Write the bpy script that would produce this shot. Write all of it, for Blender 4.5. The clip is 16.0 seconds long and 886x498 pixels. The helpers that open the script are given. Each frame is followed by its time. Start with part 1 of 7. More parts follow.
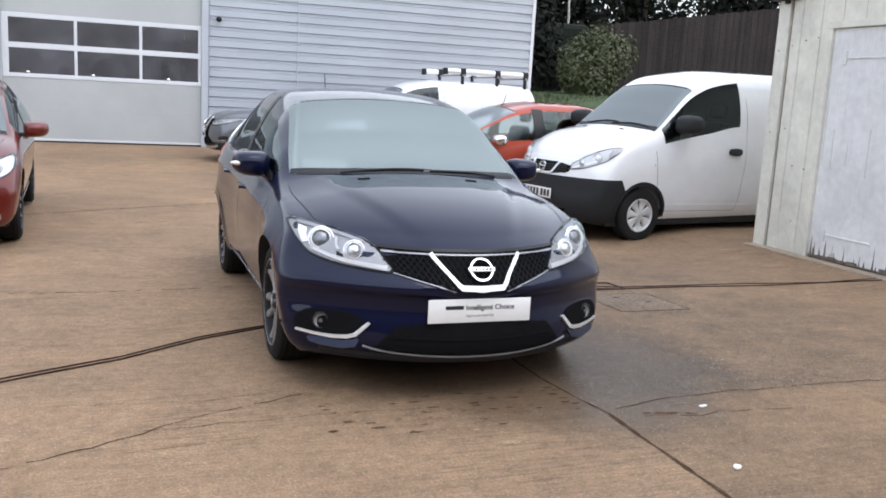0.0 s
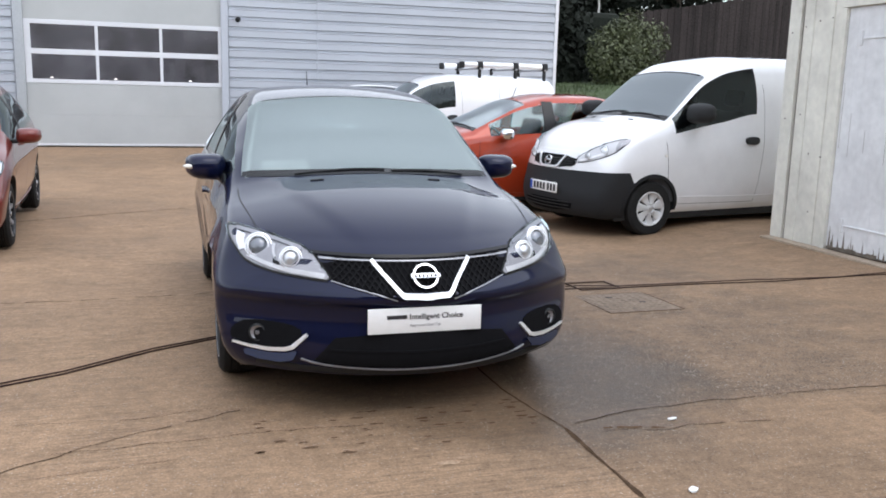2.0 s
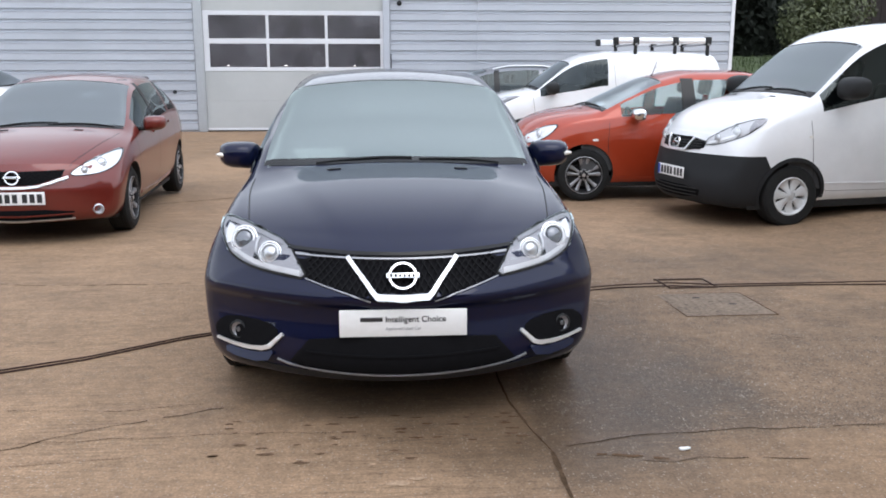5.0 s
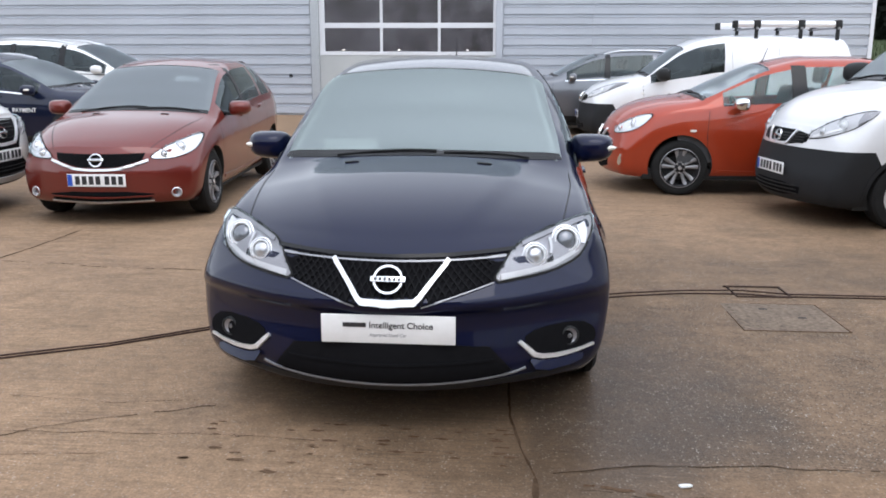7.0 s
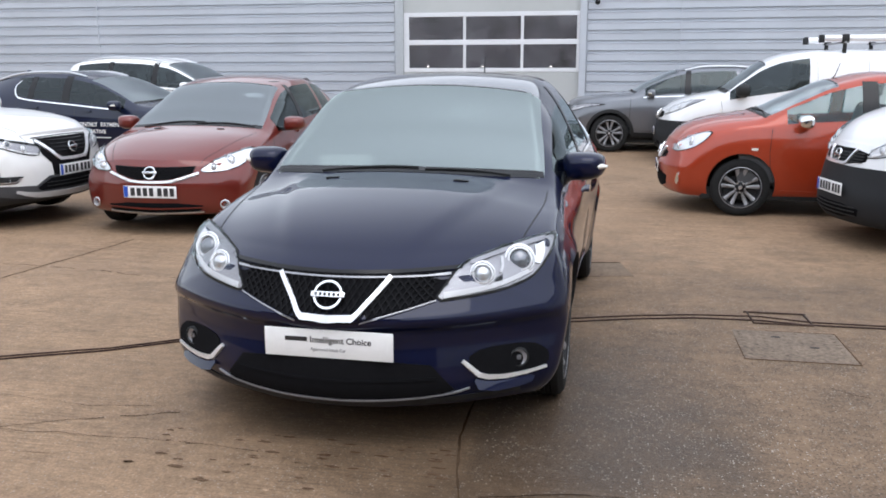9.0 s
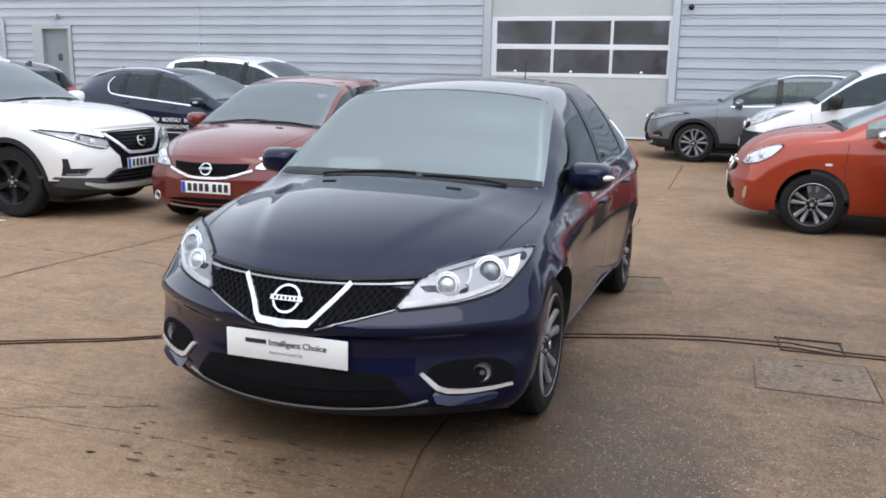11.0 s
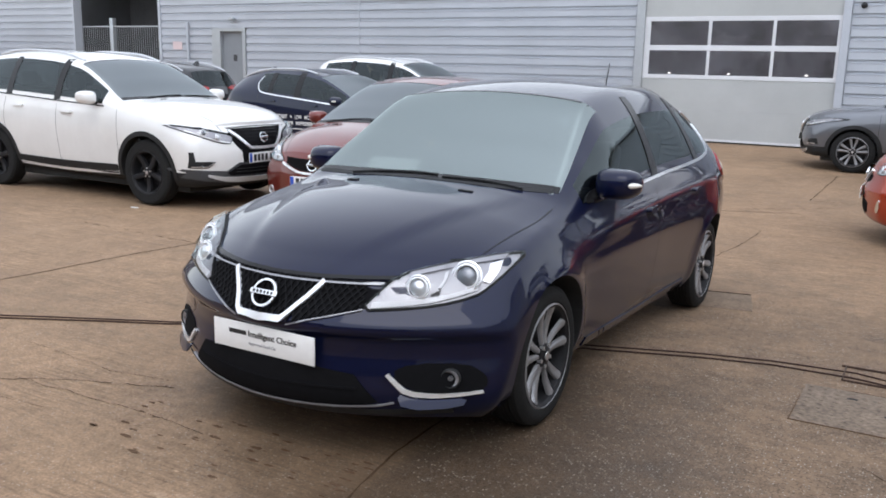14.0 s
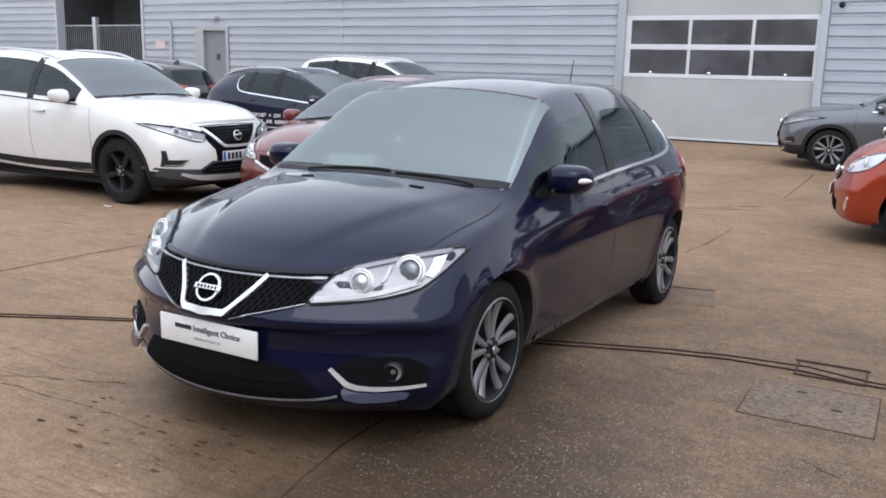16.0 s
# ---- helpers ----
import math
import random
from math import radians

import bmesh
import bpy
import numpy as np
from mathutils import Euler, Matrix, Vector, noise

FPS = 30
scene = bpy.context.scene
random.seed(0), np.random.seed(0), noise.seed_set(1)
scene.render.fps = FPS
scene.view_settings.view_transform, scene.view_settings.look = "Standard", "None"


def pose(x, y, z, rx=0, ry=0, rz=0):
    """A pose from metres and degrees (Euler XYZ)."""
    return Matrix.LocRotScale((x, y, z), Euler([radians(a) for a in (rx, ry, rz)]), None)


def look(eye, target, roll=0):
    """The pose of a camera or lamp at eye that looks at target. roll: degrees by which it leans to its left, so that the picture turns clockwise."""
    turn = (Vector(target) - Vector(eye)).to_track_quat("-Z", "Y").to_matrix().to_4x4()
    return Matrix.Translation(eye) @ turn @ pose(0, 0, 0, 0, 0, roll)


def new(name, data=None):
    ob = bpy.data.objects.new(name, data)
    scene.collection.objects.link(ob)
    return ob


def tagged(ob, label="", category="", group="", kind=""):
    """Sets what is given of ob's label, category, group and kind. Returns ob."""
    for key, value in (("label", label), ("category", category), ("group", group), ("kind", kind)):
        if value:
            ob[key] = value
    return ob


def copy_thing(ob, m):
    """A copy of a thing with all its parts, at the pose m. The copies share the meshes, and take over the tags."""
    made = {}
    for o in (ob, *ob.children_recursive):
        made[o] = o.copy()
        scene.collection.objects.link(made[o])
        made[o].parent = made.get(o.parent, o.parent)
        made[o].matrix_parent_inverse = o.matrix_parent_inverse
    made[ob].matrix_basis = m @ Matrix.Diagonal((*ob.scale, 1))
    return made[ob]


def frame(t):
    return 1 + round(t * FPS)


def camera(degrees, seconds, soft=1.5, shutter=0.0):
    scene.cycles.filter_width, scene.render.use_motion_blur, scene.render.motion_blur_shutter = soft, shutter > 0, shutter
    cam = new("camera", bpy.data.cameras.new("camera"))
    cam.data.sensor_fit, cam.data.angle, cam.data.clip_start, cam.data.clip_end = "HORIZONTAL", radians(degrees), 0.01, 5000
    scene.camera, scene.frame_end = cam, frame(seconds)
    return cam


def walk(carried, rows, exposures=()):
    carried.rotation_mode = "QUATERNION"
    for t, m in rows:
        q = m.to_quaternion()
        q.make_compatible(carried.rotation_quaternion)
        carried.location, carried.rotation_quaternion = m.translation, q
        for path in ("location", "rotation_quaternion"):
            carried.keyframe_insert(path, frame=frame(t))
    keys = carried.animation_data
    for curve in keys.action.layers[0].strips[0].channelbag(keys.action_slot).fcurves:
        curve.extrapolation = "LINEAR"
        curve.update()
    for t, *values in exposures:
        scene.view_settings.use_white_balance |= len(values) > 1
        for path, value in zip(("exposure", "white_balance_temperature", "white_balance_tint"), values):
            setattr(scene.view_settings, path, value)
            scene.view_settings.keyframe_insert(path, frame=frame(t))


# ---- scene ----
cam = camera(54.3, 16.0, 1.8)
PATH = [
    (0, (0.171, 0.236, 1.486), (0.857, 2.083, 1.141), 3.1),
    (0.5, (0.342, 0.202, 1.492), (1.004, 2.058, 1.149), 3.1),
    (1, (0.49, 0.154, 1.495), (1.096, 2.027, 1.144), 2.2),
    (1.5, (0.58, 0.216, 1.484), (1.183, 2.089, 1.123), 1.3),
    (2, (0.714, 0.351, 1.503), (1.303, 2.228, 1.142), 1.5),
    (2.5, (0.825, 0.436, 1.504), (1.347, 2.329, 1.126), 1.5),
    (3, (1.019, 0.406, 1.516), (1.464, 2.317, 1.131), 0.9),
    (3.5, (1.221, 0.378, 1.518), (1.561, 2.31, 1.128), 1.4),
    (4, (1.34, 0.439, 1.502), (1.607, 2.382, 1.112), 1.2),
    (4.2, (1.402, 0.5, 1.511), (1.65, 2.444, 1.112), 1.1),
    (6.3, (2.114, 0.553, 1.528), (2.071, 2.508, 1.108), -0.5),
    (6.5, (2.15, 0.619, 1.525), (2.082, 2.572, 1.097), -0.1),
    (7, (2.273, 0.787, 1.548), (2.12, 2.73, 1.101), 0.1),
    (7.5, (2.383, 0.865, 1.555), (2.201, 2.806, 1.108), 0.2),
    (8, (2.614, 0.84, 1.56), (2.352, 2.779, 1.144), 0.0),
    (8.5, (2.824, 0.824, 1.57), (2.476, 2.749, 1.152), 0.2),
    (9, (2.917, 0.893, 1.552), (2.522, 2.81, 1.14), -0.1),
    (9.5, (3.028, 1.012, 1.573), (2.541, 2.905, 1.151), 0.3),
    (9.7, (3.047, 1.086, 1.564), (2.544, 2.975, 1.14), 0.8),
    (11.8, (3.652, 1.16, 1.563), (2.942, 2.988, 1.167), 0.1),
    (12, (3.679, 1.235, 1.562), (2.944, 3.049, 1.153), -0.1),
    (12.5, (3.738, 1.365, 1.57), (2.913, 3.134, 1.132), 0.2),
    (13, (3.795, 1.419, 1.569), (2.92, 3.161, 1.123), 0.7),
    (13.5, (3.973, 1.437, 1.568), (3.034, 3.15, 1.142), 1.2),
    (14, (4.129, 1.482, 1.579), (3.146, 3.175, 1.167), 1.3),
    (14.5, (4.213, 1.497, 1.58), (3.222, 3.184, 1.165), 1.0),
    (15, (4.246, 1.523, 1.573), (3.255, 3.211, 1.16), 0.9),
    (15.5, (4.269, 1.543, 1.57), (3.284, 3.234, 1.16), 1.1),
    (16, (4.306, 1.556, 1.566), (3.343, 3.26, 1.154), 1.3),
]
walk(cam, [(t, look(eye, target, roll)) for t, eye, target, roll in PATH], [(0.0, 0.96), (4.0, 0.95), (6.5, 0.90), (9.5, 0.92), (12.2, 0.90), (13.0, 0.80), (16.0, 0.80)])

# ---- world and light: an overcast day ----
world = bpy.data.worlds.new("overcast_sky")
scene.world = world
world.use_nodes = True
wt = world.node_tree
for n in list(wt.nodes):
    wt.nodes.remove(n)
w_out = wt.nodes.new("ShaderNodeOutputWorld")
w_bg = wt.nodes.new("ShaderNodeBackground")
w_sky = wt.nodes.new("ShaderNodeTexSky")
w_hue = wt.nodes.new("ShaderNodeHueSaturation")
w_sky.sky_type = "NISHITA"
w_sky.sun_disc = False
w_sky.sun_elevation = radians(62)
w_sky.sun_rotation = radians(150)
w_sky.air_density = 1.0
w_sky.dust_density = 0.0
w_sky.ozone_density = 1.0
w_hue.inputs["Saturation"].default_value = 0.30
w_bg.inputs["Strength"].default_value = 0.15
wt.links.new(w_sky.outputs[0], w_hue.inputs["Color"])
# an overcast sky is brightest overhead
w_dir = wt.nodes.new("ShaderNodeTexCoord")
w_sep = wt.nodes.new("ShaderNodeSeparateXYZ")
w_lift = wt.nodes.new("ShaderNodeMapRange")
w_lift.inputs["From Min"].default_value, w_lift.inputs["From Max"].default_value = 0.0, 1.0
w_lift.inputs["To Min"].default_value, w_lift.inputs["To Max"].default_value = 0.9, 2.4
w_mul = wt.nodes.new("ShaderNodeVectorMath")
w_mul.operation = "SCALE"
wt.links.new(w_dir.outputs["Generated"], w_sep.inputs[0])
wt.links.new(w_sep.outputs["Z"], w_lift.inputs["Value"])
wt.links.new(w_hue.outputs[0], w_mul.inputs[0])
wt.links.new(w_lift.outputs[0], w_mul.inputs["Scale"])
wt.links.new(w_mul.outputs[0], w_bg.inputs["Color"])
wt.links.new(w_bg.outputs[0], w_out.inputs["Surface"])

sun = new("sun", bpy.data.lights.new("sun", "SUN"))
sun.data.energy = 0.5
sun.data.angle = radians(40)
sun.data.color = (1.0, 0.97, 0.93)
sun.matrix_world = look((5, -6, 21), (0, 4, 0))


# ---- materials ----
def material(name, color, rough=0.5, metal=0.0, coat=0.0, grain=0.0, grain_size=40.0, stain=0.0, stain_size=1.2, bump=0.0,
             spread=0.0, spec=0.5, ior=1.5, coat_ior=1.5):
    """A principled material whose colour varies by fine grain and by broad stains, with fine relief."""
    m = bpy.data.materials.new(name)
    m.use_nodes = True
    nt = m.node_tree
    b = nt.nodes["Principled BSDF"]
    b.inputs["Base Color"].default_value = (*color, 1)
    b.inputs["Roughness"].default_value = rough
    b.inputs["Metallic"].default_value = metal
    b.inputs["Coat Weight"].default_value = coat
    b.inputs["Coat Roughness"].default_value = 0.03
    b.inputs["Coat IOR"].default_value = coat_ior
    b.inputs["Specular IOR Level"].default_value = spec
    b.inputs["IOR"].default_value = ior
    if grain or stain or bump or spread:
        tc = nt.nodes.new("ShaderNodeTexCoord")
        fine = nt.nodes.new("ShaderNodeTexNoise")
        fine.inputs["Scale"].default_value = grain_size
        fine.inputs["Detail"].default_value = 5
        broad = nt.nodes.new("ShaderNodeTexNoise")
        broad.inputs["Scale"].default_value = stain_size
        broad.inputs["Detail"].default_value = 6
        broad.inputs["Roughness"].default_value = 0.65
        nt.links.new(tc.outputs["Object"], fine.inputs["Vector"])
        nt.links.new(tc.outputs["Object"], broad.inputs["Vector"])
        r1 = nt.nodes.new("ShaderNodeMapRange")
        r1.inputs["From Min"].default_value, r1.inputs["From Max"].default_value = 0.3, 0.7
        r1.inputs["To Min"].default_value, r1.inputs["To Max"].default_value = 1 - grain, 1 + grain
        r2 = nt.nodes.new("ShaderNodeMapRange")
        r2.inputs["From Min"].default_value, r2.inputs["From Max"].default_value = 0.3, 0.7
        r2.inputs["To Min"].default_value, r2.inputs["To Max"].default_value = 1 - stain, 1 + stain
        nt.links.new(fine.outputs["Fac"], r1.inputs["Value"])
        nt.links.new(broad.outputs["Fac"], r2.inputs["Value"])
        mul = nt.nodes.new("ShaderNodeMath")
        mul.operation = "MULTIPLY"
        nt.links.new(r1.outputs[0], mul.inputs[0])
        nt.links.new(r2.outputs[0], mul.inputs[1])
        last = mul
        if spread:
            info = nt.nodes.new("ShaderNodeObjectInfo")
            r3 = nt.nodes.new("ShaderNodeMapRange")
            r3.inputs["To Min"].default_value, r3.inputs["To Max"].default_value = 1 - spread, 1 + spread
            nt.links.new(info.outputs["Random"], r3.inputs["Value"])
            mul2 = nt.nodes.new("ShaderNodeMath")
            mul2.operation = "MULTIPLY"
            nt.links.new(mul.outputs[0], mul2.inputs[0])
            nt.links.new(r3.outputs[0], mul2.inputs[1])
            last = mul2
        vec = nt.nodes.new("ShaderNodeVectorMath")
        vec.operation = "SCALE"
        vec.inputs[0].default_value = color
        nt.links.new(last.outputs[0], vec.inputs["Scale"])
        nt.links.new(vec.outputs[0], b.inputs["Base Color"])
        if bump:
            bp = nt.nodes.new("ShaderNodeBump")
            bp.inputs["Strength"].default_value = bump
            bp.inputs["Distance"].default_value = 0.004
            nt.links.new(fine.outputs["Fac"], bp.inputs["Height"])
            nt.links.new(bp.outputs[0], b.inputs["Normal"])
    return m


def car_paint(name, color, metal=0.35, flake=0.12, rough=0.32, spec=0.2, coat_ior=1.5):
    return material(name, color, rough=rough, metal=metal, coat=1.0, spec=spec, coat_ior=coat_ior, grain=flake, grain_size=900.0, stain=0.05, stain_size=2.5)


def glass_material(name, tint, clear, blur=0.10, sheen=(0.87, 0.98, 1.0)):
    """Window glass: a smooth mirror-like surface over a tinted, see-through body."""
    m = bpy.data.materials.new(name)
    m.use_nodes = True
    nt = m.node_tree
    for n in list(nt.nodes):
        nt.nodes.remove(n)
    out = nt.nodes.new("ShaderNodeOutputMaterial")
    mix = nt.nodes.new("ShaderNodeMixShader")
    fres = nt.nodes.new("ShaderNodeFresnel")
    fres.inputs["IOR"].default_value = clear
    see = nt.nodes.new("ShaderNodeBsdfTransparent")
    see.inputs["Color"].default_value = (*tint, 1)
    gloss = nt.nodes.new("ShaderNodeBsdfGlossy")
    gloss.inputs["Roughness"].default_value = blur
    gloss.inputs["Color"].default_value = (*sheen, 1)
    nt.links.new(fres.outputs[0], mix.inputs[0])
    nt.links.new(see.outputs[0], mix.inputs[1])
    nt.links.new(gloss.outputs[0], mix.inputs[2])
    nt.links.new(mix.outputs[0], out.inputs["Surface"])
    return m


NAVY = car_paint("navy_metallic_paint", (0.0032, 0.0056, 0.0260), metal=0.24, rough=0.34, spec=0.05, coat_ior=1.37)
RED = car_paint("burnt_red_paint", (0.135, 0.018, 0.012), metal=0.25)
ORANGE = car_paint("orange_paint", (0.345, 0.040, 0.013), metal=0.2)
WHITE = car_paint("white_paint", (0.73, 0.735, 0.75), metal=0.0, flake=0.01)
PEARL = car_paint("pearl_white_paint", (0.75, 0.745, 0.73), metal=0.03, flake=0.02)
GREY = car_paint("grey_metallic_paint", (0.150, 0.158, 0.175), metal=0.5)
BLUE = car_paint("dark_blue_paint", (0.007, 0.011, 0.030), metal=0.1, spec=0.1, coat_ior=1.4)
BLACK = car_paint("black_paint", (0.008, 0.008, 0.010), metal=0.2)
SCREEN = glass_material("windscreen_glass", (0.84, 0.95, 0.94), 3.3, 0.29, (0.86, 0.97, 0.955))
CAR_SCREEN = glass_material("car_windscreen_glass", (0.74, 0.78, 0.79), 2.7, 0.28, (0.90, 0.97, 1.0))
PRIVACY = glass_material("tinted_side_glass", (0.20, 0.23, 0.23), 1.5, 0.03)
LENS = glass_material("clear_lamp_cover", (0.97, 0.96, 0.96), 1.22, 0.06)
CHROME = material("chrome", (0.80, 0.81, 0.82), rough=0.10, metal=1.0, grain=0.03, grain_size=60)
BRIGHT_TRIM = material("bright_trim", (0.82, 0.83, 0.85), rough=0.28, metal=0.55, grain=0.03, grain_size=60)
SATIN = material("satin_silver", (0.62, 0.63, 0.65), rough=0.30, metal=0.9, grain=0.04, grain_size=80)
COVER = material("silver_wheel_cover", (0.56, 0.565, 0.57), rough=0.4, metal=0.25, grain=0.04, grain_size=80)
ALLOY = material("machined_alloy", (0.26, 0.26, 0.27), rough=0.34, metal=0.40, grain=0.05, grain_size=90)
DARK_ALLOY = material("dark_alloy", (0.018, 0.018, 0.02), rough=0.5, spec=0.2, metal=0.2, grain=0.1, grain_size=60)
BUMPER_GREY = material("grey_bumper_plastic", (0.060, 0.061, 0.065), rough=0.6, spec=0.25, grain=0.12, grain_size=250, bump=0.15)
PLASTIC = material("black_trim_plastic", (0.020, 0.021, 0.022), rough=0.6, spec=0.25, grain=0.12, grain_size=300, bump=0.1)
BUMPER = material("dark_grey_bumper_plastic", (0.019, 0.020, 0.022), rough=0.65, spec=0.2, grain=0.15, grain_size=250, bump=0.15)
GLOSS_BLACK = material("gloss_black", (0.012, 0.012, 0.013), rough=0.22, spec=0.25, grain=0.05)
GAP = material("shut_line_rubber", (0.014, 0.014, 0.014), rough=0.9, grain=0.1)
TYRE = material("tyre_rubber", (0.016, 0.016, 0.016), rough=0.85, spec=0.18, grain=0.2, grain_size=120, stain=0.15, stain_size=8, bump=0.3)
WELL = material("wheel_well_liner", (0.016, 0.016, 0.016), rough=0.95, grain=0.2)
CABIN = material("cabin_trim", (0.060, 0.062, 0.066), rough=0.8, grain=0.15, grain_size=200)
LINING = material("pale_pillar_lining", (0.30, 0.33, 0.33), rough=0.8, grain=0.05)
SEAT = material("seat_cloth", (0.055, 0.056, 0.060), rough=0.95, grain=0.2, grain_size=300)
REFLECTOR = material("lamp_reflector", (0.84, 0.85, 0.87), rough=0.25, metal=0.6, grain=0.05)
LAMP_GREY = material("lamp_bezel", (0.33, 0.33, 0.35), rough=0.35, metal=0.5, grain=0.05)
LAMP_PALE = material("pale_lamp_bezel", (0.34, 0.34, 0.36), rough=0.35, metal=0.5, grain=0.05)
WHITE_TRIM = material("white_lamp_trim", (0.86, 0.87, 0.88), rough=0.3, metal=0.2, grain=0.02)
FROSTED = material("frosted_light_guide", (0.60, 0.61, 0.63), rough=0.4, metal=0.1, grain=0.03)
BULB = material("projector_lens", (0.16, 0.17, 0.19), rough=0.12, coat=1.0, metal=0.5)
RED_LAMP = material("red_lamp_plastic", (0.30, 0.012, 0.012), rough=0.12, coat=0.8)
AMBER = material("indicator_plastic", (0.75, 0.72, 0.66), rough=0.15, coat=0.8)
PLATE_WHITE = material("plate_white", (0.80, 0.80, 0.79), rough=0.35, grain=0.02, stain=0.03, stain_size=9)
PLATE_BLUE = material("plate_blue_band", (0.02, 0.08, 0.42), rough=0.35)
INK = material("black_ink", (0.02, 0.02, 0.022), rough=0.6)
INK_GREY = material("grey_ink", (0.30, 0.30, 0.31), rough=0.6)
LETTER_WHITE = material("white_vinyl", (0.78, 0.78, 0.78), rough=0.4)


# ---- mesh helpers ----
def part(name, bm, mat, parent=None, label="", smooth=0.6, m=None):
    """Link a bmesh as one mesh object, under a thing or a part."""
    me = bpy.data.meshes.new(name)
    bm.normal_update()
    bm.to_mesh(me)
    bm.free()
    me.materials.append(mat)
    if smooth:
        me.shade_smooth()
        me.set_sharp_from_angle(angle=smooth)
    ob = new(name, me)
    if parent:
        ob.parent = parent
    if m is not None:
        ob.matrix_basis = m
    if label:
        ob["label"] = label
    return ob


def box_into(bm, x0, x1, y0, y1, z0, z1, m=None):
    vs = [bm.verts.new((x, y, z)) for z in (z0, z1) for x, y in ((x0, y0), (x1, y0), (x1, y1), (x0, y1))]
    for f in ((3, 2, 1, 0), (4, 5, 6, 7), (0, 1, 5, 4), (1, 2, 6, 5), (2, 3, 7, 6), (3, 0, 4, 7)):
        bm.faces.new([vs[i] for i in f])
    if m is not None:
        bmesh.ops.transform(bm, matrix=m, verts=vs)
    return vs


def box(x0, x1, y0, y1, z0, z1, bevel=0.0, seg=2):
    bm = bmesh.new()
    box_into(bm, x0, x1, y0, y1, z0, z1)
    if bevel:
        bmesh.ops.bevel(bm, geom=list(bm.edges), offset=bevel, segments=seg, affect="EDGES", profile=0.5)
    return bm


def lathe(profile, seg=40, axis="x"):
    """Turn (radius, along) points about an axis."""
    bm = bmesh.new()
    rings = []
    for r, a in profile:
        ring = []
        for i in range(seg):
            t = 2 * math.pi * i / seg
            c, s = r * math.cos(t), r * math.sin(t)
            ring.append(bm.verts.new((a, c, s) if axis == "x" else (c, a, s) if axis == "y" else (c, s, a)))
        rings.append(ring)
    for p, q in zip(rings, rings[1:]):
        for i in range(seg):
            j = (i + 1) % seg
            bm.faces.new((p[i], p[j], q[j], q[i]))
    bmesh.ops.remove_doubles(bm, verts=bm.verts, dist=1e-5)
    bmesh.ops.recalc_face_normals(bm, faces=bm.faces)
    return bm


def tube(points, radius, seg=8, taper=1.0):
    """A round bar along a line of points."""
    bm = bmesh.new()
    pts = [Vector(p) for p in points]
    rings = []
    for i, p in enumerate(pts):
        d = (pts[min(i + 1, len(pts) - 1)] - pts[max(i - 1, 0)]).normalized()
        a = d.orthogonal().normalized() if not rings else (prev - prev.dot(d) * d).normalized()
        prev = a
        b = d.cross(a)
        r = radius * (1 + (taper - 1) * i / max(1, len(pts) - 1))
        rings.append([bm.verts.new(p + r * (math.cos(t) * a + math.sin(t) * b)) for t in [2 * math.pi * k / seg for k in range(seg)]])
    for p, q in zip(rings, rings[1:]):
        for i in range(seg):
            j = (i + 1) % seg
            bm.faces.new((p[i], p[j], q[j], q[i]))
    bm.faces.new(rings[0][::-1])
    bm.faces.new(rings[-1])
    return bm


def curve(points):
    """A smooth function through (position, value) points that never overshoots."""
    xs, ys = [p[0] for p in points], [p[1] for p in points]
    d = [(ys[i + 1] - ys[i]) / (xs[i + 1] - xs[i]) for i in range(len(xs) - 1)]
    m = [d[0]] + [0 if a * b <= 0 else 2 * a * b / (a + b) for a, b in zip(d, d[1:])] + [d[-1]]

    def f(x):
        if x <= xs[0]:
            return ys[0]
        if x >= xs[-1]:
            return ys[-1]
        i = next(k for k in range(len(xs) - 1) if x <= xs[k + 1])
        h = xs[i + 1] - xs[i]
        t = (x - xs[i]) / h
        return ((2 * t**3 - 3 * t**2 + 1) * ys[i] + (t**3 - 2 * t**2 + t) * h * m[i]
                + (3 * t**2 - 2 * t**3) * ys[i + 1] + (t**3 - t**2) * h * m[i + 1])
    return f


def rounded(poly, times=2):
    """Cut the corners of a closed outline."""
    for _ in range(times):
        poly = [q for i, p in enumerate(poly) for q in
                ((0.75 * p[0] + 0.25 * poly[(i + 1) % len(poly)][0], 0.75 * p[1] + 0.25 * poly[(i + 1) % len(poly)][1]),
                 (0.25 * p[0] + 0.75 * poly[(i + 1) % len(poly)][0], 0.25 * p[1] + 0.75 * poly[(i + 1) % len(poly)][1]))]
    return poly


def ribbon(line, width):
    """The outline of a band of a width along an open line."""
    left, right = [], []
    for i, p in enumerate(line):
        a, b = line[max(i - 1, 0)], line[min(i + 1, len(line) - 1)]
        dx, dy = b[0] - a[0], b[1] - a[1]
        n = math.hypot(dx, dy) or 1
        w = width if not callable(width) else width(i / max(1, len(line) - 1))
        left.append((p[0] - dy / n * w / 2, p[1] + dx / n * w / 2))
        right.append((p[0] + dy / n * w / 2, p[1] - dx / n * w / 2))
    return left + right[::-1]


def soft_line(line, times=2):
    for _ in range(times):
        out = [line[0]]
        for p, q in zip(line, line[1:]):
            out += [(0.75 * p[0] + 0.25 * q[0], 0.75 * p[1] + 0.25 * q[1]), (0.25 * p[0] + 0.75 * q[0], 0.25 * p[1] + 0.75 * q[1])]
        line = out + [line[-1]]
    return line


def flipped(poly):
    return [(-u, v) for u, v in poly]


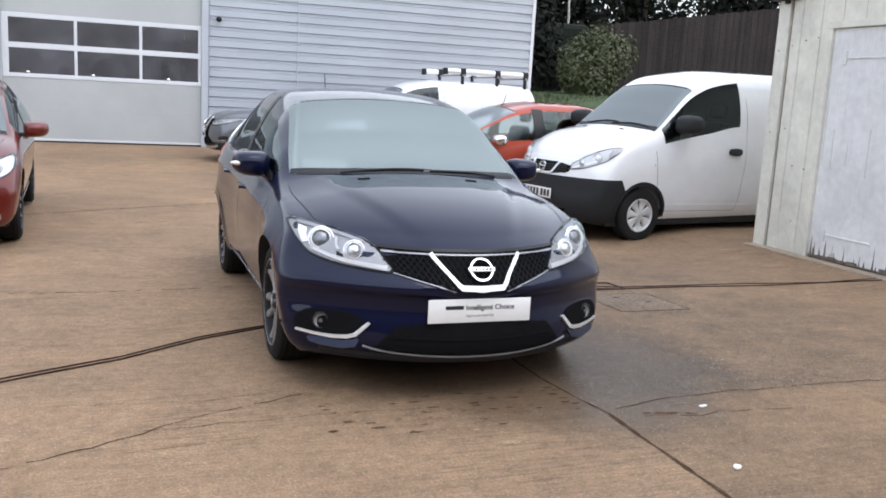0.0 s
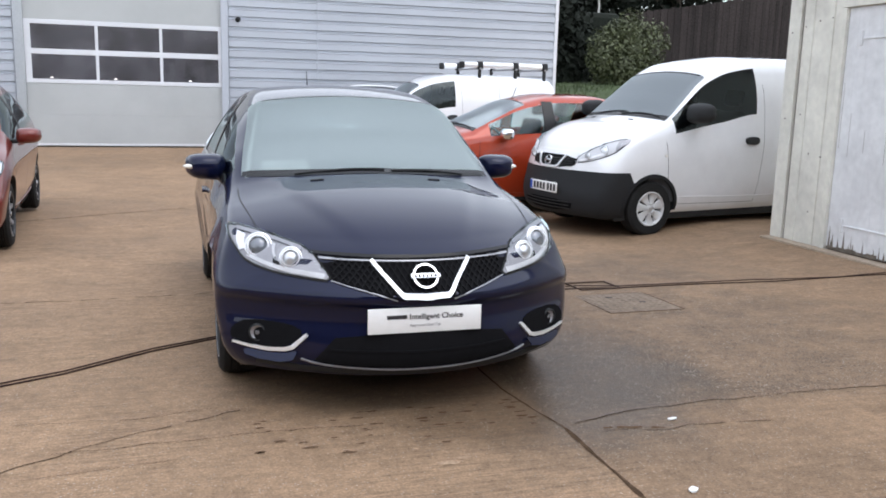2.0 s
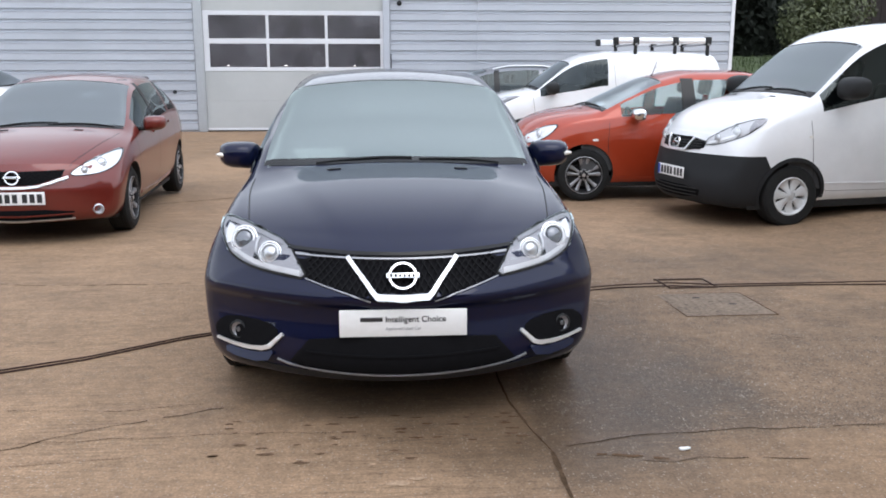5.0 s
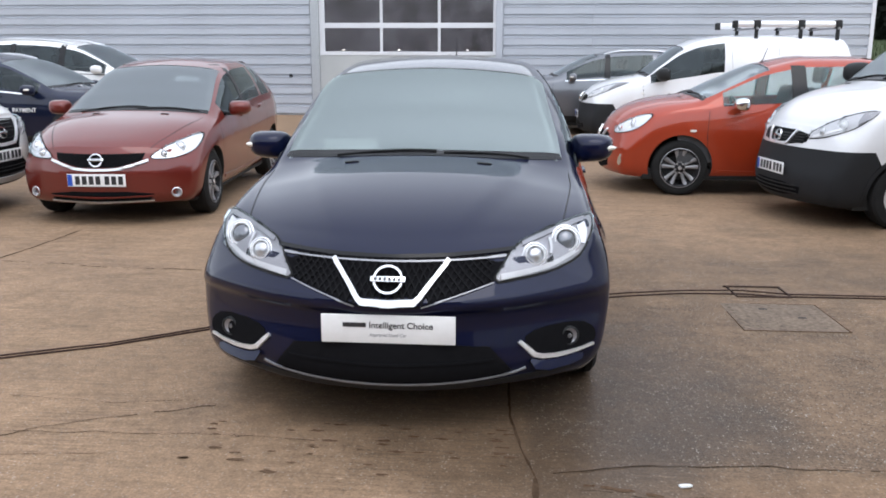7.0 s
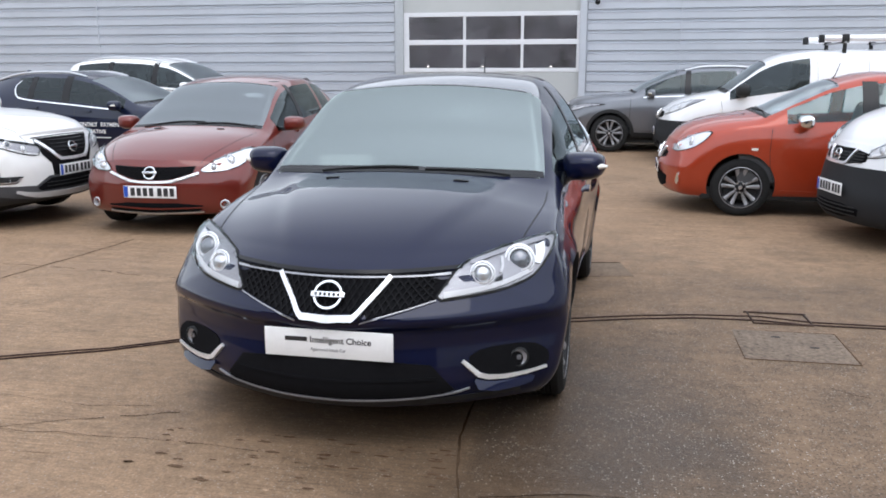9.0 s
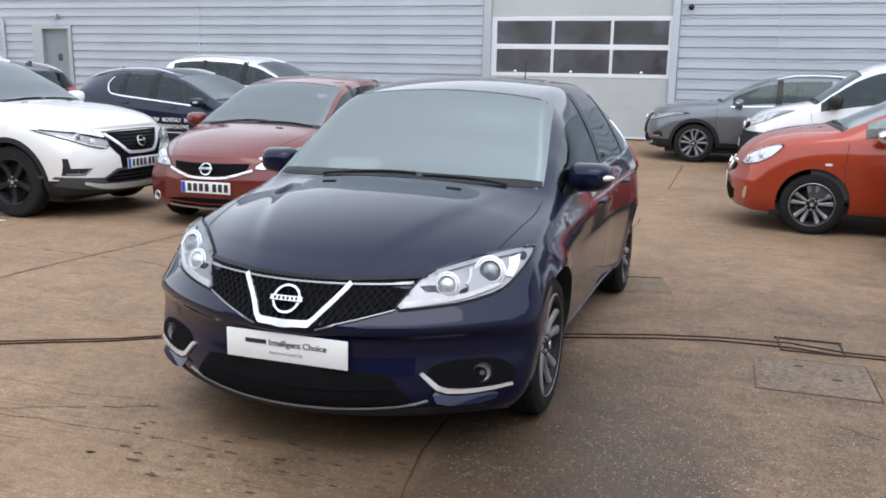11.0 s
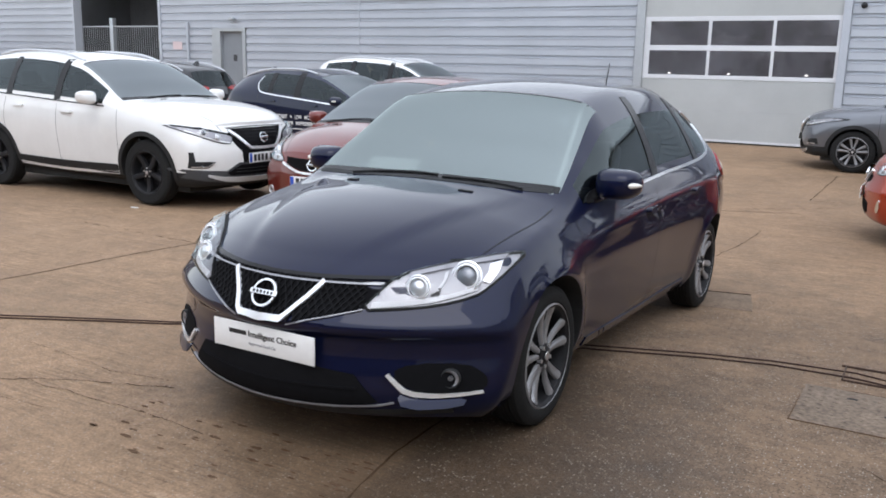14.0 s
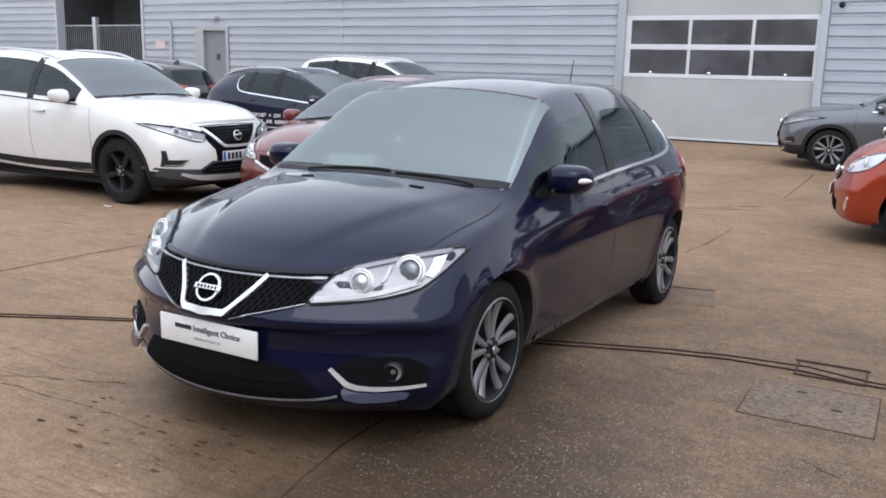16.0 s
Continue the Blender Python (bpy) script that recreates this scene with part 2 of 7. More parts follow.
def lettering(name, text, size, mat, parent, m, label="", depth=0.001, width=None):
    c = bpy.data.curves.new(name, "FONT")
    c.offset = size * 0.016
    c.body, c.size, c.extrude, c.align_x, c.align_y = text, size, depth, "CENTER", "CENTER"
    tmp = bpy.data.objects.new(name, c)
    scene.collection.objects.link(tmp)
    me = bpy.data.meshes.new_from_object(tmp.evaluated_get(bpy.context.evaluated_depsgraph_get()))
    bpy.data.objects.remove(tmp)
    if width:
        xs = [v.co.x for v in me.vertices]
        k = width / (max(xs) - min(xs))
        for v in me.vertices:
            v.co.x *= k
    me.materials.clear()
    me.materials.append(mat)
    ob = new(name, me)
    ob.parent = parent
    ob.matrix_basis = m
    if label:
        ob["label"] = label
    return ob

# ---- cars: a lofted shell, with all else laid on it ----
from mathutils.bvhtree import BVHTree


class Shell:
    """A car's outer skin. Its nose is at y = 0, its tail at y = length, its tyres stand on z = 0."""

    def __init__(self, s):
        self.s = s
        self.f = {k: curve(s[k]) for k in ("top", "belt", "half", "edge", "crown", "sill")}
        self.rake = curve(s["rake"])
        self.tail = curve(s["tail"])
        inset = s.get("shoulder", 0.035)
        self.shoulder = curve(inset) if isinstance(inset, list) else lambda y: inset
        self.line = curve(s["line"]) if "line" in s else None
        self.bm = None

    def ring(self, y):
        f, s = self.f, self.s
        top, belt, half, edge, sill = f["top"](y), f["belt"](y), f["half"](y), f["edge"](y), f["sill"](y)
        zr = top - f["crown"](y)
        belt = min(belt, zr - 0.012)
        fine = s.get("fine", 1)
        waist = sill + s.get("waist", 0.62) * (belt - sill)
        inset = self.shoulder(y)
        sh = half - inset
        tuck = s.get("tuck", 0.075)
        pts = [(half - tuck - 0.03, sill)]
        key = [(half - tuck, sill + 0.02), (half - 0.40 * tuck, sill + 0.34 * (waist - sill)), (half, waist), (half - 0.12 * inset, waist + 0.45 * (belt - waist)), (sh, belt)]
        pts += [key[0]]
        for (a, b), n in zip(zip(key, key[1:]), (4, 4, 4, 3)):
            n *= fine
            pts += [(a[0] + (b[0] - a[0]) * k / n, a[1] + (b[1] - a[1]) * k / n) for k in range(1, n + 1)]
        self.i_belt = len(pts) - 1
        bow = s.get("bow", 0.03) * min(1, max(0, (zr - belt) / 0.4))
        for k in range(1, 9):
            t = k / 8
            pts.append((sh + (edge - sh) * t + bow * 4 * t * (1 - t), belt + (zr - belt) * t))
        self.i_edge = len(pts) - 1
        power = 2.0 + s.get("bonnet_flat", 1.8) * min(1, max(0, (s["screen"][0] - y) / 0.35))
        n = 12 * fine
        for k in range(1, n + 1):
            t = k / n
            x = edge * (1 - t)
            pts.append((x, zr + (top - zr) * (1 - (x / edge) ** power)))
        for _ in range(2 * fine * fine):
            pts = [pts[0]] + [((a[0] + 2 * b[0] + c[0]) / 4, (a[1] + 2 * b[1] + c[1]) / 4) for a, b, c in zip(pts, pts[1:], pts[2:])] + [pts[-1]]
        return [self.shaped(i, x, y, z) for i, (x, z) in enumerate(pts)] if fine > 1 else pts

    def shaped(self, i, x, y, z):
        """Pressed lines on the plain form: swollen arches, a shoulder line along the doors, a raised middle of the bonnet."""
        s = self.s
        if i <= self.i_belt:
            for ya, drop in zip(s["axles"], s.get("drops", (0, 0))):
                d = math.hypot(y - ya, z - s["wheel_r"] + drop) - s["arch"]
                x += s["flare"] * math.exp(-((d - 0.01) / 0.055) ** 2)
            zl = self.line(y)
            on = min(1, max(0, (y - 1.0) / 0.5)) * min(1, max(0, (4.2 - y) / 0.3))
            x += on * (0.008 * math.exp(-((z - zl) / 0.030) ** 2) - 0.005 * math.exp(-((z - zl + 0.10) / 0.05) ** 2))
        elif i > self.i_edge and y < s["screen"][0]:
            t = y / s["screen"][0]
            xc = 0.24 + 0.36 * t
            q = min(1, max(0, (xc + 0.045 - x) / 0.09))
            z += 0.013 * math.sin(math.pi * min(1, 0.12 + 0.80 * t)) * q * q * (3 - 2 * q)
        return x, z

    def bend(self, x, y, z):
        L, s = self.s["length"], self.s
        reach = s.get("reach", 1.4)
        if y < reach:
            k = (1 - y / reach) ** 2
            y2 = y + s["nose"] * abs(x) ** s.get("nose_pow", 2.0) * k + self.rake(z) * max(0, 1 - y / 0.7) ** 2
        elif y > L - 1.2:
            k = (1 - (L - y) / 1.2) ** 2
            y2 = y - s.get("rump", 0.30) * x * x * k - self.tail(z) * max(0, 1 - (L - y) / 0.8) ** 2
        else:
            y2 = y
        return Vector((x, y2, z))

    def build(self):
        s = self.s
        L = s["length"]
        gap = 0.06 / s.get("fine", 1)
        marks = sorted(set([0, 0.006, 0.02, 0.045, L - 0.045, L - 0.02, L - 0.006, L] + s["marks"]
                           + [round(0.08 + gap * i, 3) for i in range(int((L - 0.12) / gap))]))
        ys = [marks[0]]
        for y in marks[1:]:
            if y - ys[-1] > 0.018 or y in s["marks"] or y < 0.05 or y > L - 0.05:
                ys.append(y)
        bm = bmesh.new()
        rows = []
        for y in ys:
            e = min(y, L - y)
            shrink = 1 - 0.035 * max(0, 1 - e / 0.05) ** 2
            pts = self.ring(y)
            zc = 0.5 * (pts[0][1] + pts[-1][1])
            rgt = [bm.verts.new(self.bend(x * shrink, y, zc + (z - zc) * shrink)) for x, z in pts]
            lft = [rgt[i] if i == len(pts) - 1 else bm.verts.new(self.bend(-x * shrink, y, zc + (z - zc) * shrink)) for i, (x, z) in enumerate(pts)]
            rows.append((y, rgt, lft, pts))
        n = len(rows[0][1])
        guard = s.get("guard")
        cowl, header, back0, back1 = s["screen"][0], s["screen"][1], s["back"][0], s["back"][1]
        for (y0, r0, l0, p0), (y1, r1, l1, _) in zip(rows, rows[1:]):
            ym = (y0 + y1) / 2
            for i in range(n - 1):
                for side, a, b in ((1, r0, r1), (-1, l0, l1)):
                    q = (a[i], b[i], b[i + 1], a[i + 1])
                    face = bm.faces.new(q if side > 0 else q[::-1])
                    mat = 0
                    xm = abs(a[i].co.x + a[i + 1].co.x) / 2
                    if i >= self.i_edge and cowl + 0.085 * (xm / 0.7) ** 2 * s.get("cowl_bow", 1) - 0.01 < ym < header:
                        mat = 3
                    if i >= self.i_edge + 1 and back0 < ym < back1:
                        mat = 4
                    if self.i_belt + 1 <= i < self.i_edge - s.get("cant", 1):
                        for k, (w0, w1) in enumerate(s["windows"]):
                            if w0 < ym < w1:
                                mat = (5 if side > 0 else 6) + 2 * k
                    if mat == 0 and guard and i < guard[1]:
                        mat = 5 + 2 * len(s["windows"])
                    face.material_index = mat
            q = (l0[0], l1[0], r1[0], r0[0])
            bm.faces.new(q).material_index = 2
        for end, flip in ((0, False), (-1, True)):
            y, r, l, pts = rows[end]
            cols, grid = 24 * s.get("fine", 1), []
            for i in range(n - 1):
                x, z = r[i].co.x, r[i].co.z
                row = [l[i]]
                for k in range(1, cols):
                    xx = -x + 2 * x * k / cols
                    # rows arch to follow the bonnet's edge near the top
                    zz = z
                    row.append(bm.verts.new(self.bend(xx, 0 if end == 0 else L, zz)))
                row.append(r[i])
                grid.append(row)
            for a, b in zip(grid, grid[1:]):
                for k in range(cols):
                    q = (a[k], a[k + 1], b[k + 1], b[k])
                    bm.faces.new(q[::-1] if flip else q)
            last = grid[-1]
            tip = r[n - 1]
            for k in range(cols):
                q = (last[k], last[k + 1], tip)
                bm.faces.new(q[::-1] if flip else q)
        bmesh.ops.remove_doubles(bm, verts=bm.verts, dist=1e-5)
        if guard:
            # the bumper's upper edge is level, and its end slopes to the wheel arch
            slope = Vector((0, 1, 0.58))
            for co, no in ((Vector((0, 0, guard[0])), Vector((0, 0, 1))), (Vector((0, guard[2], guard[0])), slope)):
                bmesh.ops.bisect_plane(bm, geom=list(bm.verts) + list(bm.edges) + list(bm.faces), plane_co=co, plane_no=no, dist=1e-4)
            for fc in bm.faces:
                c = fc.calc_center_median()
                if fc.material_index == 0 and c.z < guard[0] and (c - Vector((0, guard[2], guard[0]))).dot(slope) < 0:
                    fc.material_index = 5 + 2 * len(s["windows"])
        bmesh.ops.recalc_face_normals(bm, faces=bm.faces)
        self.bm = bm
        self.tree = BVHTree.FromBMesh(bm)
        return bm

    # views: how an outline's two numbers and the direction of projection become places
    def hit(self, view, u, v):
        if view == "front":
            o, d = Vector((u, -3, v)), Vector((0, 1, 0))
        elif view == "rear":
            o, d = Vector((u, self.s["length"] + 3, v)), Vector((0, -1, 0))
        elif view == "right":
            o, d = Vector((3, u, v)), Vector((-1, 0, 0))
        elif view == "left":
            o, d = Vector((-3, u, v)), Vector((1, 0, 0))
        else:
            o, d = Vector((u, v, 4)), Vector((0, 0, -1))
        p, nrm, _, _ = self.tree.ray_cast(o, d)
        if p is None:
            p, nrm, _, _ = self.tree.find_nearest(o + 3 * d)
        if nrm.dot(d) > 0:
            nrm = -nrm
        return p, nrm

    def patch(self, view, outline, lift=0.004, thick=0.006, cell=0.05, dome=0.0):
        """A piece of an outline, laid on the skin and lifted off it."""
        bm = bmesh.new()
        face = bm.faces.new([bm.verts.new((u, v, 0)) for u, v in outline])
        for ax in (0, 1):
            lo, hi = min(p[ax] for p in outline), max(p[ax] for p in outline)
            k = max(1, int((hi - lo) / cell))
            no = Vector((1, 0, 0)) if ax == 0 else Vector((0, 1, 0))
            for i in range(1, k):
                co = no * (lo + (hi - lo) * i / k)
                bmesh.ops.bisect_plane(bm, geom=list(bm.verts) + list(bm.edges) + list(bm.faces), plane_co=co, plane_no=no, dist=1e-6)
        bmesh.ops.triangulate(bm, faces=[f for f in bm.faces if len(f.verts) > 4])
        edge = {v for e in bm.edges if e.is_boundary for v in e.verts}
        new_co = {}
        for v in bm.verts:
            p, nrm = self.hit(view, v.co.x, v.co.y)
            new_co[v] = (p, nrm, lift + (0 if v in edge else dome))
        top = {v: p + nrm * h for v, (p, nrm, h) in new_co.items()}
        base = {v: bm.verts.new(p + nrm * (h - thick)) for v, (p, nrm, h) in new_co.items()} if thick else {}
        for v, p in top.items():
            v.co = p
        if thick:
            for e in [e for e in bm.edges if e.is_boundary]:
                a, b = e.verts
                if a in base and b in base:
                    bm.faces.new((a, b, base[b], base[a]))
            for v in list(base.values()):
                if not v.link_faces:
                    bm.verts.remove(v)
        bmesh.ops.recalc_face_normals(bm, faces=bm.faces)
        return bm


def cut_arches(shell, s):
    """The shell with round openings over the wheels, split by the faces' kind."""
    me = bpy.data.meshes.new("shell")
    shell.bm.to_mesh(me)
    mats = 5 + 2 * len(s["windows"]) + 2
    for _ in range(mats):
        me.materials.append(None)
    ob = new("shell", me)
    tools = []
    for y, drop in zip(s["axles"], s.get("drops", (0, 0))):
        for sx in (-1, 1):
            r = s["arch"]
            prof = [(0.0, 0.0), (r - 0.03, 0.0), (r, 0.03), (r, 0.8), (0.0, 0.8)]
            t = lathe(prof, 48)
            bmesh.ops.transform(t, matrix=Matrix.Translation((0.50 * sx, y, s["wheel_r"] + 0.015 - drop)) @ Matrix.Diagonal((sx, 1, 1, 1)), verts=t.verts)
            bmesh.ops.recalc_face_normals(t, faces=t.faces)
            tm = bpy.data.meshes.new("cutter")
            for fc in t.faces:
                fc.material_index = 1
            t.to_mesh(tm)
            t.free()
            for _ in range(mats):
                tm.materials.append(None)
            tools.append(new("cutter", tm))
            mod = ob.modifiers.new("arch", "BOOLEAN")
            mod.operation, mod.solver, mod.object = "DIFFERENCE", "EXACT", tools[-1]
            mod.material_mode = "INDEX"
    out = bpy.data.meshes.new_from_object(ob.evaluated_get(bpy.context.evaluated_depsgraph_get()))
    bm = bmesh.new()
    bm.from_mesh(out)
    kinds = {}
    for fc in bm.faces:
        kinds.setdefault(fc.material_index, []).append(fc)
    pieces = {}
    for k, faces in kinds.items():
        piece, made = bmesh.new(), {}
        for fc in faces:
            vs = []
            for v in fc.verts:
                if v not in made:
                    made[v] = piece.verts.new(v.co)
                vs.append(made[v])
            try:
                piece.faces.new(vs)
            except ValueError:
                pass
        pieces[k] = piece
    bm.free()
    for o in [ob] + tools:
        d = o.data
        bpy.data.objects.remove(o)
        bpy.data.meshes.remove(d)
    bpy.data.meshes.remove(out)
    return pieces


def thicken(bm, depth):
    """Give an open skin a second side, depth further in."""
    bm.normal_update()
    inner = {v: bm.verts.new(v.co - v.normal * depth) for v in list(bm.verts)}
    rim = [e for e in bm.edges if e.is_boundary]
    faces = list(bm.faces)
    for fc in faces:
        bm.faces.new([inner[v] for v in reversed(fc.verts)])
    for e in rim:
        a, b = e.link_loops[0].vert, e.link_loops[0].link_loop_next.vert
        bm.faces.new((b, a, inner[a], inner[b]))
    return bm


def make_wheel(parent, s, x, y, side, style):
    """A tyre, a rim with spokes and a hub, facing outwards."""
    R, rr, w = s["wheel_r"], s["rim_r"], 0.20
    hub = new("wheel")
    hub.parent = parent
    hub.matrix_basis = pose(x, y, R)
    tyre = [(rr, -w + 0.01), (rr + 0.02, -w), (R - 0.03, -w), (R - 0.006, -w + 0.02), (R, -w + 0.05)]
    for k in range(4):
        a = -w + 0.055 + k * (w - 0.11) / 4
        g = (w - 0.11) / 4
        tyre += [(R, a), (R, a + g * 0.78), (R - 0.008, a + g * 0.8), (R - 0.008, a + g * 0.98)]
    tyre += [(R, -0.05), (R - 0.006, -0.02), (R - 0.03, 0.0), (rr + 0.035, 0.004), (rr + 0.012, 0.0), (rr, -0.012)]
    part("tyre", lathe(tyre, 56), TYRE, hub)
    dish = -0.035
    rim = lathe([(rr, -0.16), (rr - 0.025, -0.15), (rr - 0.03, -0.06), (rr - 0.018, -0.012), (rr - 0.004, 0.0), (rr + 0.006, -0.004), (rr + 0.004, -0.02)], 56)
    face, inner = (ALLOY, DARK_ALLOY) if style != "black" else (DARK_ALLOY, DARK_ALLOY)
    part("rim", rim, COVER if style == "cover" else DARK_ALLOY, hub)
    part("rim_edge", lathe([(rr - 0.006, -0.004), (rr - 0.002, 0.002), (rr + 0.005, -0.002), (rr + 0.006, -0.012)], 56), COVER if style == "cover" else face, hub)
    part("brake_disc", lathe([(0.02, -0.09), (rr * 0.62, -0.09), (rr * 0.62, -0.11), (0.02, -0.11)], 40), DARK_ALLOY, hub)
    part("wheel_back", lathe([(0.01, -0.13), (rr - 0.02, -0.13), (rr - 0.02, -0.14), (0.01, -0.14)], 40), WELL, hub)

    def spoke(a0, half_in, half_out, r0, r1, z0, z1, thick, lean=0.0):
        bm = bmesh.new()
        rows = []
        for k in range(5):
            t = k / 4
            r = r0 + (r1 - r0) * t
            hw = half_in + (half_out - half_in) * t
            xx = z0 + (z1 - z0) * t - 0.012 * math.sin(math.pi * t)
            off = lean * t
            rows.append([bm.verts.new((xx + dx, r, off + dz * hw)) for dx, dz in ((0, -0.8), (0.004, -0.4), (0.004, 0.4), (0, 0.8), (-thick, 1.0), (-thick, -1.0))])
        for p, q in zip(rows, rows[1:]):
            for i in range(6):
                j = (i + 1) % 6
                bm.faces.new((p[i], p[j], q[j], q[i]))
        bm.faces.new(rows[0][::-1])
        bm.faces.new(rows[-1])
        bmesh.ops.rotate(bm, cent=(0, 0, 0), matrix=Matrix.Rotation(a0, 3, "X"), verts=bm.verts)
        bmesh.ops.recalc_face_normals(bm, faces=bm.faces)
        return bm

    n = {"twin": 5, "five": 5, "black": 5, "cover": 7, "ten": 5, "multi": 7}[style]
    mat = COVER if style == "cover" else face
    for k in range(n):
        a = 2 * math.pi * k / n
        if style in ("twin", "ten"):
            for sgn in (-1, 1):
                part("spoke", spoke(a + sgn * 0.235, 0.012, 0.026, 0.045, rr - 0.004, -0.026, -0.010, 0.012), mat, hub, smooth=0)
        elif style == "cover":
            part("spoke", spoke(a, 0.024, 0.062, 0.05, rr - 0.012, -0.010, -0.012, 0.012), mat, hub)
        elif style == "multi":
            part("spoke", spoke(a, 0.02, 0.03, 0.05, rr - 0.012, -0.02, -0.012, 0.03), mat, hub)
        else:
            part("spoke", spoke(a, 0.030, 0.036, 0.05, rr - 0.012, -0.025, -0.012, 0.035), mat, hub)
    part("hub_cap", lathe([(0.001, -0.008), (0.022, -0.009), (0.028, -0.014), (0.055, -0.020), (0.06, -0.05)], 28), mat if style == "cover" else DARK_ALLOY, hub)
    part("centre_badge", lathe([(0.001, -0.0055), (0.020, -0.006), (0.022, -0.012)], 20), SATIN, hub)
    if style != "cover":
        for k in range(5):
            bm = lathe([(0.001, 0.0), (0.009, 0.0), (0.010, -0.02)], 10)
            a = 2 * math.pi * (k + 0.5) / 5
            part("wheel_bolt", bm, SATIN, hub, m=Matrix.Translation((-0.012, 0.05 * math.cos(a), 0.05 * math.sin(a))))
    return hub


def make_seat(parent, x, y, z, rear=False, w=0.50):
    seat = new("seat")
    seat.parent = parent
    seat.matrix_basis = Matrix.Translation((x, y, z))
    part("cushion", box(-w / 2, w / 2, 0, 0.52, 0.0, 0.20, 0.06, 3), SEAT, seat, smooth=1.0)
    back = box(-w / 2 * 0.95, w / 2 * 0.95, -0.07, 0.07, 0.0, 0.62, 0.06, 3)
    part("backrest", back, SEAT, seat, smooth=1.0, m=pose(0, 0.52, 0.12, -16))
    for dx in ((0,) if not rear else (-w / 3, w / 3)):
        part("headrest", box(-0.13, 0.13, -0.05, 0.05, 0, 0.19, 0.045, 3), SEAT, seat, smooth=1.0, m=pose(dx, 0.74, 0.77, -10))
    return seat


def make_mirror(parent, shell, s, side, paint):
    """A door mirror on its arm, with an indicator in the housing."""
    x, y, z = s["mirror"]
    root = new("door_mirror")
    root.parent = parent
    root.matrix_basis = Matrix.Translation((side * x, y, z)) @ Matrix.Diagonal((side, 1, 1, 1))
    k = s.get("mirror_size", 1.0)
    bm = bmesh.new()
    bmesh.ops.create_uvsphere(bm, u_segments=24, v_segments=16, radius=1.0)
    for v in bm.verts:
        c = v.co
        sx = math.copysign(abs(c.x) ** 0.58, c.x)
        sz = math.copysign(abs(c.z) ** 0.62, c.z)
        yy = c.y if c.y < 0 else c.y * 0.28
        v.co = Vector((0.115 * sx * k, 0.10 * yy * k + 0.03 * c.x * c.x, (0.074 - 0.010 * c.x) * sz * k + 0.008 * c.x))
    part("housing", bm, paint, root, smooth=1.2)
    bm = bmesh.new()
    bmesh.ops.create_uvsphere(bm, u_segments=16, v_segments=10, radius=1.0)
    for v in bm.verts:
        c = v.co
        v.co = Vector((0.105 * math.copysign(abs(c.x) ** 0.7, c.x) * k, 0.035 * k + 0.004 * c.y, 0.058 * math.copysign(abs(c.z) ** 0.7, c.z) * k))
    part("mirror_glass", bm, CHROME, root, "silvered mirror glass", smooth=1.2)
    arm = box(-0.21 * k, -0.06, -0.035, 0.035, -0.075, -0.035, 0.014)
    part("arm", arm, PLASTIC, root)
    if s.get("mirror_lamp", True):
        bm = bmesh.new()
        bmesh.ops.create_uvsphere(bm, u_segments=12, v_segments=8, radius=1.0)
        for v in bm.verts:
            v.co = Vector((0.088 * k + 0.042 * v.co.x * k, -0.028 * k - 0.038 * k * (0.5 - 0.5 * v.co.x) + 0.030 * v.co.y * k, 0.004 + (0.016 - 0.006 * v.co.x) * v.co.z * k))
        part("indicator", bm, AMBER, root, "clear indicator lens", smooth=1.2)
    return root


def make_badge(parent, shell, z, r, view="front", bar=True):
    """A round chrome ring with a bar across, its lettering left plain."""
    p, nrm = shell.hit(view, 0, z)
    root = new("badge")
    root.parent = parent
    p2, _ = shell.hit(view, 0, z - r)
    p3, _ = shell.hit(view, 0, z + r)
    lean = math.degrees(math.atan2(p3.y - p2.y, 2 * r))
    root.matrix_basis = Matrix.Translation((0, (p2.y + p3.y) / 2 - 0.030, z)) @ pose(0, 0, 0, -lean * 0.85)
    part("ring", lathe([(r, 0.006), (r, -0.004), (r * 0.96, -0.010), (r * 0.82, -0.010), (r * 0.78, -0.003), (r * 0.78, 0.006)], 40, "y"), CHROME, root)
    if bar:
        part("bar", box(-r * 1.12, r * 1.12, -0.014, 0.004, -r * 0.20, r * 0.20, 0.004), CHROME, root)
        bm = bmesh.new()
        for k in range(6):
            box_into(bm, -r * 0.86 + k * r * 0.30, -r * 0.86 + k * r * 0.30 + r * 0.16, -0.0155, -0.013, -r * 0.10, r * 0.10)
        part("lettering_bars", bm, INK, root)
    return root


def number_plate(parent, shell, x0, z0, w=0.52, h=0.111, band=True, y=None, tilt=0.0):
    p, _ = shell.hit("front", x0, z0)
    root = new("number_plate")
    root.parent = parent
    root.matrix_basis = pose(x0, (p.y if y is None else y) - 0.012, z0, tilt)
    part("plate", box(-w / 2, w / 2, -0.004, 0.004, -h / 2, h / 2, 0.003), PLATE_WHITE, root)
    if band:
        part("band", box(-w / 2 + 0.004, -w / 2 + 0.045, -0.0055, -0.0035, -h / 2 + 0.005, h / 2 - 0.005), PLATE_BLUE, root)
        for k in range(7):
            xx = -w / 2 + 0.07 + k * 0.061 + (0.02 if k > 3 else 0)
            part("bar", box(xx, xx + 0.042, -0.0055, -0.0035, -h * 0.34, h * 0.34), INK, root)
    return root


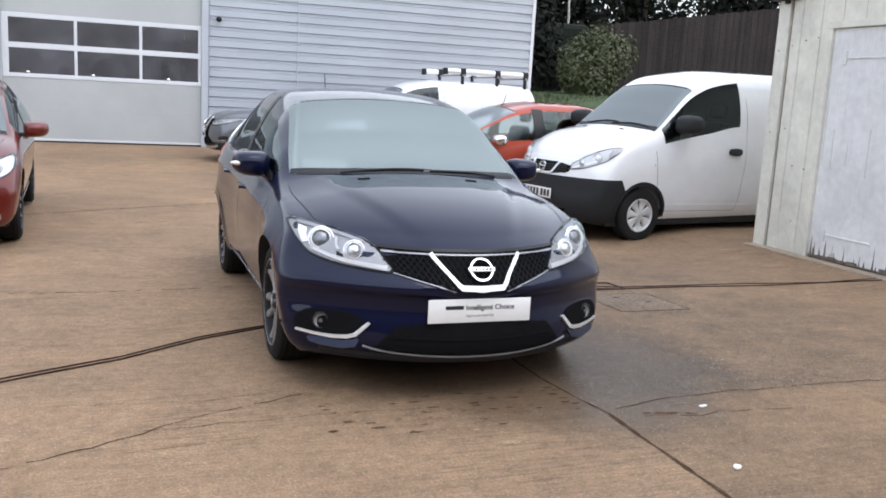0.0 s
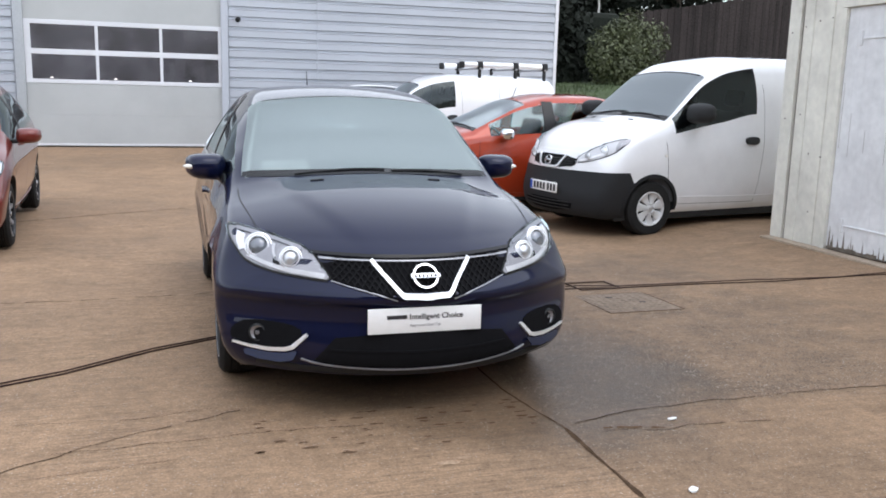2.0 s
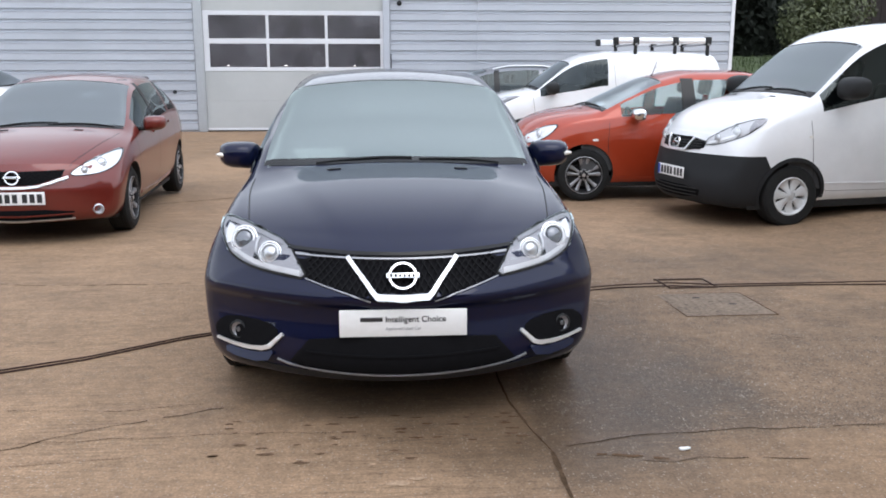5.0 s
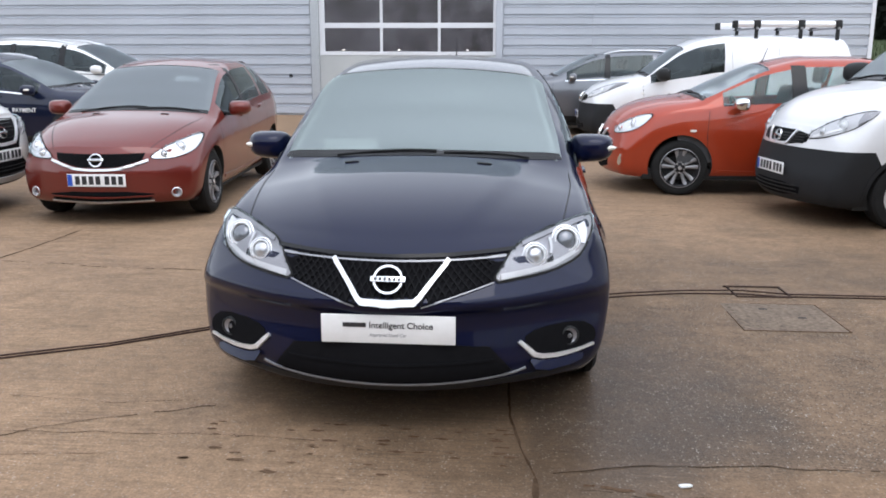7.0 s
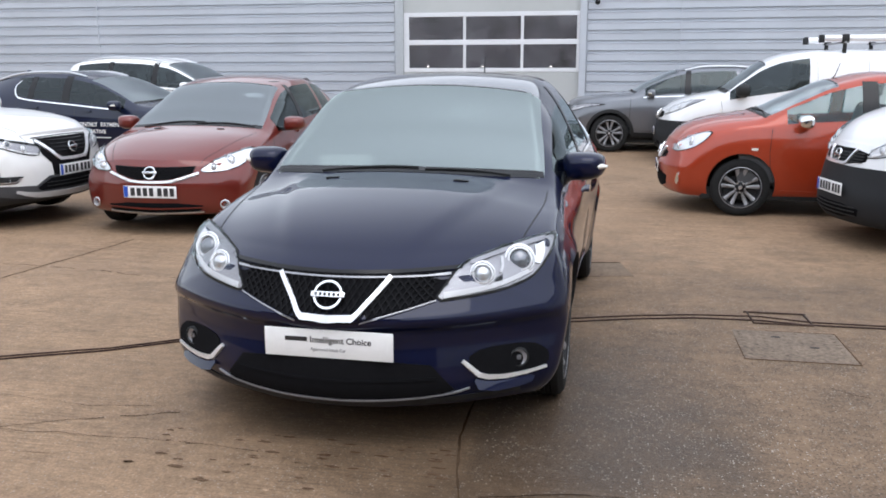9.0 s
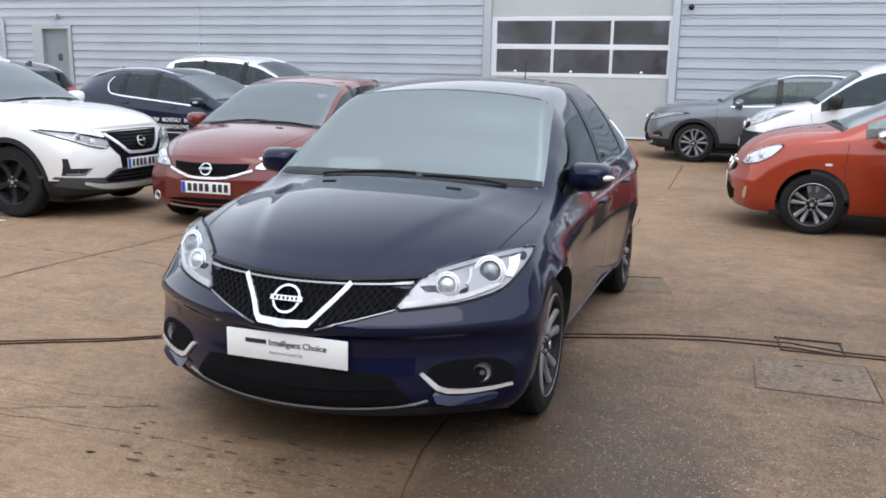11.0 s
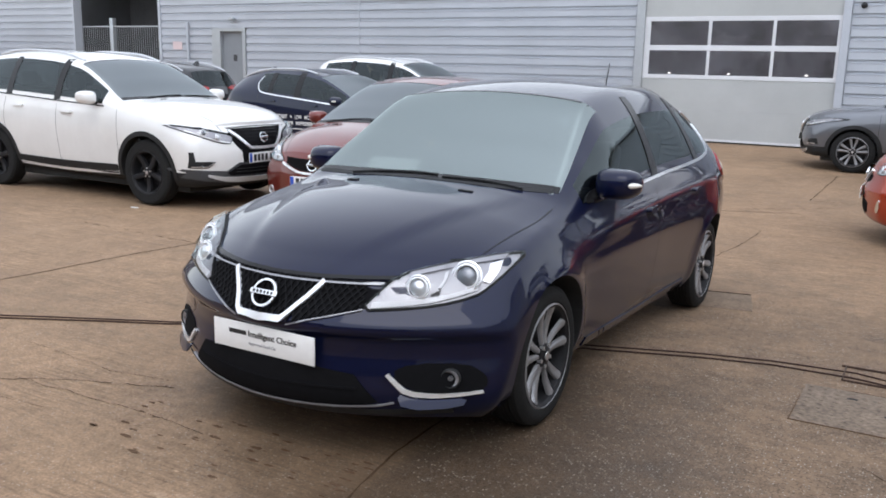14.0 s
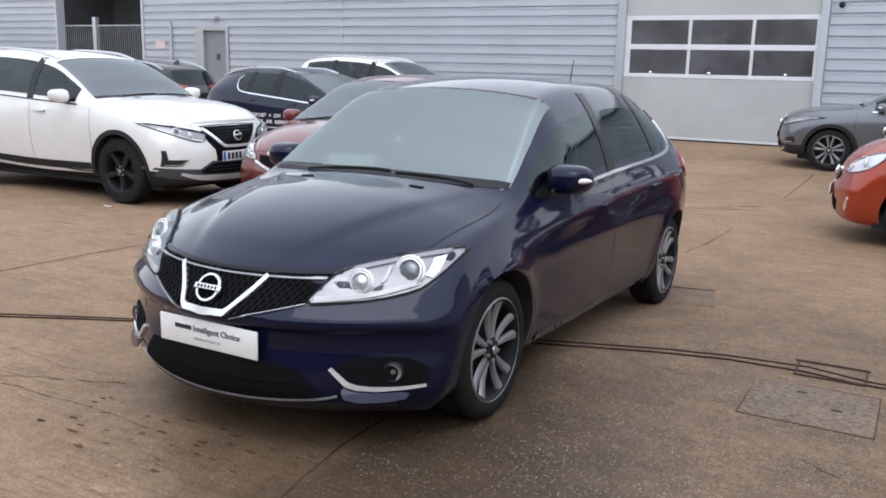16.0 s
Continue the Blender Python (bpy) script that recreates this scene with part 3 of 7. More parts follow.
def build_car(name, s, paint, m, label, features, category="car"):
    """The whole car: skin, glass, wheels, mirrors, cabin, shut lines; then what its own front carries."""
    root = tagged(new(name), label, category)
    root.matrix_basis = m
    shell = Shell(s)
    shell.build()
    pieces = cut_arches(shell, s)
    for k, piece in sorted(pieces.items()):
        if k == 0:
            part("body", piece, paint, root, smooth=0.55)
        elif k == 5 + 2 * len(s["windows"]):
            part("lower_bumper", piece, s["guard"][3], root, "unpainted dark plastic bumper", smooth=0.55)
        elif k in (1, 2):
            if k == 2:
                part("underbody", piece, WELL, root)
                continue
            mid = s["length"] / 2
            for sx in (-1, 1):
                for sy in (-1, 1):
                    quarter, made = bmesh.new(), {}
                    for fc in piece.faces:
                        c = fc.calc_center_median()
                        if c.x * sx > 0 and (c.y - mid) * sy > 0:
                            for v in fc.verts:
                                if v not in made:
                                    made[v] = quarter.verts.new(v.co)
                            quarter.faces.new([made[v] for v in fc.verts])
                    part("wheel_arch_liner", quarter, WELL, root)
            piece.free()
        else:
            kind = "windscreen" if k == 3 else "rear_window" if k == 4 else "side_window"
            if k > 4 and (k - 5) // 2 in s.get("blind", ()):
                part("blind_panel", piece, paint, root, smooth=0.55)
            else:
                ob = part(kind, piece, s.get("screen_glass", CAR_SCREEN) if k == 3 else s.get("side_glass", PRIVACY), root, smooth=1.2)
                ob.visible_shadow = False
    R = s["wheel_r"]
    first = None
    for i, y in enumerate(s["axles"]):
        for side in (1, -1):
            x = side * (s["half"][3][1] - s.get("wheel_in", 0.012))
            spot = pose(x, y, R - s.get("drops", (0, 0))[i], 0, 0, 0 if side > 0 else 180) @ pose(0, 0, 0, 31 * i + 17 * side)
            if first is None:
                first = make_wheel(root, s, x, y, side, s["wheel_style"])
                first.matrix_basis = spot
            else:
                copy_thing(first, spot)
    for side in (-1, 1):
        make_mirror(root, shell, s, side, s.get("mirror_mat", paint))
    # cabin
    cowl, header = s["screen"]
    belt = shell.f["belt"](cowl)
    part("cabin_floor", box(-0.70, 0.70, cowl - 0.35, s["length"] - 0.5, 0.32, 0.38), CABIN, root)
    # low block added under the floor to deepen the shade on the ground
    part("shadow_undertray", box(-0.74, 0.74, 0.42, s["length"] - 0.40, 0.165, 0.30, 0.03), WELL, root)
    dash = box(-0.66, 0.66, cowl + 0.10, cowl + 0.46, belt - 0.30, belt + 0.03, 0.05, 3)
    part("dashboard", dash, CABIN, root, smooth=1.0)
    for side in (-1, 1):
        bm = box(side * 0.76 - 0.02, side * 0.76 + 0.02, cowl - 0.2, s["length"] - 0.6, 0.36, belt - 0.04, 0.01)
        part("door_lining", bm, CABIN, root)
    for side in (-1, 1):
        make_seat(root, side * 0.37, cowl + 0.62, 0.42 + s.get("seat_up", 0))
    if s.get("rear_seats", True):
        make_seat(root, 0, cowl + 1.48, 0.44 + s.get("seat_up", 0), True, 1.25)
    wheel = lathe([(0.185 + 0.016 * math.cos(t), 0.016 * math.sin(t)) for t in [2 * math.pi * i / 10 for i in range(11)]], 32, "y")
    part("steering_wheel", wheel, PLASTIC, root, m=pose(-0.37 * -1, cowl + 0.52, belt - 0.06, 25))
    p, nrm = shell.hit("top", 0, header - 0.12)
    part("rear_view_mirror", box(-0.12, 0.12, -0.02, 0.02, -0.035, 0.035, 0.015), PLASTIC, root, m=Matrix.Translation((0, header - 0.02, p.z - 0.10)))
    part("sensor_cover", shell.patch("top", rounded([(-.13, header - .005), (.13, header - .005), (.10, header - .13), (-.10, header - .13)], 2), -.004, .004, .05), PLASTIC, root)
    # window surrounds and shut lines
    for side, view in ((1, "right"), (-1, "left")):
        for line, w in s["seams"]:
            part("shut_line", shell.patch(view, ribbon(soft_line(line, 1), w * 0.7), 0.0012, 0.0, 0.04), GAP, root)
        for u, v in s["handles"]:
            hh = s.get("handle_h", 0.016)
            hp = rounded([(u - 0.10, v - hh), (u + 0.10, v - hh), (u + 0.10, v + hh), (u - 0.10, v + hh)])
            part("door_handle", shell.patch(view, hp, 0.028, 0.03, 0.04, 0.006), s.get("handle_mat", paint), root)
        for line, w, mat, nm in s.get("side_strips", ()):
            part(nm, shell.patch(view, ribbon(soft_line(line, 2), w), 0.007, 0.008, 0.04), mat, root)
        for poly, mat, nm, lift in s.get("side_patches", ()):
            part(nm, shell.patch(view, poly, lift, lift + 0.004, 0.04), mat, root)
    for line, w in s["top_seams"]:
        for sgn in (1, -1):
            part("shut_line", shell.patch("top", ribbon(soft_line([(sgn * u, v) for u, v in line], 2), w * 0.6), 0.0012, 0.0, 0.04), GAP, root)
    # wipers at the foot of the screen
    for x0, x1, dy in s.get("wipers", ((-0.44, 0.08, 0.02), (0.12, 0.56, 0.025))):
        pts = []
        for k in range(9):
            t = k / 8
            x = x0 + (x1 - x0) * t
            y = cowl + 0.02 + dy * math.sin(t * 2.2)
            q, nq = shell.hit("top", x, y)
            pts.append(q + nq * 0.007)
        part("wiper", tube(pts, 0.0065, 6), PLASTIC, root)
    bm = shell.patch("top", ribbon([(-0.70 + 0.07 * k, cowl - 0.015 + 0.10 * (abs(-0.70 + 0.07 * k) / 0.7) ** 2 * s.get("cowl_bow", 1)) for k in range(21)], 0.034), 0.002, 0.003, 0.06)
    part("scuttle", bm, PLASTIC, root)
    half_w = shell.f["edge"](cowl + 0.08) - 0.02
    band = [(half_w * (k / 10 - 1), cowl + 0.030 + 0.075 * (k / 10 - 1) ** 2 * s.get("cowl_bow", 1)) for k in range(21)]
    part("screen_band", shell.patch("top", ribbon(band, 0.045), 0.0015, 0.0, 0.05), GLOSS_BLACK, root, "black edge of the windscreen")
    half_w = shell.f["edge"](header) - 0.03
    part("screen_band", shell.patch("top", ribbon([(half_w * (k / 8 - 1), header - 0.012) for k in range(17)], 0.022), 0.0015, 0.0, 0.05), GLOSS_BLACK, root)
    for sgn in (1, -1):
        slot = [(sgn * u, v) for u, v in ((.30, cowl - .135), (.37, cowl - .130), (.372, cowl - .112), (.302, cowl - .116))]
        part("washer_nozzle", shell.patch("top", slot, 0.006, 0.006, 0.05), PLASTIC, root)
    if s.get("antenna"):
        ya, za = s["antenna"]
        q, _ = shell.hit("top", 0, ya)
        part("antenna", tube([(0, ya, q.z - 0.005), (0, ya + 0.03, q.z + 0.03), (0, ya + za * 0.45, q.z + za)], 0.009, 8, 0.35), PLASTIC, root)
    inner_pillar(root, shell, s)
    y0, y1 = header + 0.04, s["back"][0] - 0.15
    lining = [(0.9 * shell.f["edge"](y0), y0), (0.9 * shell.f["edge"](y1), y1)]
    part("headliner", shell.patch("top", lining + [(-x, y) for x, y in lining[::-1]], -0.03, 0.008, 0.15), LINING, root)
    features(root, shell, s, paint)
    shell.bm.free()
    return root


def inner_pillar(root, shell, s):
    """Pale lining of the windscreen pillars, seen through the glass."""
    cowl, header = s["screen"]
    for sgn in (1, -1):
        line = []
        for k in range(9):
            y = cowl + 0.10 + (header - cowl - 0.14) * k / 8
            line.append((sgn * (shell.f["edge"](y) - 0.045), y))
        part("pillar_lining", shell.patch("top", ribbon(line, lambda t: 0.026 - 0.010 * t), -0.014, 0.008, 0.05), LINING, root)


def headlamp(root, shell, outline, bowls, view="front", base=LAMP_GREY, strips=(), soft=2):
    """A lamp: bezel, bright bowls with a lens in each, and a clear cover, on both sides."""
    for sgn in (1, -1):
        lamp = new("headlight")
        lamp.parent = root
        o = [(sgn * u, v) for u, v in outline]
        part("bezel", shell.patch(view, rounded(o, soft), 0.003, 0.004, 0.04), base, lamp)
        for u, v, rad, mat, *more in bowls:
            sides = more[0] if more else 28
            p, nrm = shell.hit(view, sgn * u, v)
            d = (nrm + Vector((0, -1.2, 0))).normalized()
            rot = Vector((0, 1, 0)).rotation_difference(-d).to_matrix().to_4x4()
            pm = Matrix.Translation(p + nrm * 0.004) @ rot
            part("reflector_bowl", lathe([(rad, -0.012), (rad * 0.92, -0.014), (rad * 0.80, -0.004), (rad * 0.5, 0.0), (0.001, 0.002)], sides, "y"), REFLECTOR, lamp, m=pm)
            part("lens_ring", lathe([(rad * 0.80, -0.004), (rad * 0.78, -0.016), (rad * 0.70, -0.018), (rad * 0.66, -0.010)], sides, "y"), WHITE_TRIM, lamp, m=pm)
            part("lens", lathe([(rad * 0.66, -0.006), (rad * 0.56, -0.016), (rad * 0.35, -0.022), (0.001, -0.024)], sides, "y"), mat, lamp, m=pm)
        for line, w, mat, nm in strips:
            part(nm, shell.patch(view, ribbon(soft_line([(sgn * u, v) for u, v in line], 2), w), 0.010, 0.006, 0.03), mat, lamp)
        part("lamp_gap", shell.patch(view, ribbon(rounded(o, soft) + rounded(o, soft)[:1], .009), 0.004, 0.0, 0.04), GAP, lamp)
        cov = part("cover", shell.patch(view, rounded(o, soft), 0.016, 0.016, 0.03, 0.014), LENS, lamp, "clear lamp cover")
        cov.visible_shadow = False

# ---- setting: yard, workshop, shed, fence ----
def concrete_material():
    """Tan concrete: broad damp stains, brushed streaks, pale specks of stone and painted glints; rougher and darker
    past the slab joint.
    """
    m = material("worn_concrete", (0.25, 0.185, 0.125), rough=0.7, spec=0.22)
    nt = m.node_tree
    b = nt.nodes["Principled BSDF"]
    tc = nt.nodes.new("ShaderNodeTexCoord")

    def noise_tex(scale, detail=5, rough=0.6, stretch=None):
        n = nt.nodes.new("ShaderNodeTexNoise")
        n.inputs["Scale"].default_value, n.inputs["Detail"].default_value, n.inputs["Roughness"].default_value = scale, detail, rough
        if stretch:
            mp = nt.nodes.new("ShaderNodeMapping")
            mp.inputs["Scale"].default_value = stretch
            mp.inputs["Rotation"].default_value = (0, 0, radians(-8))
            nt.links.new(tc.outputs["Object"], mp.inputs["Vector"])
            nt.links.new(mp.outputs[0], n.inputs["Vector"])
        else:
            nt.links.new(tc.outputs["Object"], n.inputs["Vector"])
        return n.outputs["Fac"]

    def ramp(src, lo, hi, a, c):
        r = nt.nodes.new("ShaderNodeMapRange")
        r.interpolation_type = "SMOOTHSTEP"
        for k, v in zip(("From Min", "From Max", "To Min", "To Max"), (lo, hi, a, c)):
            r.inputs[k].default_value = v
        nt.links.new(src, r.inputs["Value"])
        return r.outputs[0]

    def times(a, c, op="MULTIPLY"):
        n = nt.nodes.new("ShaderNodeMath")
        n.operation = op
        for i, v in enumerate((a, c)):
            if isinstance(v, (int, float)):
                n.inputs[i].default_value = v
            else:
                nt.links.new(v, n.inputs[i])
        return n.outputs[0]

    sep = nt.nodes.new("ShaderNodeSeparateXYZ")
    nt.links.new(tc.outputs["Object"], sep.inputs[0])
    wob = noise_tex(0.9, 4)
    # the coarse slab: beyond x 2.35 and y 3.85
    gx = ramp(sep.outputs["X"], 2.32, 2.42, 0, 1)
    gy = ramp(times(sep.outputs["Y"], times(wob, 0.5), "ADD"), 4.0, 4.25, 0, 1)
    far = ramp(times(sep.outputs["Y"], times(wob, 3.0), "ADD"), 8.0, 11.5, 1, 0)
    right = ramp(times(sep.outputs["X"], times(wob, 2.5), "ADD"), 5.0, 7.5, 1, 0)
    coarse = times(times(gx, gy), times(far, right))
    # wet patch in front of and beside the parked hatchback
    ex = times(times(sep.outputs["X"], -2.35, "ADD"), 0.58)
    ey = times(times(sep.outputs["Y"], -4.75, "ADD"), 0.62)
    dist = times(times(ex, ex), times(ey, ey), "ADD")
    wet = ramp(times(dist, times(wob, 1.1), "ADD"), 0.55, 1.55, 1, 0)
    broad = ramp(noise_tex(0.45, 7, 0.7), 0.3, 0.70, 0.84, 1.13)
    mid = ramp(noise_tex(3.1, 7, 0.75), 0.3, 0.7, 0.86, 1.11)
    streak = ramp(noise_tex(2.2, 7, 0.8, (0.7, 5.0, 1)), 0.30, 0.66, 0.90, 1.07)
    fine = ramp(noise_tex(80, 4, 0.7), 0.3, 0.7, 0.74, 1.22)
    grit = ramp(noise_tex(17, 6, 0.75), 0.32, 0.68, 0.84, 1.14)
    tine = ramp(noise_tex(5.0, 5, 0.7, (0.55, 11.0, 1)), 0.36, 0.56, 0.70, 1.06)
    patchy = ramp(noise_tex(0.7, 4, 0.6), 0.40, 0.62, 0, 1)
    tine = times(times(times(tine, -1.0, "ADD"), times(patchy, ramp(coarse, 0, 1, 1.0, 0.15))), 1.0, "ADD")
    val = times(times(times(times(broad, mid), grit), times(streak, fine)), tine)
    val = times(val, ramp(coarse, 0, 1, 1.0, 0.80))
    val = times(val, ramp(times(gx, times(times(gy, -1.0), 1.0, "ADD")), 0, 1, 1.0, 0.84))
    val = times(val, ramp(wet, 0, 1, 1.0, 0.46))
    vor = nt.nodes.new("ShaderNodeTexVoronoi")
    vor.inputs["Scale"].default_value = 88
    vor.inputs["Randomness"].default_value = 1.0
    nt.links.new(tc.outputs["Object"], vor.inputs["Vector"])
    pick = nt.nodes.new("ShaderNodeSeparateColor")
    nt.links.new(vor.outputs["Color"], pick.inputs[0])
    chosen = ramp(pick.outputs[0], 0.70, 0.73, 0, 1)
    # pale cells are stone specks and also painted glints, strongest on the coarse slab
    stone_glint = times(times(ramp(vor.outputs["Distance"], 0.26, 0.42, 1, 0), chosen), ramp(coarse, 0, 1, 0.50, 0.90))
    stone_glint = times(stone_glint, ramp(pick.outputs[1], 0.0, 1.0, 0.25, 1.0))
    pit = times(ramp(vor.outputs["Distance"], 0.30, 0.55, 1, 0), ramp(pick.outputs[2], 0.70, 0.75, 0, 1))
    val = times(val, ramp(times(pit, ramp(coarse, 0, 1, 0.35, 1.0)), 0, 1, 1.0, 0.58))
    stone_glint = times(stone_glint, ramp(noise_tex(1.6, 5, 0.7), 0.35, 0.66, 0.50, 1.0))
    tint = nt.nodes.new("ShaderNodeMix")
    tint.data_type = "RGBA"
    tint.inputs[6].default_value = (0.262, 0.172, 0.106, 1)
    tint.inputs[7].default_value = (0.204, 0.143, 0.098, 1)
    nt.links.new(times(coarse, ramp(mid, 0.8, 1.1, 1.0, 0.5)), tint.inputs[0])
    sc = nt.nodes.new("ShaderNodeVectorMath")
    sc.operation = "SCALE"
    nt.links.new(tint.outputs[2], sc.inputs[0])
    nt.links.new(val, sc.inputs["Scale"])
    mix = nt.nodes.new("ShaderNodeMix")
    mix.data_type = "RGBA"
    mix.inputs[7].default_value = (0.46, 0.42, 0.37, 1)
    nt.links.new(stone_glint, mix.inputs[0])
    nt.links.new(sc.outputs[0], mix.inputs[6])
    nt.links.new(mix.outputs[2], b.inputs["Base Color"])
    nt.links.new(times(ramp(wet, 0, 1, 0.78, 0.42), ramp(broad, 0.7, 1.2, 0.85, 1.1)), b.inputs["Roughness"])
    hgt = times(times(fine, ramp(coarse, 0, 1, 0.4, 1.0)), times(streak, 0.4), "ADD")
    bp = nt.nodes.new("ShaderNodeBump")
    bp.inputs["Strength"].default_value = 0.35
    bp.inputs["Distance"].default_value = 0.004
    nt.links.new(hgt, bp.inputs["Height"])
    nt.links.new(bp.outputs[0], b.inputs["Normal"])
    return m


CONCRETE = concrete_material()
CRACK = material("crack_dirt", (0.034, 0.022, 0.014), rough=0.95, spec=0.05, grain=0.3, grain_size=60)
JOINT = material("joint_dirt", (0.062, 0.040, 0.025), rough=0.95, spec=0.05, grain=0.3, grain_size=40, stain=0.4, stain_size=4)
BRUSH = material("brushed_in_dirt", (0.105, 0.066, 0.042), rough=0.95, spec=0.05, grain=0.3, grain_size=60)
CLADDING = material("silver_grey_cladding", (0.42, 0.445, 0.49), rough=0.45, metal=0.1, grain=0.03, grain_size=30, stain=0.07, stain_size=0.5, spread=0.03)
DOOR_PANEL = material("pale_grey_door_panel", (0.40, 0.412, 0.41), rough=0.5, grain=0.03, grain_size=60, stain=0.07, stain_size=0.8)
WHITE_FRAME = material("white_frame", (0.62, 0.63, 0.655), rough=0.4, grain=0.02, stain=0.05)
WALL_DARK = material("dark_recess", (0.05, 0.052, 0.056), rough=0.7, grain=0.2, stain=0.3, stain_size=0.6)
PANE = glass_material("window_pane", (0.60, 0.60, 0.63), 2.1, 0.12, (1.0, 0.98, 1.0))
SHED = material("cream_painted_boards", (0.68, 0.67, 0.60), rough=0.65, grain=0.06, grain_size=14, stain=0.16, stain_size=1.6, bump=0.08)
SHED_DOOR = material("weathered_white_door_paint", (0.70, 0.71, 0.72), rough=0.65, grain=0.06, grain_size=14, stain=0.12, stain_size=1.6, bump=0.08)
ROT = material("bare_weathered_wood", (0.16, 0.135, 0.11), rough=0.9, grain=0.3, grain_size=20)
FENCE = material("dark_fence_timber", (0.030, 0.024, 0.023), rough=0.85, spec=0.2, grain=0.3, grain_size=14, stain=0.25, stain_size=0.7, spread=0.25)
GRASS = material("grass_green", (0.042, 0.062, 0.020), rough=0.9, grain=0.4, grain_size=30, stain=0.3)
LEAF = material("shrub_leaf", (0.070, 0.082, 0.034), rough=0.6, grain=0.45, grain_size=5, stain=0.35, stain_size=1.1)
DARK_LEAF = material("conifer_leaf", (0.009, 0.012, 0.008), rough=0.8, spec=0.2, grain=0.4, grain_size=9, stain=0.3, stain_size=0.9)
BARK = material("bark", (0.05, 0.04, 0.03), rough=0.9, grain=0.3, grain_size=20, bump=0.5)
METAL = material("galvanised_metal", (0.42, 0.44, 0.46), rough=0.45, metal=0.6, grain=0.08, grain_size=40)
RUST = material("rusty_iron", (0.050, 0.028, 0.019), rough=0.85, grain=0.3, grain_size=60)
CABLE = material("cable_sheath", (0.035, 0.018, 0.015), rough=0.7, spec=0.2, grain=0.2, grain_size=50)
IRON = material("worn_iron_cover", (0.180, 0.138, 0.104), rough=0.8, metal=0.05, spec=0.2, grain=0.3, grain_size=40, stain=0.2, stain_size=5, bump=0.6)
PAPER = material("white_litter", (0.75, 0.75, 0.74), rough=0.7, grain=0.05)
ORANGE_SIGN = material("faded_sign", (0.62, 0.50, 0.50), rough=0.5, grain=0.1)

WALL_Y, WALL_TOP = 21.96, 5.45


# the yard sags gently between the show car and the workshop
sag = curve([(5.0, 0.0), (6.3, -0.03), (7.7, -0.085), (9.0, -0.105), (11.0, -0.12), (15.0, -0.13), (19.0, -0.06), (21.9, 0.0)])


def level(x, y):
    side = min(1, max(0, (7.0 - x) / 1.4)) * min(1, max(0, (x + 30) / 8))
    return sag(y) * side


def ground():
    bm = bmesh.new()
    xs = [-900, -60, -30, -26, -22, -14, -8, -4, 0, 3, 5, 5.6, 5.9, 6.2, 6.5, 6.8, 7.0, 8, 14, 30, 80, 900]
    ys = [-900, -60, -20, -6, 0, 3] + [5 + 0.25 * k for k in range(69)] + [23, 30, 60, 900]
    grid = [[bm.verts.new((x, y, level(x, y))) for x in xs] for y in ys]
    for a, b in zip(grid, grid[1:]):
        for i in range(len(xs) - 1):
            bm.faces.new((a[i], a[i + 1], b[i + 1], b[i]))
    ob = part("ground", bm, CONCRETE, smooth=1.0)
    return tagged(ob, "worn tan concrete yard, damp and cracked", "ground", kind="structure")


YARD = ground()


def crack(line, width, name="crack", wander=0.02, seed=1, step=0.06, skip=0.0, mat=None, z=0.0025):
    """An uneven dark gap that runs along a line of the concrete."""
    rng = random.Random(seed)
    pts = []
    for p, q in zip(line, line[1:]):
        n = max(2, int(math.hypot(q[0] - p[0], q[1] - p[1]) / step))
        pts += [(p[0] + (q[0] - p[0]) * k / n, p[1] + (q[1] - p[1]) * k / n) for k in range(n)]
    pts.append(line[-1])
    bm = bmesh.new()
    prev, drift = None, 0.0
    for i, p in enumerate(pts):
        a, b = pts[max(i - 1, 0)], pts[min(i + 1, len(pts) - 1)]
        d = math.hypot(b[0] - a[0], b[1] - a[1]) or 1
        nx, ny = -(b[1] - a[1]) / d, (b[0] - a[0]) / d
        drift = 0.8 * drift + rng.uniform(-wander, wander) * 0.6
        w = width * rng.uniform(0.35, 1.15)
        row = [bm.verts.new((p[0] + nx * (drift + s * w), p[1] + ny * (drift + s * w), z + level(p[0], p[1]))) for s in (-0.5, 0.5)]
        if prev and rng.random() >= skip:
            bm.faces.new((prev[0], row[0], row[1], prev[1]))
        prev = row
    for v in [v for v in bm.verts if not v.link_faces]:
        bm.verts.remove(v)
    bmesh.ops.recalc_face_normals(bm, faces=bm.faces)
    return part(name, bm, mat or (JOINT if name == "slab_joint" else CRACK), YARD, smooth=0)


crack([(2.38, 0.5), (2.38, 2.6), (2.385, 3.74)], 0.026, "slab_joint", 0.004, 3)
crack([(2.385, 3.74), (2.33, 4), (2.29, 4.3), (2.256, 6.073)], 0.012, "slab_joint", 0.006, 4)
crack([(2.36, 9.70), (2.42, 10.56), (2.44, 11.42)], 0.013, "slab_joint", 0.012, 5, skip=0.1)
crack([(2.53, 17.6), (2.54, 14.39)], 0.020, "slab_joint", 0.012, 50, skip=0.05)
crack([(2.54, 14.39), (3.14, 14.40), (3.7, 14.46)], 0.014, wander=0.02, seed=51, skip=0.1)
crack([(2.44, 9.62), (3.1, 9.70), (3.9, 9.72)], 0.007, wander=0.03, seed=52, skip=0.3)
crack([(2.39, 3.76), (2.77, 3.86), (3.29, 3.89), (4.2, 3.88), (6.8, 3.95)], 0.007, wander=0.02, seed=6, skip=0.06)
crack([(2.54, 3.67), (2.79, 3.65), (3.4, 3.62)], 0.006, wander=0.03, seed=7, skip=0.1)
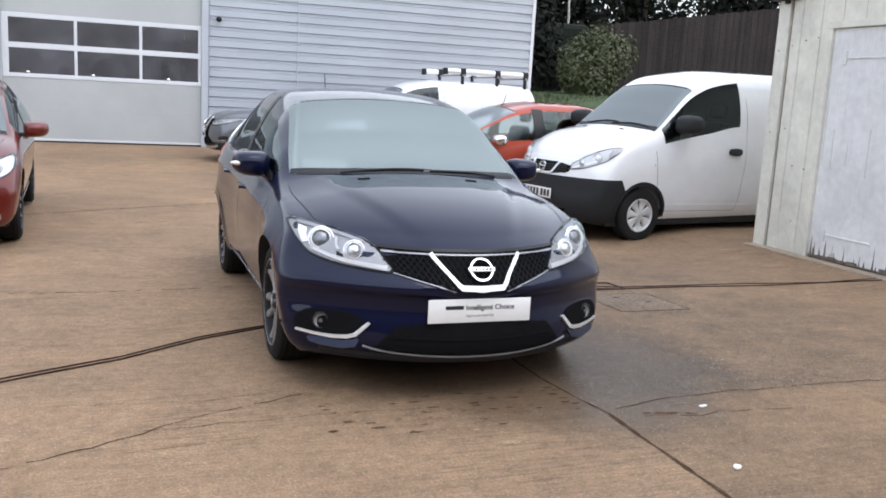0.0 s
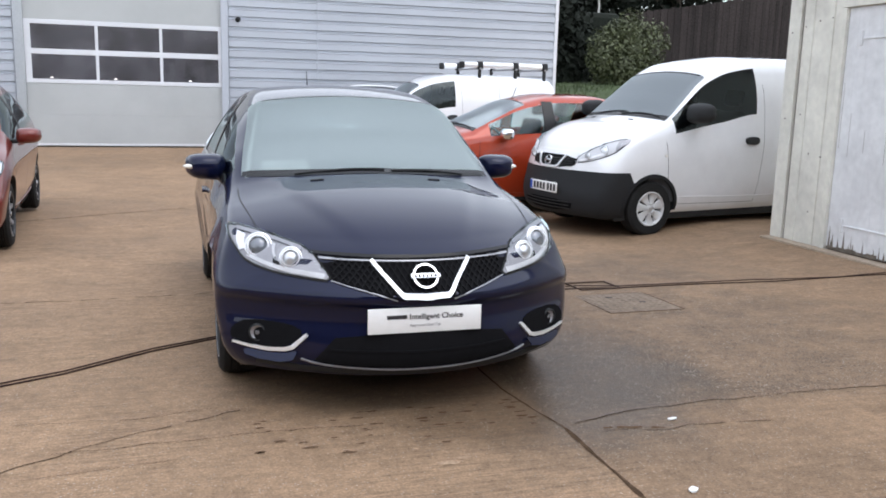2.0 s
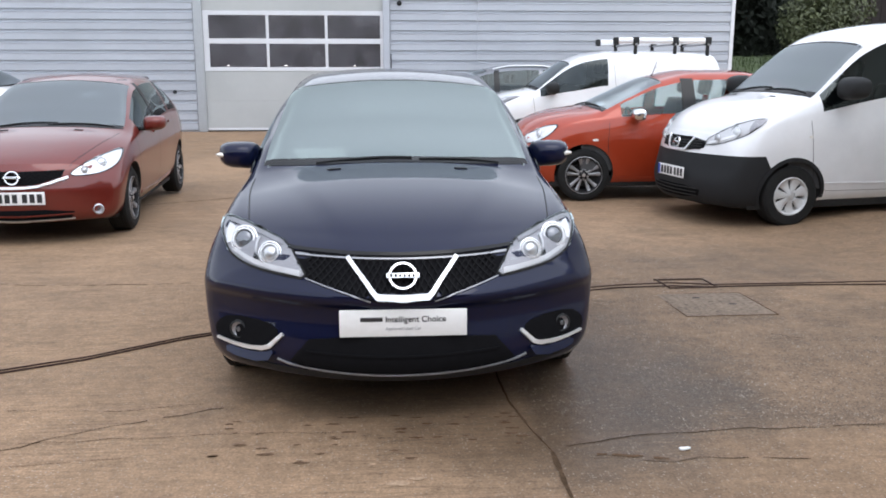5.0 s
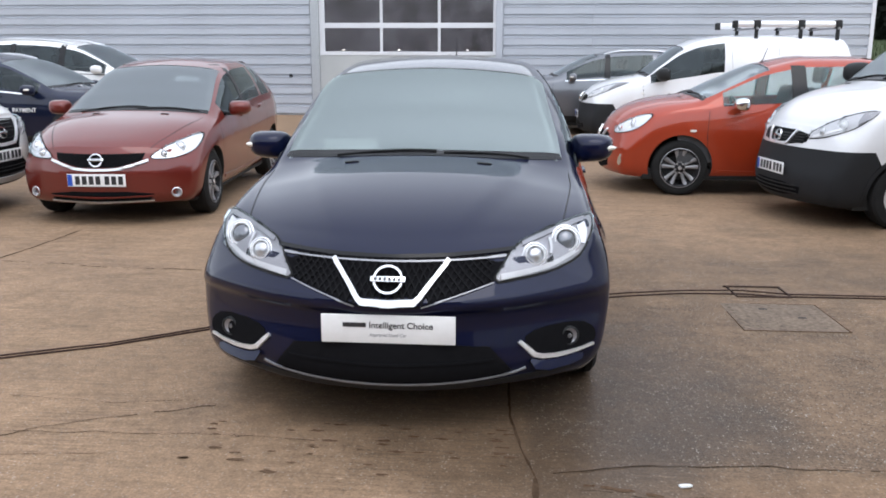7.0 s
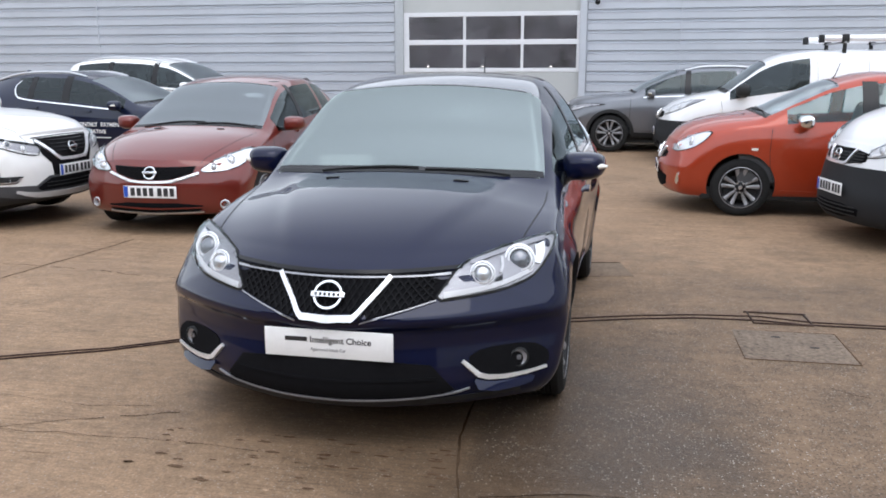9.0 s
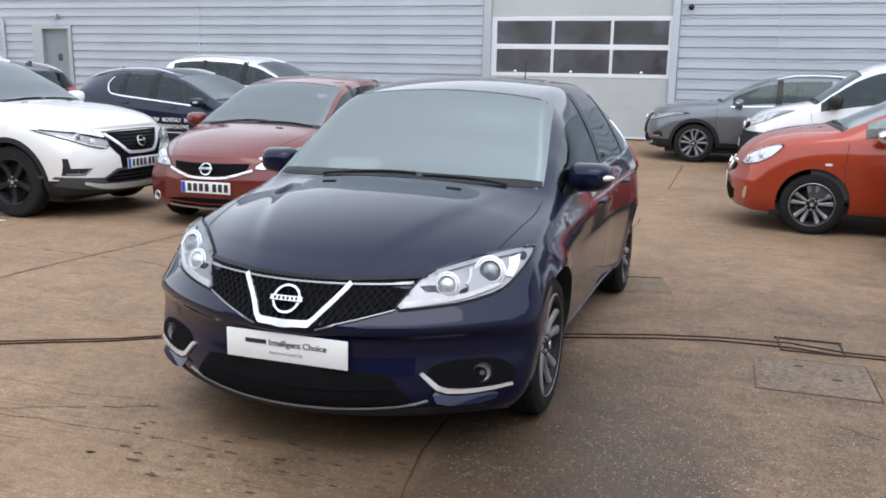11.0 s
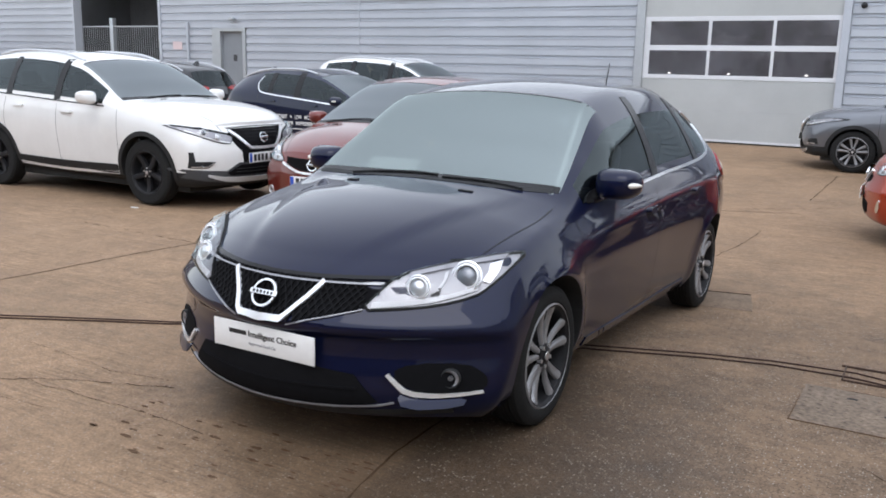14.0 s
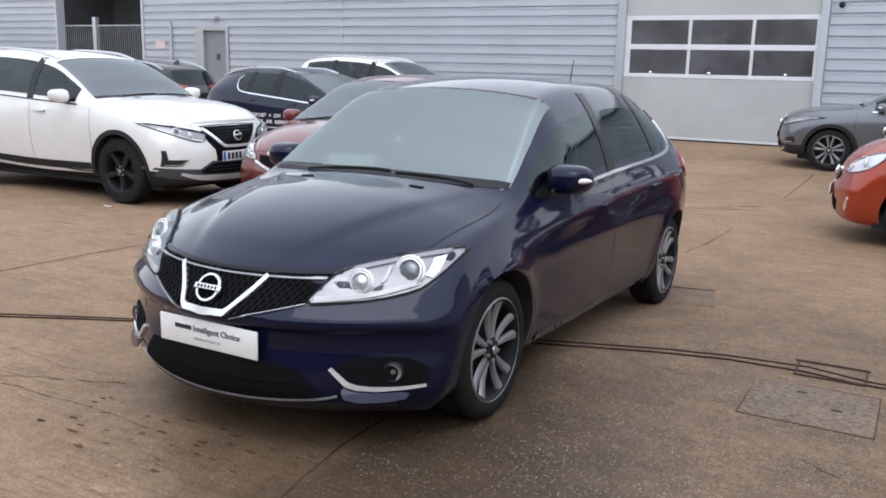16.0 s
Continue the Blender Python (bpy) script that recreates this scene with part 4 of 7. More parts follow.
crack([(-1.72, 4), (-1.687, 5.429), (-1.767, 7.145), (-1.728, 8.442)], 0.020, "slab_joint", 0.008, 8)
crack([(-3.65, 7.206), (-1.731, 7.096), (-0.761, 6.925), (-0.014, 6.901), (0.946, 6.961)], 0.012, wander=0.02, seed=9, skip=0.2)
crack([(-2.775, 10.804), (-1.1, 11.214), (1.118, 12.388), (2.608, 13.003)], 0.030, "slab_joint", 0.012, 10, skip=0.08)
crack([(1.5, 12.58), (2.2, 13.18), (2.99, 13.85)], 0.018, wander=0.02, seed=11, skip=0.15)
crack([(-0.3, 4.36), (0.51, 4.31), (0.88, 4.36)], 0.004, wander=0.02, seed=12, skip=0.08)
crack([(-0.5, 3.62), (0.03, 3.83), (0.22, 3.95), (0.55, 4.13), (0.98, 4.3)], 0.007, wander=0.03, seed=13, skip=0.06)
crack([(3.971, 5.233), (4.061, 5.148), (4.131, 5.116)], 0.005, wander=0.006, seed=15)
crack([(0.2, 3.98), (1, 4.02), (1.5, 3.99)], 0.004, wander=0.02, seed=16, skip=0.1)
rng = random.Random(5)
for k in range(52):
    x, y = rng.uniform(1.0, 2.35), rng.choice((3.98, 4.10, 3.88, 3.74)) + rng.uniform(-0.06, 0.06)
    n = rng.uniform(0.010, 0.042)
    bm = bmesh.new()
    bm.faces.new([bm.verts.new((x + n * math.cos(a) * rng.uniform(0.5, 1.2), y + 0.30 * n * math.sin(a) * rng.uniform(0.4, 1.2), 0.0025)) for a in [2 * math.pi * i / 9 for i in range(9)]])
    part("dirt_fleck", bm, BRUSH, YARD, smooth=0)
for k in range(2):
    x, y = rng.uniform(-0.9, 1.3), rng.uniform(3.0, 4.7)
    n = rng.uniform(0.06, 0.30)
    crack([(x - n, y - 0.10 * n), (x, y), (x + n, y + 0.10 * n)], 0.0035, "brush_mark", 0.006, 90 + k, 0.03, 0.3, BRUSH)


PALE = material("pale_scuffed_concrete", (0.32, 0.225, 0.150), rough=0.9, spec=0.1, grain=0.25, grain_size=50)
for x, y, n in ((1.76, 3.51, 0.045), (1.83, 3.545, 0.030), (1.66, 3.68, 0.018), (1.20, 3.48, 0.020)):
    bm = bmesh.new()
    bm.faces.new([bm.verts.new((x + n * math.cos(a) * rng.uniform(0.5, 1.2), y + 0.6 * n * math.sin(a) * rng.uniform(0.4, 1.2), 0.0027)) for a in [2 * math.pi * i / 11 for i in range(11)]])
    part("scuff", bm, PALE, YARD, smooth=0)
crack([(2.56, 3.7), (2.7, 3.675), (2.84, 3.65)], 0.022, "dirt_fleck", 0.012, 61, 0.02, 0.25, BRUSH)


def litter(name, x, y, w, h, turn, label):
    bm = bmesh.new()
    rr = random.Random(int(x * 100))
    n = 9
    vs = [bm.verts.new((w * math.cos(2 * math.pi * i / n) * rr.uniform(0.7, 1.1), h * math.sin(2 * math.pi * i / n) * rr.uniform(0.7, 1.1), 0.006 + rr.uniform(0, 0.006))) for i in range(n)]
    bm.faces.new(vs)
    ext = bmesh.ops.extrude_face_region(bm, geom=list(bm.faces))
    for v in ext["geom"]:
        if isinstance(v, bmesh.types.BMVert):
            v.co.z -= 0.006
    bmesh.ops.recalc_face_normals(bm, faces=bm.faces)
    return tagged(part(name, bm, PAPER, m=pose(x, y, level(x, y), 0, 0, turn)), label, "litter")


litter("paper_scrap", 2.93, 3.72, 0.028, 0.014, 5, "small white paper scrap lying on the concrete")
litter("paper_scrap", -3.933, 8.222, 0.07, 0.022, 10, "small white paper scrap beside a black wheel")
litter("crumpled_paper", 2.60, 3.04, 0.032, 0.020, 40, "crumpled white paper lying on the concrete")

# iron cover, with two lifting holes, in the coarse slab
cover = tagged(new("manhole_cover"), "worn rectangular iron inspection cover set in concrete", "manhole cover")
cover.matrix_basis = pose(3.922, 5.942, -.022, -1.5, 0, 0.5)
part("lid", box(-0.295, 0.295, -0.30, 0.30, -0.03, 0.004, 0.004), IRON, cover)
for x0, x1, y0, y1 in ((-0.302, 0.302, -0.306, -0.301), (-0.10, 0.302, 0.301, 0.304), (-0.300, -0.297, -0.301, 0.10), (0.297, 0.302, -0.301, 0.301)):
    part("frame_gap", box(x0, x1, y0, y1, -0.01, 0.0045), BRUSH, cover)
for x, y in ((-0.06, 0.17), (0.12, -0.02)):
    part("lifting_hole", box(x - 0.025, x + 0.025, y - 0.012, y + 0.012, 0.001, 0.0055, 0.002), GAP, cover)
for i in range(9):
    for j in range(9):
        x, y = -0.26 + 0.065 * i, -0.26 + 0.065 * j
        part("tread_stud", box(x - 0.011, x + 0.011, y - 0.011, y + 0.011, 0.003, 0.0058), IRON, cover)

# a small open drain frame, over which the cables run
frame_ob = tagged(new("drain_frame"), "rusty angle-iron drain frame standing proud of the yard", "drain frame")
frame_ob.matrix_basis = pose(3.954, 6.559, -.040, -2, 0, 1)
for x0, x1, y0, y1 in ((-0.20, 0.19, 0.143, 0.150), (-0.18, 0.18, -0.150, -0.143), (-0.18, -0.173, -0.143, 0.143), (0.173, 0.18, -0.143, 0.143)):
    part("angle_bar", box(x0, x1, y0, y1, -0.005, 0.012, 0.002), RUST, frame_ob)
drain = tagged(new("gully_cover"), "grey worn gully cover beside the rear tyre", "gully cover")
drain.matrix_basis = pose(2.807, 7.973, -.089, -1.2, 0, 12)
part("lid", box(-0.20, 0.20, -0.26, 0.26, -0.02, 0.004, 0.003), material("dusty_gully_lid", (0.175, 0.128, 0.092), rough=0.9, spec=0.2, grain=0.25, grain_size=40, stain=0.2, stain_size=4), drain)
part("edge_gap", box(-0.20, 0.20, 0.262, 0.285, -0.02, 0.005), CRACK, drain)


def cable(line, r, label, lift=0.0):
    pts = []
    for p, q in zip(line, line[1:]):
        for k in range(8):
            t = k / 8
            pts.append((p[0] + (q[0] - p[0]) * t, p[1] + (q[1] - p[1]) * t))
    pts.append(line[-1])
    pts = soft_line(pts, 1)
    ob = part("cable", tube([(x, y + 0.006 * math.sin(3 * x + 9 * r), r + lift + level(x, y)) for x, y in pts], r, 7), CABLE, smooth=1.2)
    return tagged(ob, label, "cable", group="cables across the yard")


cable([(-7, 1.6), (-3, 3.35), (-0.59, 4.66), (-0.25, 4.84), (0.129, 5.021), (0.57, 5.364), (0.937, 5.569), (1.589, 5.808), (2.531, 6.137), (3.041, 6.35), (3.421, 6.469), (3.831, 6.492), (4.085, 6.433), (4.709, 6.433), (5.859, 6.396), (7, 6.34)], 0.0050, "dark cable trailing across the concrete under the hatchback")
cable([(-7, 1.662), (-3, 3.412), (-0.59, 4.722), (-0.25, 4.892), (0.128, 5.075), (0.569, 5.418), (0.936, 5.614), (1.589, 5.864), (2.531, 6.22), (3.042, 6.437), (3.423, 6.556), (3.834, 6.604), (4.138, 6.508), (4.752, 6.497), (5.47, 6.52), (6.242, 6.389), (7, 6.428)], 0.0045, "second dark cable lying beside the first")

# ---- workshop: ribbed cladding rows between the openings ----
north = tagged(part("wall_north", box(-32, -22.95, WALL_Y + 0.05, WALL_Y + 0.3, 0, WALL_TOP), CLADDING, smooth=0), "silver-grey ribbed metal cladding of a workshop", "wall", kind="structure")
for x0, x1, z0 in ((-18.70, -16.30, 0), (-14.96, -2.58, 0), (2.00, 10.44, 0), (-22.95, -18.70, 4.6), (-16.30, -14.96, 2.62), (-2.58, 2.00, 4.9)):
    part("backing", box(x0, x1, WALL_Y + 0.05, WALL_Y + 0.3, z0, WALL_TOP), CLADDING, north, smooth=0)
PITCH = 0.235


def cladding_row(z):
    """One row's outline: a proud face, a step in below it, a shallow web, and back out."""
    return [(0.0, z + 0.004), (0.0, z + 0.150), (-0.010, z + 0.158), (0.040, z + 0.172), (0.040, z + 0.224), (0.012, z + 0.234), (0.05, z + 0.234), (0.05, z + 0.004)]


def cladding_strip(x0, x1, k):
    bm = bmesh.new()
    prof = cladding_row(0.045 + PITCH * k)
    a = [bm.verts.new((x0, WALL_Y + d, z)) for d, z in prof]
    b = [bm.verts.new((x1, WALL_Y + d, z)) for d, z in prof]
    for i in range(len(prof)):
        j = (i + 1) % len(prof)
        bm.faces.new((a[i], b[i], b[j], a[j]))
    bm.faces.new(a[::-1])
    bm.faces.new(b)
    bmesh.ops.recalc_face_normals(bm, faces=bm.faces)
    return part("panel", bm, CLADDING, north, smooth=0)


for k in range(23):
    z = 0.045 + PITCH * k
    for x0, x1, top in ((-32, -23.0, 0), (-18.66, -16.34, 0), (-14.92, -10.67, 0), (-10.65, -2.62, 0), (2.04, 4.14, 0), (4.16, 10.44, 0),
                        (-23.0, -18.66, 4.6), (-16.34, -14.92, 2.62), (-2.62, 2.04, 4.9)):
        if z > top - 0.01:
            cladding_strip(x0, x1, k)


def trim(name, x0, x1, y0, y1, z0, z1, mat, bevel=0.004):
    return tagged(part(name, box(x0, x1, y0, y1, z0, z1, bevel), mat, smooth=0), "", "trim", kind="structure")


Y0 = WALL_Y
trim("corner_trim", 10.43, 10.52, Y0 - 0.02, Y0 + 0.32, 0, WALL_TOP, WHITE_FRAME)
trim("cladding_seam", 4.135, 4.165, Y0 - 0.012, Y0 + 0.05, 0, WALL_TOP, CLADDING)
trim("cladding_seam", -10.675, -10.645, Y0 - 0.012, Y0 + 0.05, 0, WALL_TOP, CLADDING)
trim("door_jamb", -2.60, -2.40, Y0 - 0.05, Y0 + 0.20, 0, 4.9, METAL)
trim("door_jamb", 1.86, 2.02, Y0 - 0.05, Y0 + 0.20, 0, 4.9, CLADDING)
trim("recess_jamb", -18.72, -18.62, Y0 - 0.03, Y0 + 0.3, 0, 4.6, CLADDING)
trim("recess_jamb", -23.05, -22.93, Y0 - 0.03, Y0 + 0.3, 0, 4.6, CLADDING)
# added, unseen roof opening over the bay behind the sectional door, for daylight inside
roof = tagged(part("roof", box(-32.3, 10.8, Y0 - 0.25, Y0 + 0.8, WALL_TOP, WALL_TOP + 0.2), METAL, smooth=0), "flat grey workshop roof edge", "roof", kind="structure")
for x0, x1, y0, y1 in ((-32.3, 10.8, Y0 + 4.4, Y0 + 12), (-32.3, -6.0, Y0 + 0.8, Y0 + 4.4), (5.2, 10.8, Y0 + 0.8, Y0 + 4.4)):
    part("roof_deck", box(x0, x1, y0, y1, WALL_TOP, WALL_TOP + 0.2), METAL, roof, smooth=0)
for nm, a in (("wall_east", (10.2, 10.44, Y0 + 0.3, Y0 + 12)), ("wall_west", (-32, -31.8, Y0 + 0.3, Y0 + 12)), ("wall_back", (-32, 10.44, Y0 + 11.8, Y0 + 12))):
    tagged(part(nm, box(*a, 0, WALL_TOP), CLADDING, smooth=0), "plain grey workshop wall", "wall", kind="structure")

# sectional door: ribbed leaves below and above a band of six panes
door = tagged(new("door_1"), "pale grey sectional workshop door with six window panes", "door", kind="structure")
DX0, DX1 = -2.40, 1.86
yd = Y0 + 0.04


def ribbed_leaf(z0, z1, n):
    h = (z1 - z0) / n
    for k in range(n):
        part("door_leaf", box(DX0, DX1, yd, yd + 0.04, z0 + k * h + 0.001, z0 + (k + 1) * h - 0.001, 0.002, 1), DOOR_PANEL, door, smooth=0)


ribbed_leaf(0.03, 1.44, 2)
ribbed_leaf(2.84, 4.88, 3)
part("bottom_seal", box(DX0, DX1, yd - 0.01, yd + 0.04, 0.0, 0.028), GAP, door, smooth=0)
part("bottom_rail", box(DX0, DX1, yd - 0.008, yd, 0.035, 0.085, 0.002), WHITE_FRAME, door, smooth=0)
for z0, z1 in ((1.44, 1.53), (2.08, 2.20), (2.74, 2.84)):
    part("window_rail", box(DX0, DX1, yd - 0.012, yd + 0.04, z0, z1, 0.006), WHITE_FRAME, door, smooth=0)
cols = [(-2.27, -0.925), (-0.86, 0.47), (0.535, 1.79)]
for x0, x1 in ((DX0, -2.27), (-0.925, -0.86), (0.47, 0.535), (1.79, DX1)):
    for z0, z1 in ((1.53, 2.08), (2.20, 2.74)):
        part("mullion", box(x0, x1, yd - 0.010, yd + 0.04, z0, z1, 0.005), WHITE_FRAME, door, smooth=0)
for x0, x1 in cols:
    for z0, z1 in ((1.53, 2.08), (2.20, 2.74)):
        ob = part("pane", box(x0, x1, yd + 0.012, yd + 0.020, z0, z1), PANE, door, smooth=0)
        ob.visible_shadow = False
# workshop behind the panes: floor, back partition and lamps
# the partition's strong mottling imitates cloudy reflections in the panes by colour
tagged(part("partition", box(-6, 5, Y0 + 4.2, Y0 + 4.4, 0, 4.8), material("reflection_mottled_partition", (0.46, 0.46, 0.47), rough=0.8, grain=0.3, grain_size=2.2, stain=0.6, stain_size=0.8), smooth=0), "dim workshop partition wall", "wall", kind="structure")
LAMP = bpy.data.materials.new("lamp_glow")
LAMP.use_nodes = True
LAMP.node_tree.nodes["Principled BSDF"].inputs["Emission Color"].default_value = (1.0, 0.95, 0.85, 1)
LAMP.node_tree.nodes["Principled BSDF"].inputs["Emission Strength"].default_value = 2.5
tagged(part("lamp_rail", box(DX0, DX1, Y0 + 0.68, Y0 + 0.72, 1.36, 1.55, 0.01), METAL), "grey steel rail that carries the inspection lamps", "rail", kind="structure")
for x0 in (DX0, DX1 - 0.05):
    tagged(part("rail_post", box(x0, x0 + 0.05, Y0 + 0.66, Y0 + 0.74, 0, 1.37), METAL), "grey steel post", "post", kind="structure")
for x, z in ((-1.95, 1.567), (-0.55, 1.567), (1.15, 1.567)):
    bm = bmesh.new()
    bmesh.ops.create_uvsphere(bm, u_segments=14, v_segments=8, radius=0.026)
    tagged(part("workshop_lamp", bm, LAMP, m=Matrix.Translation((x, Y0 + 0.7, z)) @ Matrix.Diagonal((1.5, 1, 0.8, 1)), smooth=1.2), "small lit inspection lamp behind the door's panes", "lamp", group="lamps in the workshop")
for x in (-0.9, 0.9):
    bench = tagged(new("workbench"), "dim grey steel workbench inside the workshop", "workbench", group="workbenches")
    bench.matrix_basis = pose(x, Y0 + 3.6, 0)
    part("top", box(-0.8, 0.8, -0.35, 0.35, 0.86, 0.92, 0.01), METAL, bench)
    for lx in (-0.75, 0.7):
        for ly in (-0.3, 0.25):
            part("leg", box(lx, lx + 0.05, ly, ly + 0.05, 0, 0.86), METAL, bench)

# personnel door
pdoor = tagged(new("door_2"), "plain grey steel personnel door in a metal frame", "door", kind="structure")
GREY_DOOR = material("grey_steel_door", (0.21, 0.225, 0.245), rough=0.5, grain=0.04, stain=0.08)
part("leaf", box(-15.98, -15.06, Y0 + 0.10, Y0 + 0.15, 0.02, 2.52, 0.004), GREY_DOOR, pdoor, smooth=0)
part("notice", box(-15.55, -15.40, Y0 + 0.092, Y0 + 0.10, 1.62, 1.82), WALL_DARK, pdoor, smooth=0)
part("door_handle", tube([(-15.90, Y0 + 0.06, 1.05), (-15.78, Y0 + 0.06, 1.05)], 0.014), CHROME, pdoor)
for x0, x1, z0, z1 in ((-16.34, -15.98, 0, 2.62), (-15.06, -14.94, 0, 2.62), (-15.98, -15.06, 2.52, 2.62)):
    part("door_frame", box(x0, x1, Y0 - 0.03, Y0 + 0.2, z0, z1, 0.004), METAL, pdoor, smooth=0)
bm = box(-15.52, -15.32, Y0 - 0.16, Y0, 2.84, 2.94, 0.03, 3)
tagged(part("bulkhead_light", bm, METAL), "grey bulkhead light above the personnel door", "lamp")
pipe = tagged(part("downpipe", tube([(-17.38, Y0 - 0.05, 0), (-17.38, Y0 - 0.05, 2.8)], 0.05, 10), CLADDING), "grey vertical pipe fixed to the cladding", "pipe")
tagged(part("safety_sign", box(-18.10, -17.68, Y0 - 0.014, Y0 - 0.006, 1.95, 2.2), ORANGE_SIGN, smooth=0), "small faded red and white safety sign", "sign")
cam_ob = tagged(new("security_camera"), "small dark security camera on the cladding", "camera")
cam_ob.matrix_basis = pose(2.25, Y0, 3.02)
part("mount", tube([(0, 0, 0), (0, -0.10, 0.02)], 0.02), GLOSS_BLACK, cam_ob)
bm = bmesh.new()
bmesh.ops.create_uvsphere(bm, u_segments=14, v_segments=10, radius=0.065)
part("dome", bm, GLOSS_BLACK, cam_ob, smooth=1.2, m=Matrix.Translation((0, -0.12, 0)))
knob = lathe([(0.001, -0.05), (0.03, -0.045), (0.045, -0.02), (0.045, 0.0)], 16, "y")
tagged(part("wall_socket", knob, GLOSS_BLACK, m=pose(-3.13, Y0, 0.95)), "small dark fitting on the cladding", "fitting")

# entrance recess, its shade put into dark walls; fence of thin bars, pale post
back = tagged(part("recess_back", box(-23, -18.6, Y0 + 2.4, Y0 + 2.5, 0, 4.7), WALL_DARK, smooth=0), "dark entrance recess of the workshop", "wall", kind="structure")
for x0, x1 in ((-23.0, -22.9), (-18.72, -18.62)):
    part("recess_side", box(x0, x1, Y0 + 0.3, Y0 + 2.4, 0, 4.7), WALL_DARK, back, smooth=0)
post = tagged(part("gate_post", box(-21.38, -21.22, Y0 + 0.2, Y0 + 0.36, 0, 2.98, 0.01), METAL), "pale galvanised gate post", "post")
screen_fence = tagged(new("mesh_gate"), "grey metal mesh gate across the entrance", "gate")
for k in range(40):
    x = -22.85 + 0.105 * k
    part("bar", box(x, x + 0.012, Y0 + 0.26, Y0 + 0.272, 0.05, 2.7), METAL, screen_fence, smooth=0)
for z in (0.1, 1.4, 2.68):
    part("rail", box(-22.85, -18.7, Y0 + 0.25, Y0 + 0.28, z, z + 0.04), METAL, screen_fence, smooth=0)

# ---- shed ----
shed = tagged(part("shed_wall", box(7.09, 7.22, -3.0, 8.32, 0.02, 3.3), SHED, smooth=0), "cream painted shed wall of upright boards", "wall", kind="structure")
part("shed_back", box(7.09, 12.0, 8.20, 8.30, 0.02, 3.3), SHED, shed, smooth=0)
tagged(part("shed_roof", box(6.93, 12.2, -3.2, 8.50, 3.3, 3.42, 0.01), METAL, smooth=0), "grey shed roof with a dark eave", "roof", kind="structure")
part("corner_board", box(7.03, 7.09, 8.17, 8.345, 0.0, 3.3, 0.006), SHED, shed, smooth=0)
part("corner_gap", box(7.070, 7.088, 8.135, 8.17, 0.0, 3.3), ROT, shed, smooth=0)
for k, y in enumerate((8.01, 7.865, 7.72, 7.575)):
    part("board", box(7.05 + 0.008 * (k % 2), 7.09, y - 0.0175, y + 0.1265, 0.01, 3.3, 0.0015, 1), SHED, shed, smooth=0)
for k in range(14):
    y = 7.43 - 0.145 * k
    part("board", box(7.05 + 0.008 * (k % 2), 7.09, y - 0.0175, y + 0.1265, 2.47, 3.3, 0.0015, 1), SHED, shed, smooth=0)
for k in range(60):
    y = 5.40 - 0.145 * k
    if y > -2.9:
        part("board", box(7.05 + 0.008 * (k % 2), 7.09, y - 0.0175, y + 0.1265, 0.01, 3.3, 0.0015, 1), SHED, shed, smooth=0)
sdoor = tagged(new("door_3"), "weathered white boarded shed door with rotten foot", "door", kind="structure")
for a in ((7.02, 7.09, 7.502, 7.565, 0.0, 2.398), (7.02, 7.09, 5.53, 7.565, 2.40, 2.465), (7.02, 7.09, 5.53, 5.59, 0.0, 2.40)):
    part("door_frame", box(*a, 0.006), SHED, sdoor, smooth=0)
rng = random.Random(11)
for k in range(14):
    y1 = 7.498 - 0.136 * k
    foot = rng.uniform(0.03, 0.07)
    part("door_board", box(7.055, 7.085, y1 - 0.1352, y1, foot, 2.395, 0.0012, 1), SHED_DOOR, sdoor, smooth=0)
    part("rotten_foot", box(7.058, 7.085, y1 - 0.132, y1 - 0.001, 0.02, foot), ROT, sdoor, smooth=0)
    for j in range(rng.randint(1, 3)):
        w = rng.uniform(0.012, 0.034)
        yy = y1 - rng.uniform(0.01, 0.09)
        bm = bmesh.new()
        t = foot + rng.uniform(0.05, 0.26)
        vs = [bm.verts.new((7.0535, yy, foot - 0.01)), bm.verts.new((7.0535, yy - w, foot - 0.01)), bm.verts.new((7.0535, yy - w * 0.5, t))]
        bm.faces.new(vs)
        part("peeled_patch", bm, ROT, sdoor, smooth=0)
    if rng.random() < 0.6:
        yy, z0 = y1 - rng.uniform(0.02, 0.11), rng.uniform(0.5, 1.5)
        part("paint_crack", box(7.0535, 7.056, yy - 0.0009, yy + 0.0009, z0, z0 + rng.uniform(0.2, 0.7)), ROT, sdoor, smooth=0)
for z in (2.10, 0.28):
    part("hinge", box(7.045, 7.056, 6.70, 7.30, z - 0.009, z + 0.009, 0.003), SHED_DOOR, sdoor, smooth=0)
    part("hinge_plate", box(7.04, 7.056, 7.29, 7.33, z - 0.07, z + 0.07, 0.004), SHED_DOOR, sdoor, smooth=0)
for y, z in ((8.10, 2.25), (8.06, 1.35), (7.90, 2.30), (7.72, 2.32), (7.88, 0.95), (7.70, 0.93), (8.28, 2.2), (8.27, 1.3), (7.80, 0.35)):
    part("nail_head", lathe([(0.001, -0.003), (0.008, -0.002), (0.009, 0.004)], 10, "x"), ROT, shed, m=pose(7.0285 if y > 8.17 else 7.0485, y, z))
gut = tagged(new("gutter"), "dark gutter end under the shed's eave", "gutter")
part("channel", box(6.95, 7.08, 8.02, 8.42, 2.74, 2.86, 0.02), PLASTIC, gut)
part("bracket", box(7.00, 7.09, 8.18, 8.24, 2.70, 2.745, 0.005), PLASTIC, gut)
